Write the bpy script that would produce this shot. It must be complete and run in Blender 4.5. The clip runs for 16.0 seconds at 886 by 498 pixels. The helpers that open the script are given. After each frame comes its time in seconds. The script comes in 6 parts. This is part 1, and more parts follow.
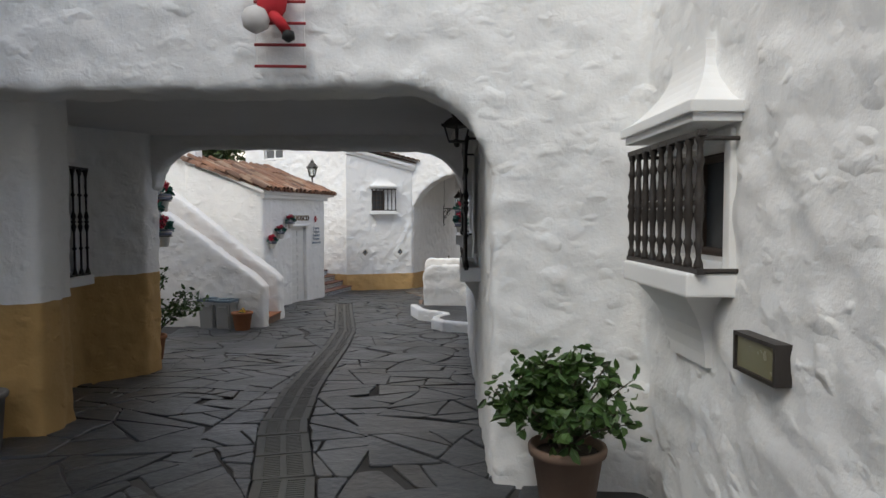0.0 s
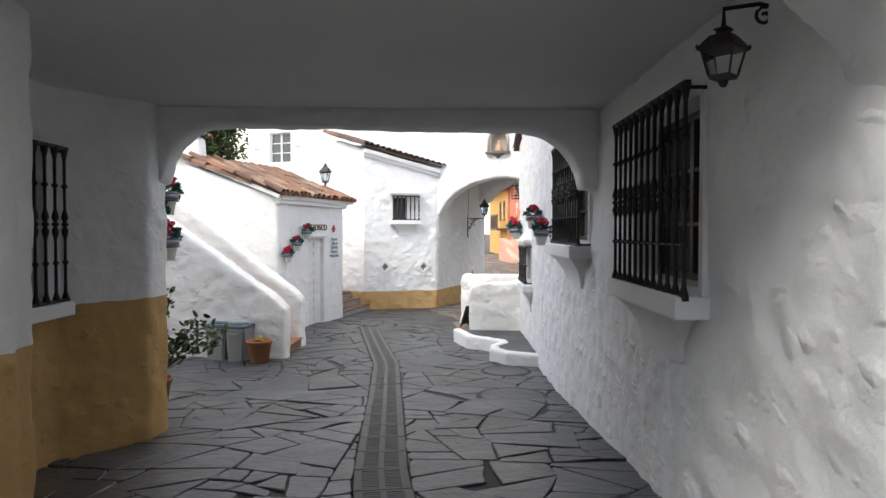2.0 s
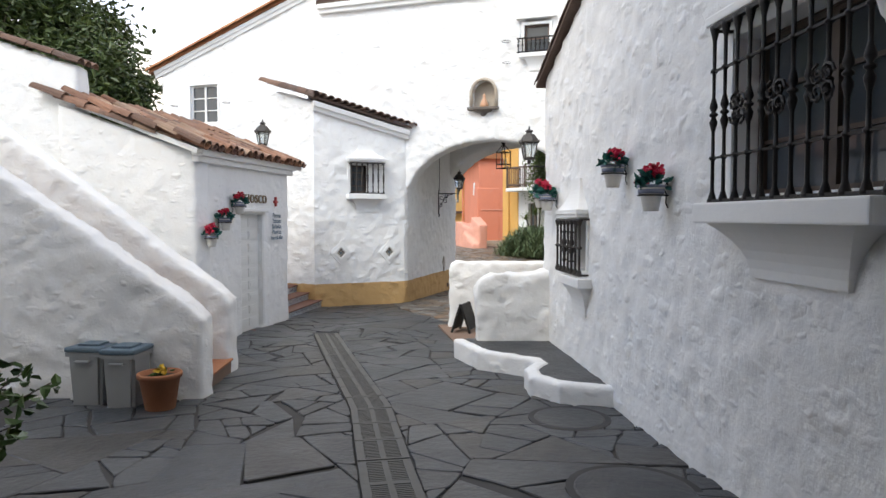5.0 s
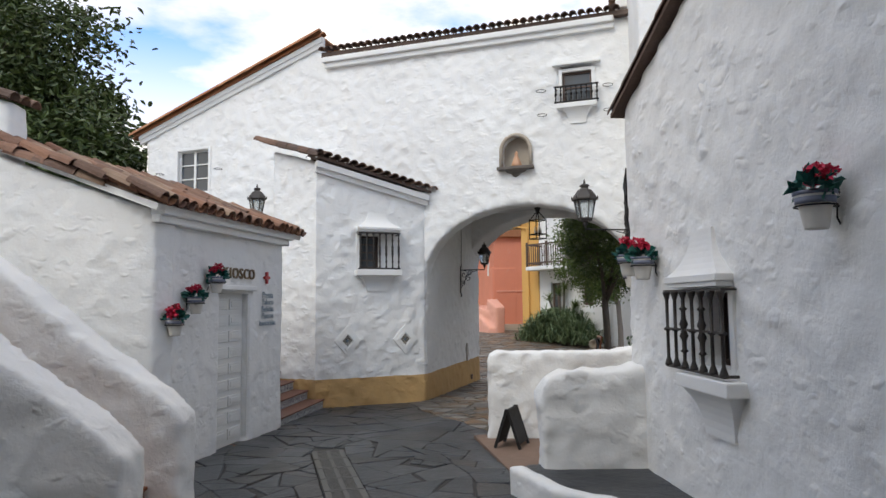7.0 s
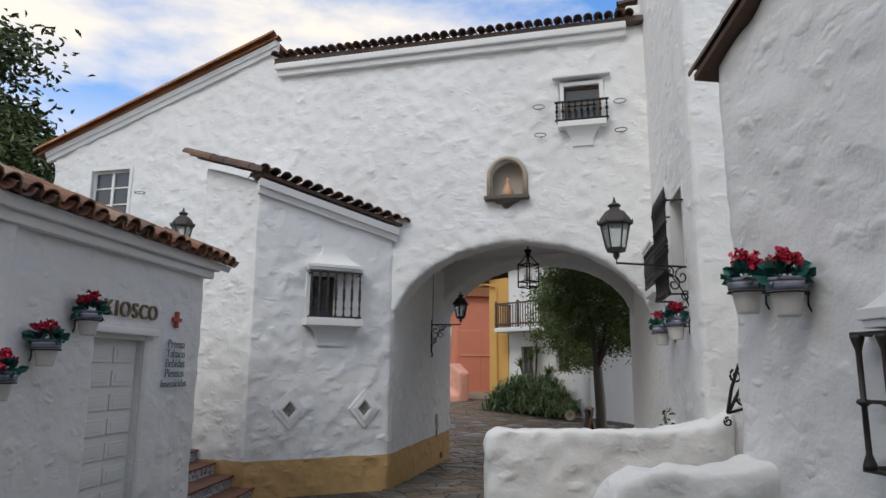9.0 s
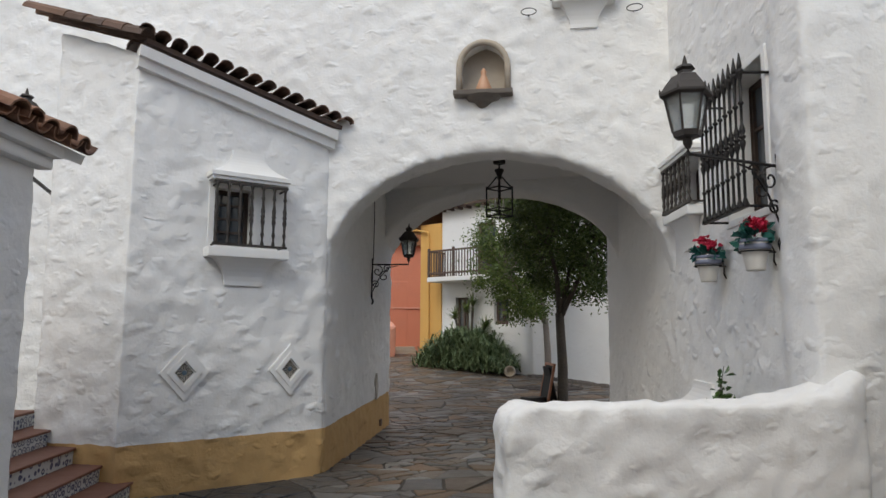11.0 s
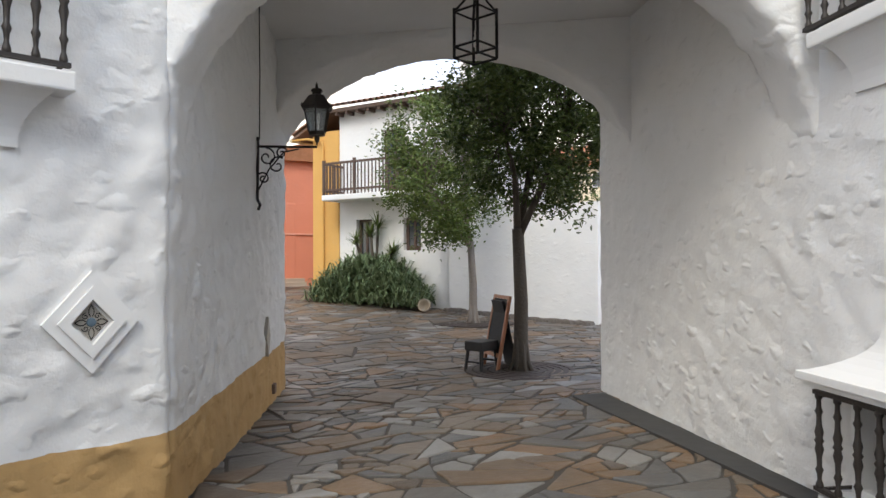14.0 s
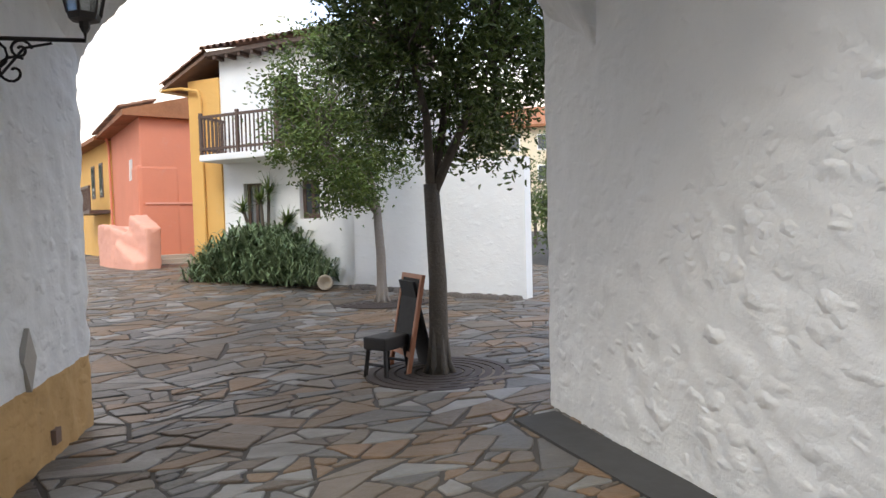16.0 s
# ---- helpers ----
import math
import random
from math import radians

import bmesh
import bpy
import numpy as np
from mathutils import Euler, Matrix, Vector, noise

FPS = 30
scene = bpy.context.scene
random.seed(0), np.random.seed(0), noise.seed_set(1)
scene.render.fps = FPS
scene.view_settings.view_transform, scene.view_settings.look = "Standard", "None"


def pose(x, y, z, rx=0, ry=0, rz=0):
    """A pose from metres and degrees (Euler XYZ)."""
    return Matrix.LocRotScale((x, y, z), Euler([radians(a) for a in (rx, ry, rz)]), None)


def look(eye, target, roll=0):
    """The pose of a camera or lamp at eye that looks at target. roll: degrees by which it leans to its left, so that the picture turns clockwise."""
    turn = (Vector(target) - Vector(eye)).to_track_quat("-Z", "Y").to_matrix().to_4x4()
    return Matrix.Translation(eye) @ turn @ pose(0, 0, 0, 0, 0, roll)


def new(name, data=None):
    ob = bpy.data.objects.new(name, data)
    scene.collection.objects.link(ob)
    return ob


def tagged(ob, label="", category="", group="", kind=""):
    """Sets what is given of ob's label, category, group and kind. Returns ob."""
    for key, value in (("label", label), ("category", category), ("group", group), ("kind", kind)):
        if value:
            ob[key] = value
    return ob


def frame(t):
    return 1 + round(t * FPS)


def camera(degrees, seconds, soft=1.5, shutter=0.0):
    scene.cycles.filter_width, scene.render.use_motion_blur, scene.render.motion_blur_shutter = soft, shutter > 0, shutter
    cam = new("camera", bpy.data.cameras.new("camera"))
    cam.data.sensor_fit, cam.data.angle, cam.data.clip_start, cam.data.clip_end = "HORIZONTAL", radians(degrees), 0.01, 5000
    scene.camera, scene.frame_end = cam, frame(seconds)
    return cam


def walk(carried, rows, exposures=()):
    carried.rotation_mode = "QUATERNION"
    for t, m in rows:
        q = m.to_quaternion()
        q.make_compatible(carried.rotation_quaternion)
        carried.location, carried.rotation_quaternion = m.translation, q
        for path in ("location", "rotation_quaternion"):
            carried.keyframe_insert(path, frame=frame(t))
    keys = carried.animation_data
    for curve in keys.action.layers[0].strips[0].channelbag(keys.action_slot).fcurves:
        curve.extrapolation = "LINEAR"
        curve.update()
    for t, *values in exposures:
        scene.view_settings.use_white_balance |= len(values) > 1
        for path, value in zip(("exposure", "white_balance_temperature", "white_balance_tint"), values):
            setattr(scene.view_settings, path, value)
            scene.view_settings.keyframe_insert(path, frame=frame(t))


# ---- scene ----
cam = camera(67.9, 16.0)
METRES, EYE, TILT, LEAN, TURN = 19.231, 1.5, 0.0, 0.0, 0.0
ROWS = [
    (0.0, 0.0, 0.0, 0.0, -0.01, -2.7, 0.14),
    (0.5, -0.0169, 0.0263, -0.0001, 6.46, -2.54, 0.29),
    (1.0, -0.0337, 0.0513, 0.0003, 5.93, -1.64, -0.35),
    (1.5, -0.0456, 0.0798, -0.0026, 3.26, -1.47, 0.22),
    (2.0, -0.0566, 0.1099, -0.0041, -0.95, -1.53, -0.04),
    (2.5, -0.0641, 0.1409, -0.0077, -2.84, -2.2, -0.59),
    (3.0, -0.073, 0.1733, -0.0093, -5.24, -2.52, -1.25),
    (3.5, -0.0808, 0.2039, -0.0111, -3.3, -2.98, -0.84),
    (6.0, -0.0957, 0.3617, -0.0173, -8.06, -1.62, 0.52),
    (6.5, -0.098, 0.3917, -0.0182, -7.06, 2.58, 0.54),
    (7.0, -0.0982, 0.4227, -0.0198, -5.91, 4.62, 0.62),
    (7.5, -0.0987, 0.4527, -0.0204, -7.86, 6.8, 0.61),
    (8.0, -0.0984, 0.4842, -0.0211, -7.86, 8.44, 0.72),
    (8.5, -0.0989, 0.5156, -0.0223, -8.66, 9.73, 0.09),
    (9.0, -0.0989, 0.5473, -0.0247, -9.98, 10.29, -0.41),
    (9.5, -0.1012, 0.5794, -0.027, -11.92, 8.84, -0.86),
    (10.0, -0.103, 0.6121, -0.0283, -13.14, 5.92, -0.83),
    (12.5, -0.0853, 0.7678, -0.0328, -23.36, 7.71, 0.16),
    (13.0, -0.0805, 0.7986, -0.0356, -23.68, 5.81, -0.05),
    (13.5, -0.0759, 0.8276, -0.0356, -24.91, 2.91, -0.48),
    (14.0, -0.0668, 0.855, -0.037, -27.48, 0.62, 0.27),
    (14.5, -0.0519, 0.8821, -0.0374, -28.7, -1.69, 1.85),
    (15.0, -0.0346, 0.9075, -0.0375, -31.44, -1.73, 2.53),
    (15.5, -0.0157, 0.9319, -0.0389, -32.99, -1.34, 2.42),
    (16.0, 0.0019, 0.9552, -0.0383, -34.75, -2.28, 1.57),
]
EXPOSURES = [(0.0, 0.25, 7500, 10), (0.5, 0.55, 7500, 10), (1.5, 1.05, 7450, 10), (2.5, 1.1, 7450, 10), (3.7, 1.06, 7350, 10), (6.0, 0.4, 7300, 10), (7.0, 0.13, 7200, 10), (8.0, -0.05, 7050, 10), (9.0, -0.3, 7100, 10),
             (10.0, -0.22, 7350, 10), (12.5, 0.22, 7450, 10), (13.0, 0.35, 7450, 10), (14.0, 0.62, 7400, 10), (16.0, 0.74, 7100, 10)]
walk(cam, [(t, pose(0, 0, EYE, TILT, LEAN, TURN) @ pose(METRES * x, METRES * y, METRES * z, 90 + pitch, roll, yaw)) for t, x, y, z, yaw, pitch, roll in ROWS], EXPOSURES)

# ---- world and sun ----
world = bpy.data.worlds.new("world")
scene.world = world
world.use_nodes = True
wt = world.node_tree
wt.nodes.clear()


def wnode(kind, **props):
    n = wt.nodes.new(kind)
    for k, v in props.items():
        setattr(n, k, v)
    return n


sky = wnode("ShaderNodeTexSky", sky_type="NISHITA", sun_disc=False, sun_elevation=radians(46), sun_rotation=radians(221))
coord = wnode("ShaderNodeTexCoord")
cmap = wnode("ShaderNodeMapping")
cmap.inputs["Scale"].default_value = (1.0, 1.0, 2.6)
cloud = wnode("ShaderNodeTexNoise")
cloud.inputs["Scale"].default_value = 2.3
cloud.inputs["Detail"].default_value = 7
cloud.inputs["Roughness"].default_value = 0.55
cramp = wnode("ShaderNodeValToRGB")
cramp.color_ramp.elements[0].position, cramp.color_ramp.elements[1].position = 0.40, 0.57
cmix = wnode("ShaderNodeMixRGB")
cmix.inputs[2].default_value = (8.9, 8.7, 8.5, 1)
sgain = wnode("ShaderNodeMixRGB", blend_type="MULTIPLY")
sgain.inputs[0].default_value = 1.0
sgain.inputs[2].default_value = (1.0, 1.75, 2.5, 1)
split = wnode("ShaderNodeSeparateXYZ")
haze = wnode("ShaderNodeMapRange")               # white haze towards the horizon
haze.inputs["From Min"].default_value, haze.inputs["From Max"].default_value = 0.38, 0.20
veil = wnode("ShaderNodeMath", operation="MAXIMUM")
bg = wnode("ShaderNodeBackground")
bg.inputs["Strength"].default_value = 0.14
wout = wnode("ShaderNodeOutputWorld")
for a, b in ((coord.outputs["Generated"], cmap.inputs[0]), (cmap.outputs[0], cloud.inputs[0]), (cloud.outputs[0], cramp.inputs[0]),
             (coord.outputs["Generated"], split.inputs[0]), (split.outputs["Z"], haze.inputs[0]), (cramp.outputs[0], veil.inputs[0]), (haze.outputs[0], veil.inputs[1]), (veil.outputs[0], cmix.inputs[0]), (sky.outputs[0], sgain.inputs[1]), (sgain.outputs[0], cmix.inputs[1]), (cmix.outputs[0], bg.inputs[0]), (bg.outputs[0], wout.inputs[0])):
    wt.links.new(a, b)

sun = new("sun", bpy.data.lights.new("sun", "SUN"))
sun.data.energy, sun.data.angle, sun.data.color = 1.25, radians(26), (1.0, 0.96, 0.9)
sun.matrix_world = look((0, 0, 0), (0.62, 0.72, -0.98))
scene.view_settings.exposure = 0.0


# ---- materials ----
class Nodes:
    """A small writer of node materials."""

    def __init__(self, name):
        self.mat = bpy.data.materials.new(name)
        self.mat.use_nodes = True
        self.t = self.mat.node_tree
        self.bsdf = self.t.nodes["Principled BSDF"]

    def n(self, kind, ins=None, **props):
        node = self.t.nodes.new(kind)
        for k, v in props.items():
            setattr(node, k, v)
        for k, v in (ins or {}).items():
            self.put(node.inputs[k], v)
        return node

    def put(self, socket, v):
        if isinstance(v, bpy.types.NodeSocket):
            self.t.links.new(v, socket)
        else:
            socket.default_value = v

    def place(self):
        return self.n("ShaderNodeNewGeometry").outputs["Position"]

    def obj(self):
        return self.n("ShaderNodeTexCoord").outputs["Object"]

    def noise(self, vec, scale, detail=4.0, rough=0.55):
        return self.n("ShaderNodeTexNoise", {"Vector": vec, "Scale": scale, "Detail": detail, "Roughness": rough}).outputs["Fac"]

    def ramp(self, fac, stops):
        r = self.n("ShaderNodeValToRGB", {"Fac": fac})
        e = r.color_ramp.elements
        while len(e) < len(stops):
            e.new(0.5)
        for el, (p, c) in zip(e, stops):
            el.position, el.color = p, (*c, 1) if len(c) == 3 else c
        return r.outputs["Color"]

    def mix(self, fac, a, b, blend="MIX"):
        m = self.n("ShaderNodeMixRGB", blend_type=blend)
        for s, v in zip(m.inputs, (fac, a, b)):
            self.put(s, (*v, 1) if isinstance(v, tuple) and len(v) == 3 else v)
        return m.outputs[0]

    def math(self, op, a, b=0.0):
        m = self.n("ShaderNodeMath", operation=op)
        self.put(m.inputs[0], a)
        self.put(m.inputs[1], b)
        return m.outputs[0]

    def bump(self, height, strength, dist, normal=None):
        b = self.n("ShaderNodeBump", {"Height": height, "Strength": strength, "Distance": dist})
        if normal is not None:
            self.put(b.inputs["Normal"], normal)
        return b.outputs["Normal"]

    def done(self, color, rough, metal=0.0, normal=None, **more):
        self.put(self.bsdf.inputs["Base Color"], (*color, 1) if isinstance(color, tuple) and len(color) == 3 else color)
        self.put(self.bsdf.inputs["Roughness"], rough)
        self.bsdf.inputs["Metallic"].default_value = metal
        if normal is not None:
            self.put(self.bsdf.inputs["Normal"], normal)
        for k, v in more.items():
            self.put(self.bsdf.inputs[k.replace("_", " ")], v)
        return self.mat


def stucco_mat(name, white=(0.80, 0.80, 0.79), band=None, band_color=(0.52, 0.32, 0.12), relief=1.0):
    """Lime-washed rough render, with dirt and an optional painted dado below the height band."""
    k = Nodes(name)
    p = k.place()
    big = k.noise(p, 0.9, 5)
    mid = k.noise(p, 4.5, 6, 0.6)
    col = k.mix(k.ramp(big, [(0.35, (0, 0, 0)), (0.7, (1, 1, 1))]), white, tuple(c * 0.93 for c in white))
    stain = k.ramp(k.noise(p, 2.1, 8, 0.7), [(0.60, (0, 0, 0)), (0.78, (1, 1, 1))])
    col = k.mix(k.math("MULTIPLY", stain, 0.22), col, (0.50, 0.48, 0.43))
    if band is not None:
        z = k.n("ShaderNodeSeparateXYZ", {0: p}).outputs["Z"]
        edge = k.math("ADD", z, k.math("MULTIPLY", k.math("SUBTRACT", mid, 0.5), 0.05))
        low = k.math("LESS_THAN", edge, band)
        yellow = k.mix(big, band_color, tuple(c * 0.8 for c in band_color))
        yellow = k.mix(k.math("MULTIPLY", stain, 0.5), yellow, (0.30, 0.22, 0.13))
        col = k.mix(low, col, yellow)
    vor = k.n("ShaderNodeTexVoronoi", {"Vector": k.n("ShaderNodeVectorMath", {0: p, 1: k.n("ShaderNodeTexNoise", {"Vector": p, "Scale": 2.0}).outputs["Color"]}).outputs[0],
                                       "Scale": 2.6, "Smoothness": 0.6}, feature="SMOOTH_F1").outputs["Distance"]
    warp = k.n("ShaderNodeVectorMath", {0: k.n("ShaderNodeTexNoise", {"Vector": p, "Scale": 6.0}).outputs["Color"], 1: (0.16, 0.16, 0.16), 2: p}, operation="MULTIPLY_ADD").outputs[0]
    smear = k.n("ShaderNodeMapping", {"Vector": warp, "Rotation": (0.4, 0.9, 0.3), "Scale": (4.2, 4.2, 7.5)}).outputs[0]
    cell = k.n("ShaderNodeTexVoronoi", {"Vector": smear, "Scale": 1.0, "Randomness": 1.0})
    tint_c = k.n("ShaderNodeSeparateXYZ", {0: cell.outputs["Color"]}).outputs["X"]
    dab = k.math("MULTIPLY", k.ramp(cell.outputs["Distance"], [(0.12, (1, 1, 1)), (0.42, (0, 0, 0))]), k.ramp(tint_c, [(0.35, (0, 0, 0)), (0.8, (1, 1, 1))]))
    cell2 = k.n("ShaderNodeTexVoronoi", {"Vector": smear, "Scale": 1.9, "Randomness": 1.0})
    pick = k.n("ShaderNodeSeparateXYZ", {0: cell2.outputs["Color"]}).outputs["Y"]
    dab2 = k.math("MULTIPLY", k.ramp(cell2.outputs["Distance"], [(0.1, (1, 1, 1)), (0.45, (0, 0, 0))]), k.ramp(pick, [(0.4, (0, 0, 0)), (0.9, (1, 1, 1))]))
    dab = k.math("ADD", dab, k.math("MULTIPLY", dab2, 0.6))
    lump = k.math("ADD", k.math("MULTIPLY", vor, 0.45), k.math("ADD", k.math("MULTIPLY", mid, 0.75), k.math("MULTIPLY", dab, 0.42)))
    n1 = k.bump(lump, 0.55 * relief, 0.045)
    n2 = k.bump(k.noise(p, 30, 5, 0.65), 0.30 * min(1.0, relief + 0.2), 0.012, n1)
    return k.done(col, 0.85, normal=n2, Specular_IOR_Level=0.25)


M = {}
M["stucco"] = stucco_mat("white_stucco")
M["stucco_dado"] = stucco_mat("white_stucco_with_ochre_dado", band=0.87, band_color=(0.54, 0.34, 0.14))
M["stucco_low"] = stucco_mat("white_stucco_with_low_ochre_dado", band=-0.21, band_color=(0.60, 0.38, 0.17))
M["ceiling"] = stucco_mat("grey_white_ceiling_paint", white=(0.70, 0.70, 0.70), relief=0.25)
M["moulding"] = stucco_mat("smooth_white_render", relief=0.12)


def slate_mat(name, colors, rough=0.42, island=False):
    k = Nodes(name)
    p = k.place()
    rnd = k.n("ShaderNodeNewGeometry").outputs["Random Per Island"] if island else k.n("ShaderNodeObjectInfo").outputs["Random"]
    n = len(colors)
    r = k.n("ShaderNodeValToRGB", {"Fac": rnd})
    r.color_ramp.interpolation = "CONSTANT"
    e = r.color_ramp.elements
    while len(e) < n:
        e.new(0.5)
    for i, c in enumerate(colors):
        e[i].position, e[i].color = i / n, (*c, 1)
    fine = k.noise(p, 14, 8, 0.65)
    wide = k.noise(p, 1.6, 4)
    col = k.mix(k.math("MULTIPLY", fine, 0.55), r.outputs[0], tuple(0.55 * sum(c[i] for c in colors) / n for i in range(3)))
    dust = k.ramp(k.noise(p, 2.7, 7, 0.68), [(0.47, (0, 0, 0)), (0.70, (1, 1, 1))])
    col = k.mix(k.math("MULTIPLY", dust, 0.30), col, tuple(0.05 + 1.1 * sum(c[i] for c in colors) / n for i in range(3)))
    speck = k.ramp(k.noise(p, 55, 4, 0.7), [(0.52, (0, 0, 0)), (0.68, (1, 1, 1))])
    col = k.mix(k.math("MULTIPLY", speck, 0.22), col, tuple(0.02 + 1.5 * sum(c[i] for c in colors) / n for i in range(3)))
    damp = k.ramp(k.noise(p, 0.8, 5, 0.6), [(0.42, (0, 0, 0)), (0.62, (1, 1, 1))])
    col = k.mix(k.math("MULTIPLY", damp, 0.5), col, tuple(0.42 * sum(c[i] for c in colors) / n for i in range(3)))
    nrm = k.bump(k.math("ADD", k.math("MULTIPLY", fine, 0.7), k.noise(p, 3.5, 3)), 0.55, 0.022)
    return k.done(col, k.math("ADD", k.math("MULTIPLY", wide, 0.35), rough - 0.17), normal=nrm)


SLATE = [(0.042, 0.049, 0.058), (0.060, 0.068, 0.078), (0.033, 0.037, 0.043), (0.076, 0.083, 0.090), (0.046, 0.052, 0.059), (0.056, 0.052, 0.048)]
RUSTIC = [(0.11, 0.108, 0.10), (0.21, 0.115, 0.05), (0.09, 0.095, 0.098), (0.16, 0.095, 0.045), (0.13, 0.133, 0.13), (0.20, 0.12, 0.06), (0.24, 0.24, 0.23), (0.09, 0.065, 0.045), (0.17, 0.135, 0.10), (0.29, 0.285, 0.27), (0.15, 0.10, 0.06)]
M["slate"] = slate_mat("dark_slate", SLATE)
M["slate_far"] = slate_mat("dark_slate_joined", SLATE, island=True)
M["rustic"] = slate_mat("rustic_stone", RUSTIC, 0.55)
M["rustic_far"] = slate_mat("rustic_stone_joined", RUSTIC, 0.6, island=True)


def plain_mat(name, color, rough=0.6, metal=0.0, grain=20.0, vary=0.25, relief=0.15, depth=0.004, **more):
    """A surface with mottling at two scales and a fine relief."""
    k = Nodes(name)
    p = k.obj()
    a, b = k.noise(p, grain, 5), k.noise(p, grain * 0.13, 3)
    col = k.mix(k.math("MULTIPLY", a, vary), color, tuple(c * 0.45 for c in color))
    col = k.mix(k.math("MULTIPLY", b, vary), col, tuple(min(1, c * 1.25 + 0.01) for c in color))
    return k.done(col, k.math("ADD", k.math("MULTIPLY", a, 0.2), rough - 0.1), metal, k.bump(a, relief, depth), **more)


M["mortar"] = plain_mat("grey_brown_mortar", (0.055, 0.048, 0.04), 0.9, grain=6, vary=0.6, relief=0.5, depth=0.02)
M["joint"] = plain_mat("dark_mortar", (0.045, 0.044, 0.043), 0.9, grain=5, vary=0.7, relief=0.4, depth=0.02)
M["iron"] = plain_mat("dark_wrought_iron", (0.022, 0.02, 0.02), 0.5, 0.6, grain=60)
M["iron_brown"] = plain_mat("brown_painted_iron", (0.036, 0.03, 0.027), 0.5, 0.2, grain=60)
M["drain"] = plain_mat("worn_cast_concrete", (0.10, 0.10, 0.095), 0.7, grain=30)
M["tile"] = slate_mat("weathered_roof_tile", [(0.27, 0.12, 0.065), (0.17, 0.08, 0.05), (0.36, 0.19, 0.12), (0.11, 0.065, 0.05), (0.38, 0.27, 0.19), (0.22, 0.11, 0.07)], 0.8)
M["tile_far"] = slate_mat("weathered_roof_tile_joined", [(0.22, 0.095, 0.05), (0.16, 0.07, 0.045), (0.28, 0.13, 0.07), (0.10, 0.055, 0.045)], 0.75, island=True)
M["tile_dark"] = slate_mat("mossy_roof_tile", [(0.17, 0.09, 0.06), (0.10, 0.06, 0.045), (0.23, 0.13, 0.085), (0.12, 0.085, 0.07)], 0.8)
M["tile_verge"] = slate_mat("orange_verge_tile", [(0.42, 0.17, 0.07), (0.34, 0.13, 0.06), (0.48, 0.23, 0.11)], 0.75)
M["tile_orange"] = slate_mat("orange_roof_tile", [(0.42, 0.17, 0.07), (0.36, 0.14, 0.06), (0.48, 0.22, 0.10)], 0.75, island=True)
M["terracotta"] = plain_mat("terracotta", (0.33, 0.13, 0.06), 0.8, grain=14, vary=0.4)
M["terracotta_old"] = plain_mat("weathered_terracotta", (0.20, 0.13, 0.095), 0.85, grain=10, vary=0.5)
M["white_paint"] = plain_mat("white_gloss_paint", (0.74, 0.74, 0.72), 0.45, grain=8, vary=0.1)
M["dark_wood"] = plain_mat("dark_stained_wood", (0.055, 0.035, 0.025), 0.5, grain=18, vary=0.4)
M["brown_wood"] = plain_mat("brown_painted_wood", (0.10, 0.06, 0.045), 0.55, grain=18, vary=0.4)
# Near-black for shade put into colour, and for the chalkboard's own black.
M["dark"] = plain_mat("near_black_shade_and_board", (0.02, 0.02, 0.02), 0.9)
M["soil"] = plain_mat("potting_soil", (0.035, 0.025, 0.018), 0.95, grain=30, relief=0.8, depth=0.02)
M["grey_plastic"] = plain_mat("grey_plastic", (0.28, 0.29, 0.29), 0.5, grain=6, vary=0.15)
M["lid_blue"] = plain_mat("blue_grey_plastic", (0.10, 0.15, 0.19), 0.45, grain=6, vary=0.15)
M["red_paint"] = plain_mat("dark_red_paint", (0.30, 0.025, 0.03), 0.5)
M["pink"] = stucco_mat("salmon_render", white=(0.66, 0.24, 0.15), relief=0.3)
M["pink_light"] = stucco_mat("pale_salmon_render", white=(0.72, 0.36, 0.27), relief=0.5)
M["yellow"] = stucco_mat("ochre_render", white=(0.70, 0.40, 0.13), relief=0.3)
M["cream"] = stucco_mat("cream_render", white=(0.72, 0.62, 0.45), relief=0.2)
M["white_far"] = stucco_mat("white_smooth_stucco", relief=0.4)
M["bark"] = plain_mat("grey_brown_bark", (0.085, 0.07, 0.055), 0.9, grain=25, vary=0.5, relief=0.9, depth=0.02)
M["bark_pale"] = plain_mat("pale_bark", (0.22, 0.19, 0.165), 0.9, grain=20, vary=0.5, relief=0.8, depth=0.02)


def leaf_mat(name, a, b, rough=0.45):
    k = Nodes(name)
    rnd = k.n("ShaderNodeNewGeometry").outputs["Random Per Island"]
    col = k.mix(rnd, a, b)
    col = k.mix(k.math("MULTIPLY", k.noise(k.place(), 1.5, 3), 0.5), col, tuple(c * 0.5 for c in a))
    return k.done(col, rough, Specular_IOR_Level=0.35)


M["leaf"] = leaf_mat("green_leaves", (0.07, 0.12, 0.028), (0.19, 0.25, 0.065))
M["leaf_dark"] = leaf_mat("dark_green_leaves", (0.048, 0.088, 0.02), (0.14, 0.19, 0.048))
M["leaf_plant"] = leaf_mat("glossy_green_leaves", (0.03, 0.072, 0.02), (0.075, 0.145, 0.038), 0.38)
M["leaf_teal"] = leaf_mat("blue_green_leaves", (0.015, 0.10, 0.085), (0.03, 0.16, 0.13), 0.4)
M["petal"] = leaf_mat("red_petals", (0.50, 0.012, 0.045), (0.74, 0.05, 0.12), 0.5)
M["petal_yellow"] = leaf_mat("yellow_petals", (0.7, 0.42, 0.03), (0.75, 0.5, 0.05), 0.5)

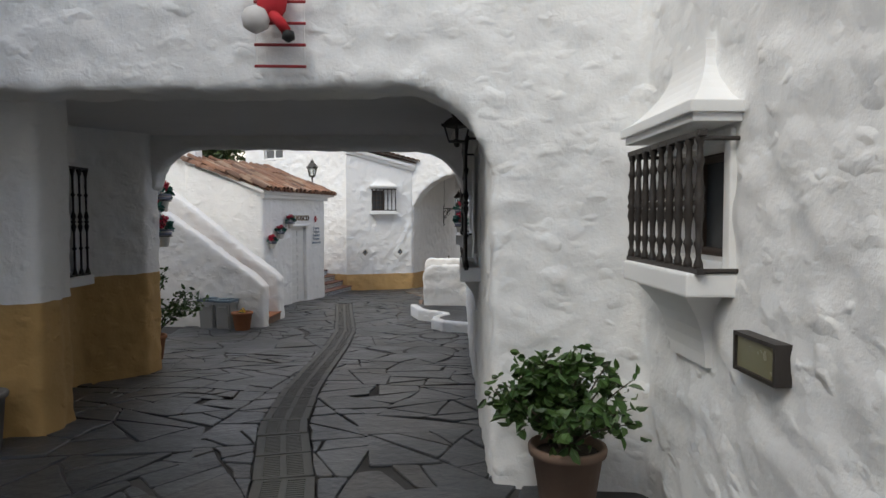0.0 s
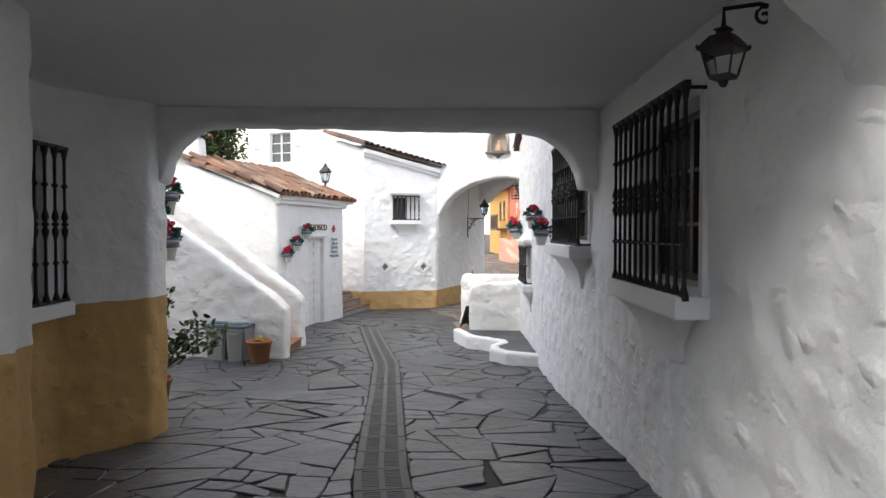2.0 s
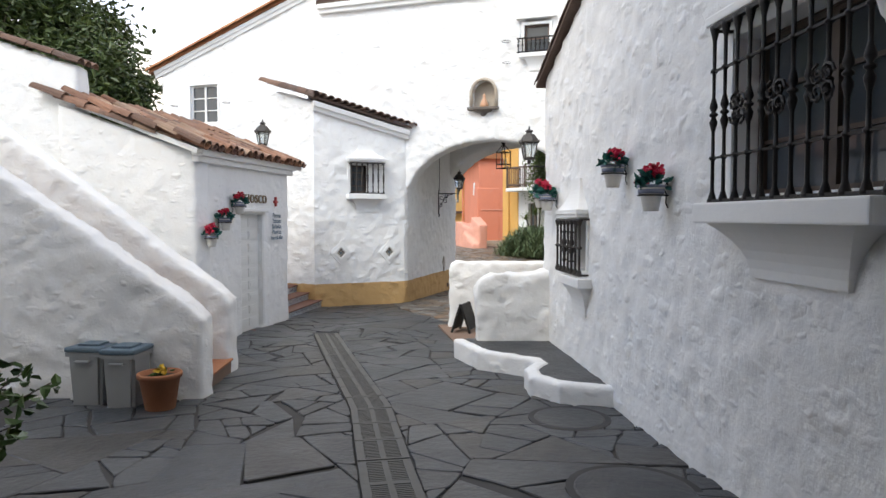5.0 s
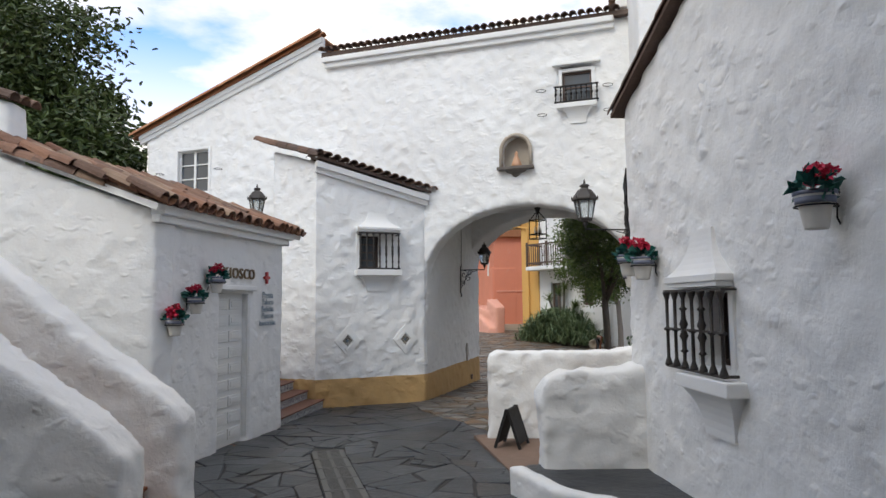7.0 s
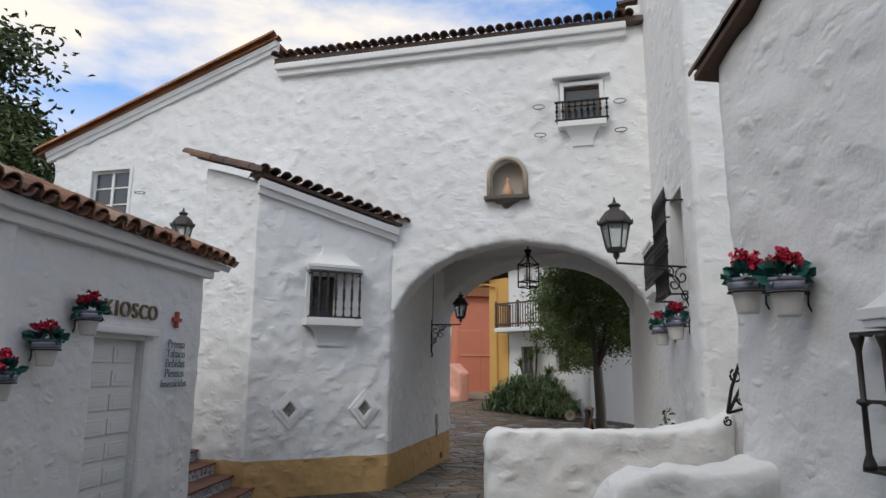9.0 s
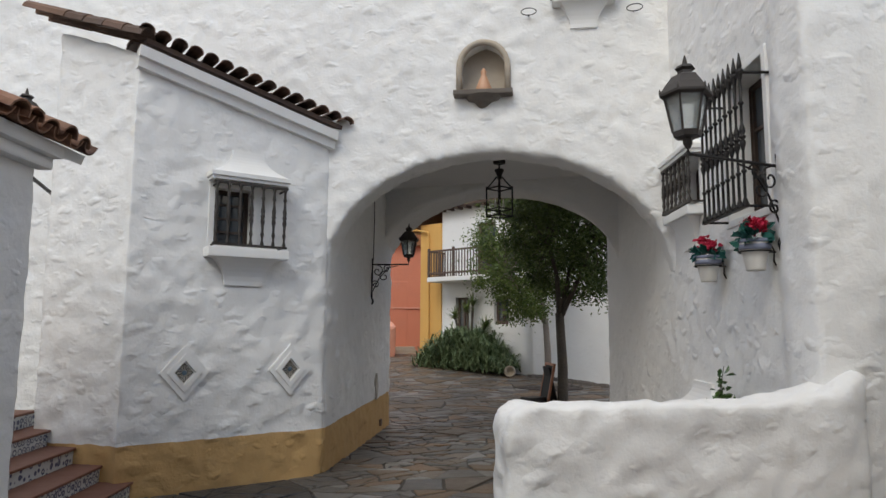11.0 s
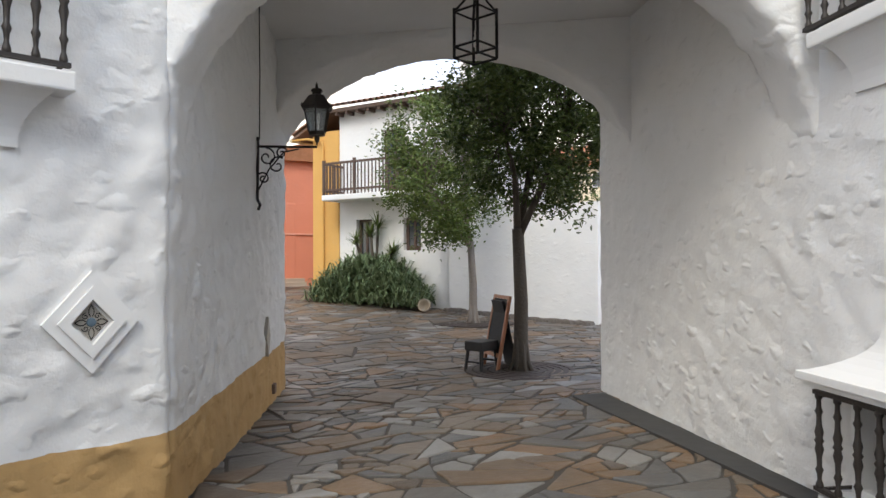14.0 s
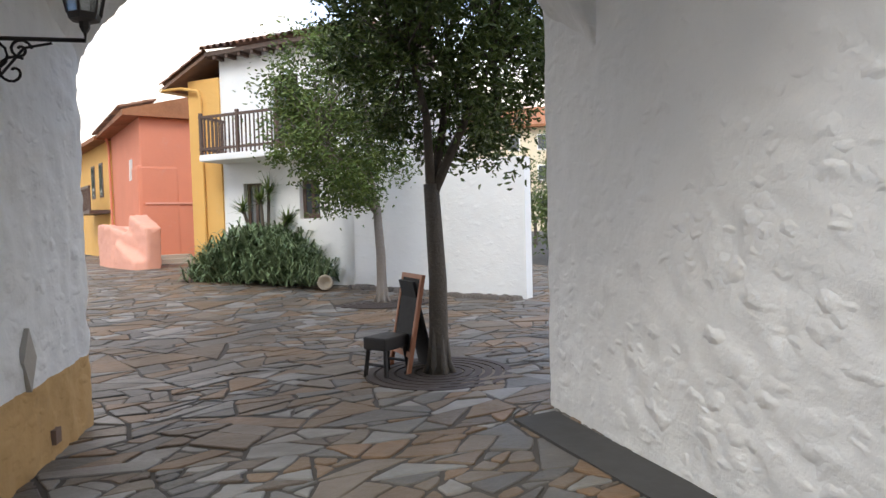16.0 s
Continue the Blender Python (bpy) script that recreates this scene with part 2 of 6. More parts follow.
g = Nodes("window_glass")
g.done((0.06, 0.07, 0.08), 0.06, Specular_IOR_Level=0.6)
M["glass"] = g.mat
g = Nodes("lantern_glass")
M["clear_glass"] = Nodes("clear_lantern_glass").done((0.9, 0.92, 0.92), 0.03, Transmission_Weight=1.0, IOR=1.05)
M["lantern_glass"] = g.done((0.75, 0.8, 0.8), 0.2, Transmission_Weight=0.75)


# ---- geometry helpers ----
def mesh_ob(name, bm, mat, parent=None, label="", smooth=False):
    me = bpy.data.meshes.new(name)
    bmesh.ops.recalc_face_normals(bm, faces=bm.faces)
    if smooth:
        for f in bm.faces:
            f.smooth = True
    bm.to_mesh(me)
    bm.free()
    for m in (mat if isinstance(mat, (list, tuple)) else [mat]):
        me.materials.append(m)
    ob = new(name, me)
    ob.parent = parent
    if label:
        ob["label"] = label
    return ob


def part(name, bm, mat, parent, label="", smooth=False):
    return mesh_ob(name, bm, mat, parent, label, smooth)


def thing(name, m, label, category, group="", kind=""):
    ob = new(name)
    ob.empty_display_size = 0.1
    ob.matrix_world = m
    return tagged(ob, label, category, group, kind)


def along(a, b, z=0.0, s=0.0):
    """A frame on a wall seen with a on its left and b on its right: x along it, y into it, z up; its origin s metres from a."""
    a, b = Vector((a[0], a[1], 0)), Vector((b[0], b[1], 0))
    x = (b - a).normalized()
    o = a + x * s
    return Matrix(((x.x, -x.y, 0, o.x), (x.y, x.x, 0, o.y), (0, 0, 1, z), (0, 0, 0, 1)))


def box(bm, x0, x1, y0, y1, z0, z1, bevel=0.0, m=None):
    r = bmesh.ops.create_cube(bm, size=1, matrix=Matrix.LocRotScale(((x0 + x1) / 2, (y0 + y1) / 2, (z0 + z1) / 2), None, (x1 - x0, y1 - y0, z1 - z0)))
    vs = r["verts"]
    if bevel:
        es = list({e for v in vs for e in v.link_edges})
        vs = bmesh.ops.bevel(bm, geom=es, offset=bevel, segments=2, affect="EDGES", profile=0.6)["verts"]
        vs = list({v for v in vs})
    if m is not None:
        bmesh.ops.transform(bm, matrix=m, verts=[v for v in bm.verts if v in set(vs)] if not bevel else vs)
    return bm


def B():
    return bmesh.new()


def boxb(*a, **k):
    return box(B(), *a, **k)


def lathe(bm, prof, seg=12, at=(0, 0, 0), m=None):
    """Turns a profile of (radius, height) about the z axis."""
    rings = []
    for r, z in prof:
        ring = []
        for i in range(seg):
            an = 2 * math.pi * i / seg
            v = Vector((at[0] + r * math.cos(an), at[1] + r * math.sin(an), at[2] + z))
            ring.append(bm.verts.new(m @ v if m is not None else v))
        rings.append(ring)
    for a, b in zip(rings, rings[1:]):
        for i in range(seg):
            bm.faces.new((a[i], a[(i + 1) % seg], b[(i + 1) % seg], b[i]))
    bm.faces.new(rings[0][::-1])
    bm.faces.new(rings[-1])
    return bm


def tube(bm, pts, r, seg=6):
    """A round bar along points; r may be one radius or one for each."""
    pts = [Vector(p) for p in pts]
    rs = r if isinstance(r, (list, tuple)) else [r] * len(pts)
    rings, up = [], Vector((0.13, 0.21, 0.97))
    for i, p in enumerate(pts):
        d = (pts[min(i + 1, len(pts) - 1)] - pts[max(i - 1, 0)]).normalized()
        if abs(d.dot(up)) > 0.95:
            up = Vector((0.9, 0.3, 0.1))
        x = d.cross(up).normalized()
        y = x.cross(d)
        rings.append([bm.verts.new(p + rs[i] * (math.cos(2 * math.pi * j / seg) * x + math.sin(2 * math.pi * j / seg) * y)) for j in range(seg)])
    for a, b in zip(rings, rings[1:]):
        for j in range(seg):
            bm.faces.new((a[j], a[(j + 1) % seg], b[(j + 1) % seg], b[j]))
    bm.faces.new(rings[0][::-1])
    bm.faces.new(rings[-1])
    return bm


def scroll(cx, cz, r0, r1, a0, turns, n=14, y=0.0):
    """Points of a flat spiral in the x-z plane."""
    out = []
    for i in range(n + 1):
        f = i / n
        an = a0 + turns * 2 * math.pi * f
        r = r0 + (r1 - r0) * f
        out.append((cx + r * math.cos(an), y, cz + r * math.sin(an)))
    return out


def slab(bm, m, outline, holes=(), y0=0.0, y1=0.4):
    """A wall in the frame m: outline and holes in its x-z plane, from depth y0 to y1."""
    es, first = [], []
    for loop in (outline, *holes):
        vs = [bm.verts.new(m @ Vector((x, y0, z))) for x, z in loop]
        first += vs
        es += [bm.edges.new((vs[i - 1], vs[i])) for i in range(len(vs))]
    fs = [f for f in bmesh.ops.triangle_fill(bm, edges=es, use_beauty=True)["geom"] if isinstance(f, bmesh.types.BMFace)]
    ext = bmesh.ops.extrude_face_region(bm, geom=fs)["geom"]
    d = (m.to_3x3() @ Vector((0, y1 - y0, 0)))
    bmesh.ops.translate(bm, vec=d, verts=[v for v in ext if isinstance(v, bmesh.types.BMVert)])
    return bm


def prism(bm, plan, z0, z1):
    """An upright block over a plan; z1 may be one height or one for each corner."""
    zs = z1 if isinstance(z1, (list, tuple)) else [z1] * len(plan)
    lo = [bm.verts.new((x, y, z0)) for x, y in plan]
    hi = [bm.verts.new((x, y, z)) for (x, y), z in zip(plan, zs)]
    bm.faces.new(lo[::-1])
    bm.faces.new(hi)
    n = len(plan)
    for i in range(n):
        bm.faces.new((lo[i], lo[(i + 1) % n], hi[(i + 1) % n], hi[i]))
    return bm


lumps = bpy.data.textures.new("lumps", "CLOUDS")
lumps.noise_scale, lumps.noise_depth, lumps.contrast = 0.17, 1, 1.4
waves = bpy.data.textures.new("waves", "CLOUDS")
waves.noise_scale, waves.noise_depth = 1.3, 1


def stucco(name, bm, mat, label, voxel=0.05, lump=0.035, wave=0.05, category="wall", kind="structure"):
    """Rough-plastered masonry: rounded edges and an uneven face."""
    ob = mesh_ob(name, bm, mat)
    tagged(ob, label, category, kind=kind)
    r = ob.modifiers.new("remesh", "REMESH")
    r.mode, r.voxel_size, r.use_smooth_shade = "VOXEL", voxel, True
    sm = ob.modifiers.new("smooth", "SMOOTH")
    sm.iterations, sm.factor = 3, 0.5
    for tex, amount in ((lumps, lump), (waves, wave)):
        d = ob.modifiers.new("uneven", "DISPLACE")
        d.texture, d.texture_coords, d.strength, d.mid_level = tex, "GLOBAL", amount * 0.62, 0.5
    return ob


def rect(x0, x1, z0, z1):
    return [(x0, z0), (x1, z0), (x1, z1), (x0, z1)]


def arc(cx, cz, rx, rz, a0, a1, n=12):
    return [(cx + rx * math.cos(radians(a0 + (a1 - a0) * i / n)), cz + rz * math.sin(radians(a0 + (a1 - a0) * i / n))) for i in range(n + 1)]


GY = [-10, 0, 5, 8, 10, 14, 18, 24, 26.5, 29.5, 37, 60]
GZ = [0.05, 0.03, -0.14, -0.34, -0.49, -0.59, -0.66, -0.79, -0.81, -0.75, -0.35, -0.2]


def ground_z(y):
    return float(np.interp(y, GY, GZ))


# ---- ground ----
bm = B()
xs = [-300, -60, -20, -10, -5, -2, 0, 2, 5, 10, 20, 60, 300]
ys = [-300, -60, -20] + [y for y in np.arange(-10, 60.1, 1.0)] + [120, 400]
rows_v = [[bm.verts.new((x, y, ground_z(y) - 0.012)) for x in xs] for y in ys]
for r0, r1 in zip(rows_v, rows_v[1:]):
    for i in range(len(xs) - 1):
        bm.faces.new((r0[i], r0[i + 1], r1[i + 1], r1[i]))
ground = tagged(mesh_ob("ground", bm, M["joint"]), "dark mortar bed and earth under the paving", "ground", kind="structure")

# ---- passage building ----
# Tops reach 8.5 m, out of view, raised to shade the court.
FA, FB = (-3.6, 4.22), (0.30, 3.86)          # front face, over the passage mouth
mf = along(FA, FB)
LF = (Vector(FB) - Vector(FA)).length
# front face with a flat-headed opening whose right corner is a wide curve
out = [(-3.0, 2.32), (0.3, 2.31), (2.2, 2.27)] + arc(LF - 0.62, 1.70, 0.60, 0.58, 90, 0, 8) + [(LF - 0.02, -0.5), (LF + 1.2, -0.5), (LF + 1.2, 8.5), (-3.0, 8.5)]
bm = slab(B(), mf, out, (), 0.0, 0.42)
slab(bm, along((1.16, 3.95), (1.21, 1.9)), rect(0, 2.1, -0.5, 8.5), [rect(0.48, 1.20, 1.28, 1.84)], 0.0, 0.45)
prism(bm, [(1.21, 1.95), (1.45, -1.0), (2.4, -6.0), (4.2, -6), (4.2, 1.95)], -0.5, 8.5)
prism(bm, [(-7, 2.2), (-3.9, 2.2), (-2.85, 3.95), (-2.85, 4.25), (-7, 4.6)], 2.42, 6.0)
stucco("wall_1", bm, M["stucco"], "rough white plastered house front round the passage mouth", 0.045, 0.055, 0.035)

RA, RB = (0.49, 14.0), (0.27, 4.0)           # right side of the passage and court, seen from the court
mr = along(RA, RB)


def ry(y):
    return 14.0 - y


wins = [(5.48, 6.7, 1.10, 2.14), (8.15, 9.5, 1.30, 2.28), (12.28, 12.74, 0.62, 1.2)]
bm = slab(B(), mr, [(-0.12, -1.0), (10.0, -1.0), (10.0, 8.5), (6.1, 8.5), (6.1, 5.27), (3.6, 4.36), (-0.12, 2.95)],
          [rect(ry(y1), ry(y0), z0, z1) for y0, y1, z0, z1 in wins], 0.0, 0.45)
prism(bm, [(0.51, 14.11), (0.51, 13.71), (5, 13.5), (5, 13.9)], -1, [2.86, 2.86, 5.0, 5.0])
prism(bm, [(2.3, 13.6), (2.7, 13.6), (2.7, 16.8), (2.3, 16.8)], -1, 3.2)
stucco("wall_2", bm, M["stucco"], "long white plastered wall with barred windows beside the court", 0.05, 0.05, 0.04)

# left of the passage: window wall, recess and pier
bm = B()
slab(bm, along((-6.5, 4.83), (-2.98, 4.83)), rect(0, 3.52, -0.6, 3.0), [rect(2.13, 2.95, 0.92, 2.02)], 0.0, 0.3)
prism(bm, [(-3.3, 4.84), (-2.98, 4.84), (-3.03, 5.38), (-3.4, 5.5)], -0.6, 3.0)
slab(bm, along((-3.86, 5.0), (-3.86, 8.2)), rect(0, 3.2, -0.7, 3.0), [rect(1.1, 1.9, 0.92, 2.04)], 0.0, 0.3)
prism(bm, [(-4.4, 6.95), (-3.82, 7.0), (-3.40, 7.55), (-3.42, 7.95), (-4.4, 8.1)], -0.7, 3.0)
prism(bm, [(-4.9, 7.9), (-4.15, 7.9), (-4.15, 9.5), (-4.9, 9.5)], -0.9, 4.5)
stucco("wall_3", bm, M["stucco_dado"], "white plastered pier walls with an ochre painted dado", 0.045, 0.05, 0.05)

# far arch of the passage
ma = along((-3.6, 7.72), (0.5, 7.80))
out = arc(0.72, 1.83, 0.50, 0.50, 180, 90, 8) + arc(3.28, 1.80, 0.54, 0.50, 90, 0, 8) + [(4.1, 1.75), (4.1, 8.5), (-0.3, 8.5), (-0.3, 1.75)]
stucco("wall_4", slab(B(), ma, out, (), 0.0, 0.32), M["stucco"], "white plastered arch at the far end of the passage", 0.045, 0.03, 0.03)
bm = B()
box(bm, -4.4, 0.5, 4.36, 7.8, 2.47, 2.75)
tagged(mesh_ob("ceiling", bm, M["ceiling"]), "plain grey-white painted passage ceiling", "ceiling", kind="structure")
# Unseen deck added on top to block light from above.
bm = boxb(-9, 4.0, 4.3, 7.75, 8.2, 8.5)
tagged(mesh_ob("roof_deck", bm, M["ceiling"]), "unseen flat deck added to block light above the passage house", "roof", kind="structure")

# ---- stair and its two parapets ----
bm = B()
mn = along((-8.0, 12.95), (-3.36, 12.2))
Ln = math.hypot(4.64, 0.75)
top = [(Ln, 0.22), (Ln - 0.22, 0.44), (Ln - 0.45, 0.58), (Ln - 1.13, 1.06), (Ln - 1.85, 1.55), (0, 3.3)]
slab(bm, mn, [(0, -0.9), (Ln, -0.9)] + top, (), 0.0, 0.32)
stucco("stair_parapet", bm, M["stucco"], "thick white plastered parapet beside the court stair", 0.045, 0.05, 0.04)
bm = B()
mn2 = along((-8.0, 14.1), (-3.27, 13.36))
top = [(Ln, 0.28), (Ln - 0.2, 0.46), (Ln - 0.77, 0.84), (Ln - 1.4, 1.36), (Ln - 2.0, 1.80), (0, 3.7)]
slab(bm, mn2, [(0, -0.9), (Ln, -0.9)] + top, (), 0.0, 0.32)
stucco("stair_parapet", bm, M["stucco"], "thick white plastered inner parapet of the court stair", 0.045, 0.05, 0.04)

# ---- kiosk ----
K1, K2 = (-4.13, 15.09), (-3.23, 17.97)
mk = along(K1, K2)
LK = math.hypot(K2[0] - K1[0], K2[1] - K1[1])
bm = slab(B(), mk, rect(0, LK, -1.0, 2.07), [rect(1.29, 2.02, -0.66, 1.31)], 0.0, 0.3)
prism(bm, [K1, (-3.98, 15.34), (-6.0, 15.68), (-6.0, 15.38)], -1, [2.09, 2.09, 2.77, 2.77])
prism(bm, [K2, (-3.55, 17.73), (-6.0, 18.5), (-6.0, 18.75)], -1, [2.09, 2.09, 2.77, 2.77])
stucco("kiosk_wall", bm, M["stucco"], "white plastered walls of the small kiosk", 0.04, 0.03, 0.03)
bm = B()
slab(bm, along((-13.6, 16.7), (-5.75, 15.42)), [(0, -1), (7.95, -1), (7.95, 3.30), (0, 5.9)], (), 0.0, 0.35)
stucco("wall_5", bm, M["stucco"], "tall white plastered wall behind the stair, sloping top", 0.06, 0.04, 0.05)

# ---- annex beside the arch ----
AA, AB = (-2.88, 19.90), (-0.93, 20.50)
man = along(AA, AB)
LA = math.hypot(AB[0] - AA[0], AB[1] - AA[1])
bm = B()
slab(bm, man, [(-0.05, -1.2), (LA, -1.2), (LA, 3.16), (-0.05, 3.62)], [rect(0.73, 1.17, 1.72, 2.38)], 0.0, 0.5)
prism(bm, [(-3.76, 20.43), (-2.88, 19.91), (-2.3, 20.6), (-3.2, 21.6)], -1.2, [3.96, 3.62, 3.62, 3.96])
stucco("wall_6", bm, M["stucco_low"], "white plastered annex with a low ochre dado", 0.045, 0.05, 0.04)

# ---- bridge house over the arch ----
BA, BB = (-7.0, 23.33), (2.75, 18.79)
mb = along(BA, BB)
LB = math.hypot(BB[0] - BA[0], BB[1] - BA[1])


def bs(x):
    return (x - BA[0]) / (BB[0] - BA[0]) * LB


c0, c1 = bs(-0.97), bs(2.52)
mid, half = (c0 + c1) / 2, (c1 - c0) / 2
out = [(0, -1.2), (c0, -1.2), (c0, 1.5)] + arc(mid, 1.5, half, 1.36, 180, 0, 24)[1:] + [(LB, 1.5), (LB, 6.1), (bs(-2.9), 6.12), (bs(-3.05), 6.45), (0, 4.86)]
holes = [rect(bs(1.46) - 0.05, bs(1.95) + 0.05, 4.56, 5.32), rect(bs(-6.2), bs(-5.45), 3.52, 4.50),
         [(bs(0.44), 3.56), (bs(0.92), 3.56)] + arc((bs(0.44) + bs(0.92)) / 2, 3.86, (bs(0.92) - bs(0.44)) / 2, 0.28, 0, 180, 8)]
bm = slab(B(), mb, out, holes, 0.0, 0.45)
stucco("wall_7", bm, M["stucco"], "white plastered bridge house spanning the archway", 0.05, 0.06, 0.05)
# archway sides, far arch and ceiling
TA, TB = (1.585, 16.25), (3.75, 22.25)
bm = prism(B(), [(-0.93, 20.52), (0.70, 24.38), (0.2, 24.8), (-1.6, 21.2)], -1.2, 3.6)
stucco("wall_8", bm, M["stucco_low"], "white plastered side of the archway with an ochre dado", 0.045, 0.06, 0.04)
mfa = along((0.55, 24.45), (3.9, 21.87))
LFa = math.hypot(3.35, 2.58)
out = [(-3.0, 1.9), (0.18, 1.9)] + arc(2.1, 1.66, 2.06, 1.41, 168, 0, 20) + [(LFa + 0.4, 1.64), (LFa + 0.4, 6.0), (-3.0, 6.0)]
stucco("wall_9", slab(B(), mfa, out, (), -0.62, 0.1), M["stucco"], "white plastered far arch of the archway", 0.05, 0.04, 0.04)
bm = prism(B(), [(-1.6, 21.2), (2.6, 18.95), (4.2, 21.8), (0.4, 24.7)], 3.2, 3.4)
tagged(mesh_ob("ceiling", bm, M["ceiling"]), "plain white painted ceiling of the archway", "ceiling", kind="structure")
# tower
bm = slab(B(), along(TB, TA), rect(0, math.hypot(TB[0] - TA[0], TB[1] - TA[1]), -1.2, 8.0),
          [rect(3.74, 4.40, 2.08, 2.58), rect(5.03, 5.81, 1.78, 3.0), rect(3.85, 4.75, -0.54, 0.02)], 0.0, 0.4)
slab(bm, along((1.585, 16.25), (5.4, 15.35)), rect(0, 3.9, -1.2, 8.0), (), 0.0, 0.4)
stucco("wall_10", bm, M["stucco"], "tall white plastered tower wall beside the archway", 0.05, 0.032, 0.035)

# ---- low court walls and planter ----
bm = slab(B(), along((-0.46, 16.43), (1.75, 16.06)), [(0, -0.9), (2.24, -0.9), (2.24, 0.66), (1.95, 0.53), (1.6, 0.49), (0.1, 0.49), (0.02, 0.46), (0, 0.38)], (), 0.0, 0.33)
stucco("low_wall", bm, M["stucco"], "low white plastered garden wall with rounded top", 0.04, 0.075, 0.10)
bm = slab(B(), along((-0.43, 13.90), (0.9, 13.76)), [(0, -0.9), (1.3, -0.9), (1.3, 0.68), (1.05, 0.55), (0.7, 0.50), (0.2, 0.48), (0.06, 0.43), (0, 0.31)], (), 0.0, 0.32)
stucco("low_wall", bm, M["stucco"], "low white plastered wall behind the planter", 0.04, 0.075, 0.10)

# ---- unseen blocks added for shade, by the passage and behind the start ----
stucco("wall_13", prism(B(), [(-12, 5.6), (-4.9, 8.0), (-4.9, 10.6), (-12, 10.6)], -1.0, 5.6), M["stucco"], "unseen white plastered block added to shade the stair court", 0.1, 0.05, 0.05)

# Added behind the start, out of view, to dim sky light in the passage.
bm = slab(B(), along((4.2, -6.2), (-9.0, -5.6)), rect(0, 13.3, -0.5, 8.5), (), 0.0, 0.5)
prism(bm, [(-9, -5.8), (-5.2, -5.8), (-4.6, 3.1), (-9, 3.1)], -0.5, 8.0)
stucco("wall_12", bm, M["stucco"], "unseen white plastered blocks added to cut sky light into the passage", 0.1, 0.05, 0.05)

# ---- windows, grilles, doors ----
def bar_profile(h, style):
    """Turned or wrought bar of height h."""
    if style == "turned":
        pr = [(0.012, 0), (0.02, 0.01), (0.02, 0.03)]
        for f, r in ((0.10, 0.011), (0.16, 0.014), (0.20, 0.022), (0.24, 0.013), (0.34, 0.015), (0.41, 0.024), (0.47, 0.017), (0.50, 0.026), (0.53, 0.017), (0.59, 0.024), (0.66, 0.015), (0.76, 0.013),
                     (0.80, 0.022), (0.84, 0.014), (0.92, 0.012)):
            pr.append((r, f * h))
        return pr + [(0.02, h - 0.03), (0.02, h)]
    if style == "slim":
        return [(0.030, 0), (0.028, 0.03 * h), (0.013, 0.11 * h), (0.012, 0.46 * h), (0.030, 0.485 * h), (0.030, 0.50 * h), (0.012, 0.52 * h), (0.013, 0.88 * h), (0.028, 0.97 * h), (0.030, h)]
    if style == "bulged":
        return [(0.030, 0), (0.028, 0.03 * h), (0.013, 0.10 * h), (0.014, 0.20 * h), (0.030, 0.22 * h), (0.016, 0.25 * h), (0.018, 0.36 * h), (0.032, 0.42 * h), (0.018, 0.485 * h), (0.018, 0.505 * h), (0.032, 0.57 * h),
                (0.018, 0.64 * h), (0.016, 0.74 * h), (0.030, 0.77 * h), (0.014, 0.80 * h), (0.013, 0.90 * h), (0.028, 0.97 * h), (0.030, h)]
    pr = [(0.028, 0), (0.026, 0.015 * h), (0.012, 0.06 * h), (0.011, 0.235 * h), (0.021, 0.245 * h), (0.021, 0.255 * h), (0.011, 0.265 * h), (0.010, 0.40 * h),
          (0.023, 0.445 * h), (0.024, 0.46 * h), (0.012, 0.485 * h), (0.025, 0.495 * h), (0.025, 0.505 * h), (0.012, 0.515 * h), (0.024, 0.54 * h), (0.023, 0.555 * h), (0.010, 0.60 * h),
          (0.011, 0.735 * h), (0.022, 0.745 * h), (0.022, 0.755 * h), (0.011, 0.765 * h), (0.012, 0.92 * h)]
    return pr + [(0.026, 0.98 * h), (0.030, h)]


def grille(parent, x0, x1, y, z0, z1, n, style, rails=(0.0, 1.0), mat="iron", spikes=False, wall_y=0.0):
    """Upright bars between flat rails, with short ties back to the wall."""
    h = z1 - z0
    bm = lathe(B(), bar_profile(h, style), 8)
    if spikes:
        lathe(bm, [(0.016, h), (0.02, h + 0.03), (0.004, h + 0.13)], 6)
    first = None
    for i in range(n):
        x = x0 + (x1 - x0) * i / (n - 1)
        if first is None:
            first = ob = part("bar", bm, M[mat], parent, smooth=True)
        else:
            ob = new("bar", first.data)
            ob.parent = parent
        ob.location = (x, y, z0)
    for f in rails:
        z = z0 + f * h
        rh = 0.012 if f in (0.0, 1.0) else 0.006
        part("rail", box(B(), x0 - 0.03, x1 + 0.03, y - rh * 1.4, y + rh * 1.4, z - rh, z + rh), M[mat], parent)
    for x in (x0, x1):
        for z in (z0, z1 - 0.02):
            part("tie", tube(B(), [(x, y, z), (x, wall_y + 0.05, z)], 0.011), M[mat], parent)


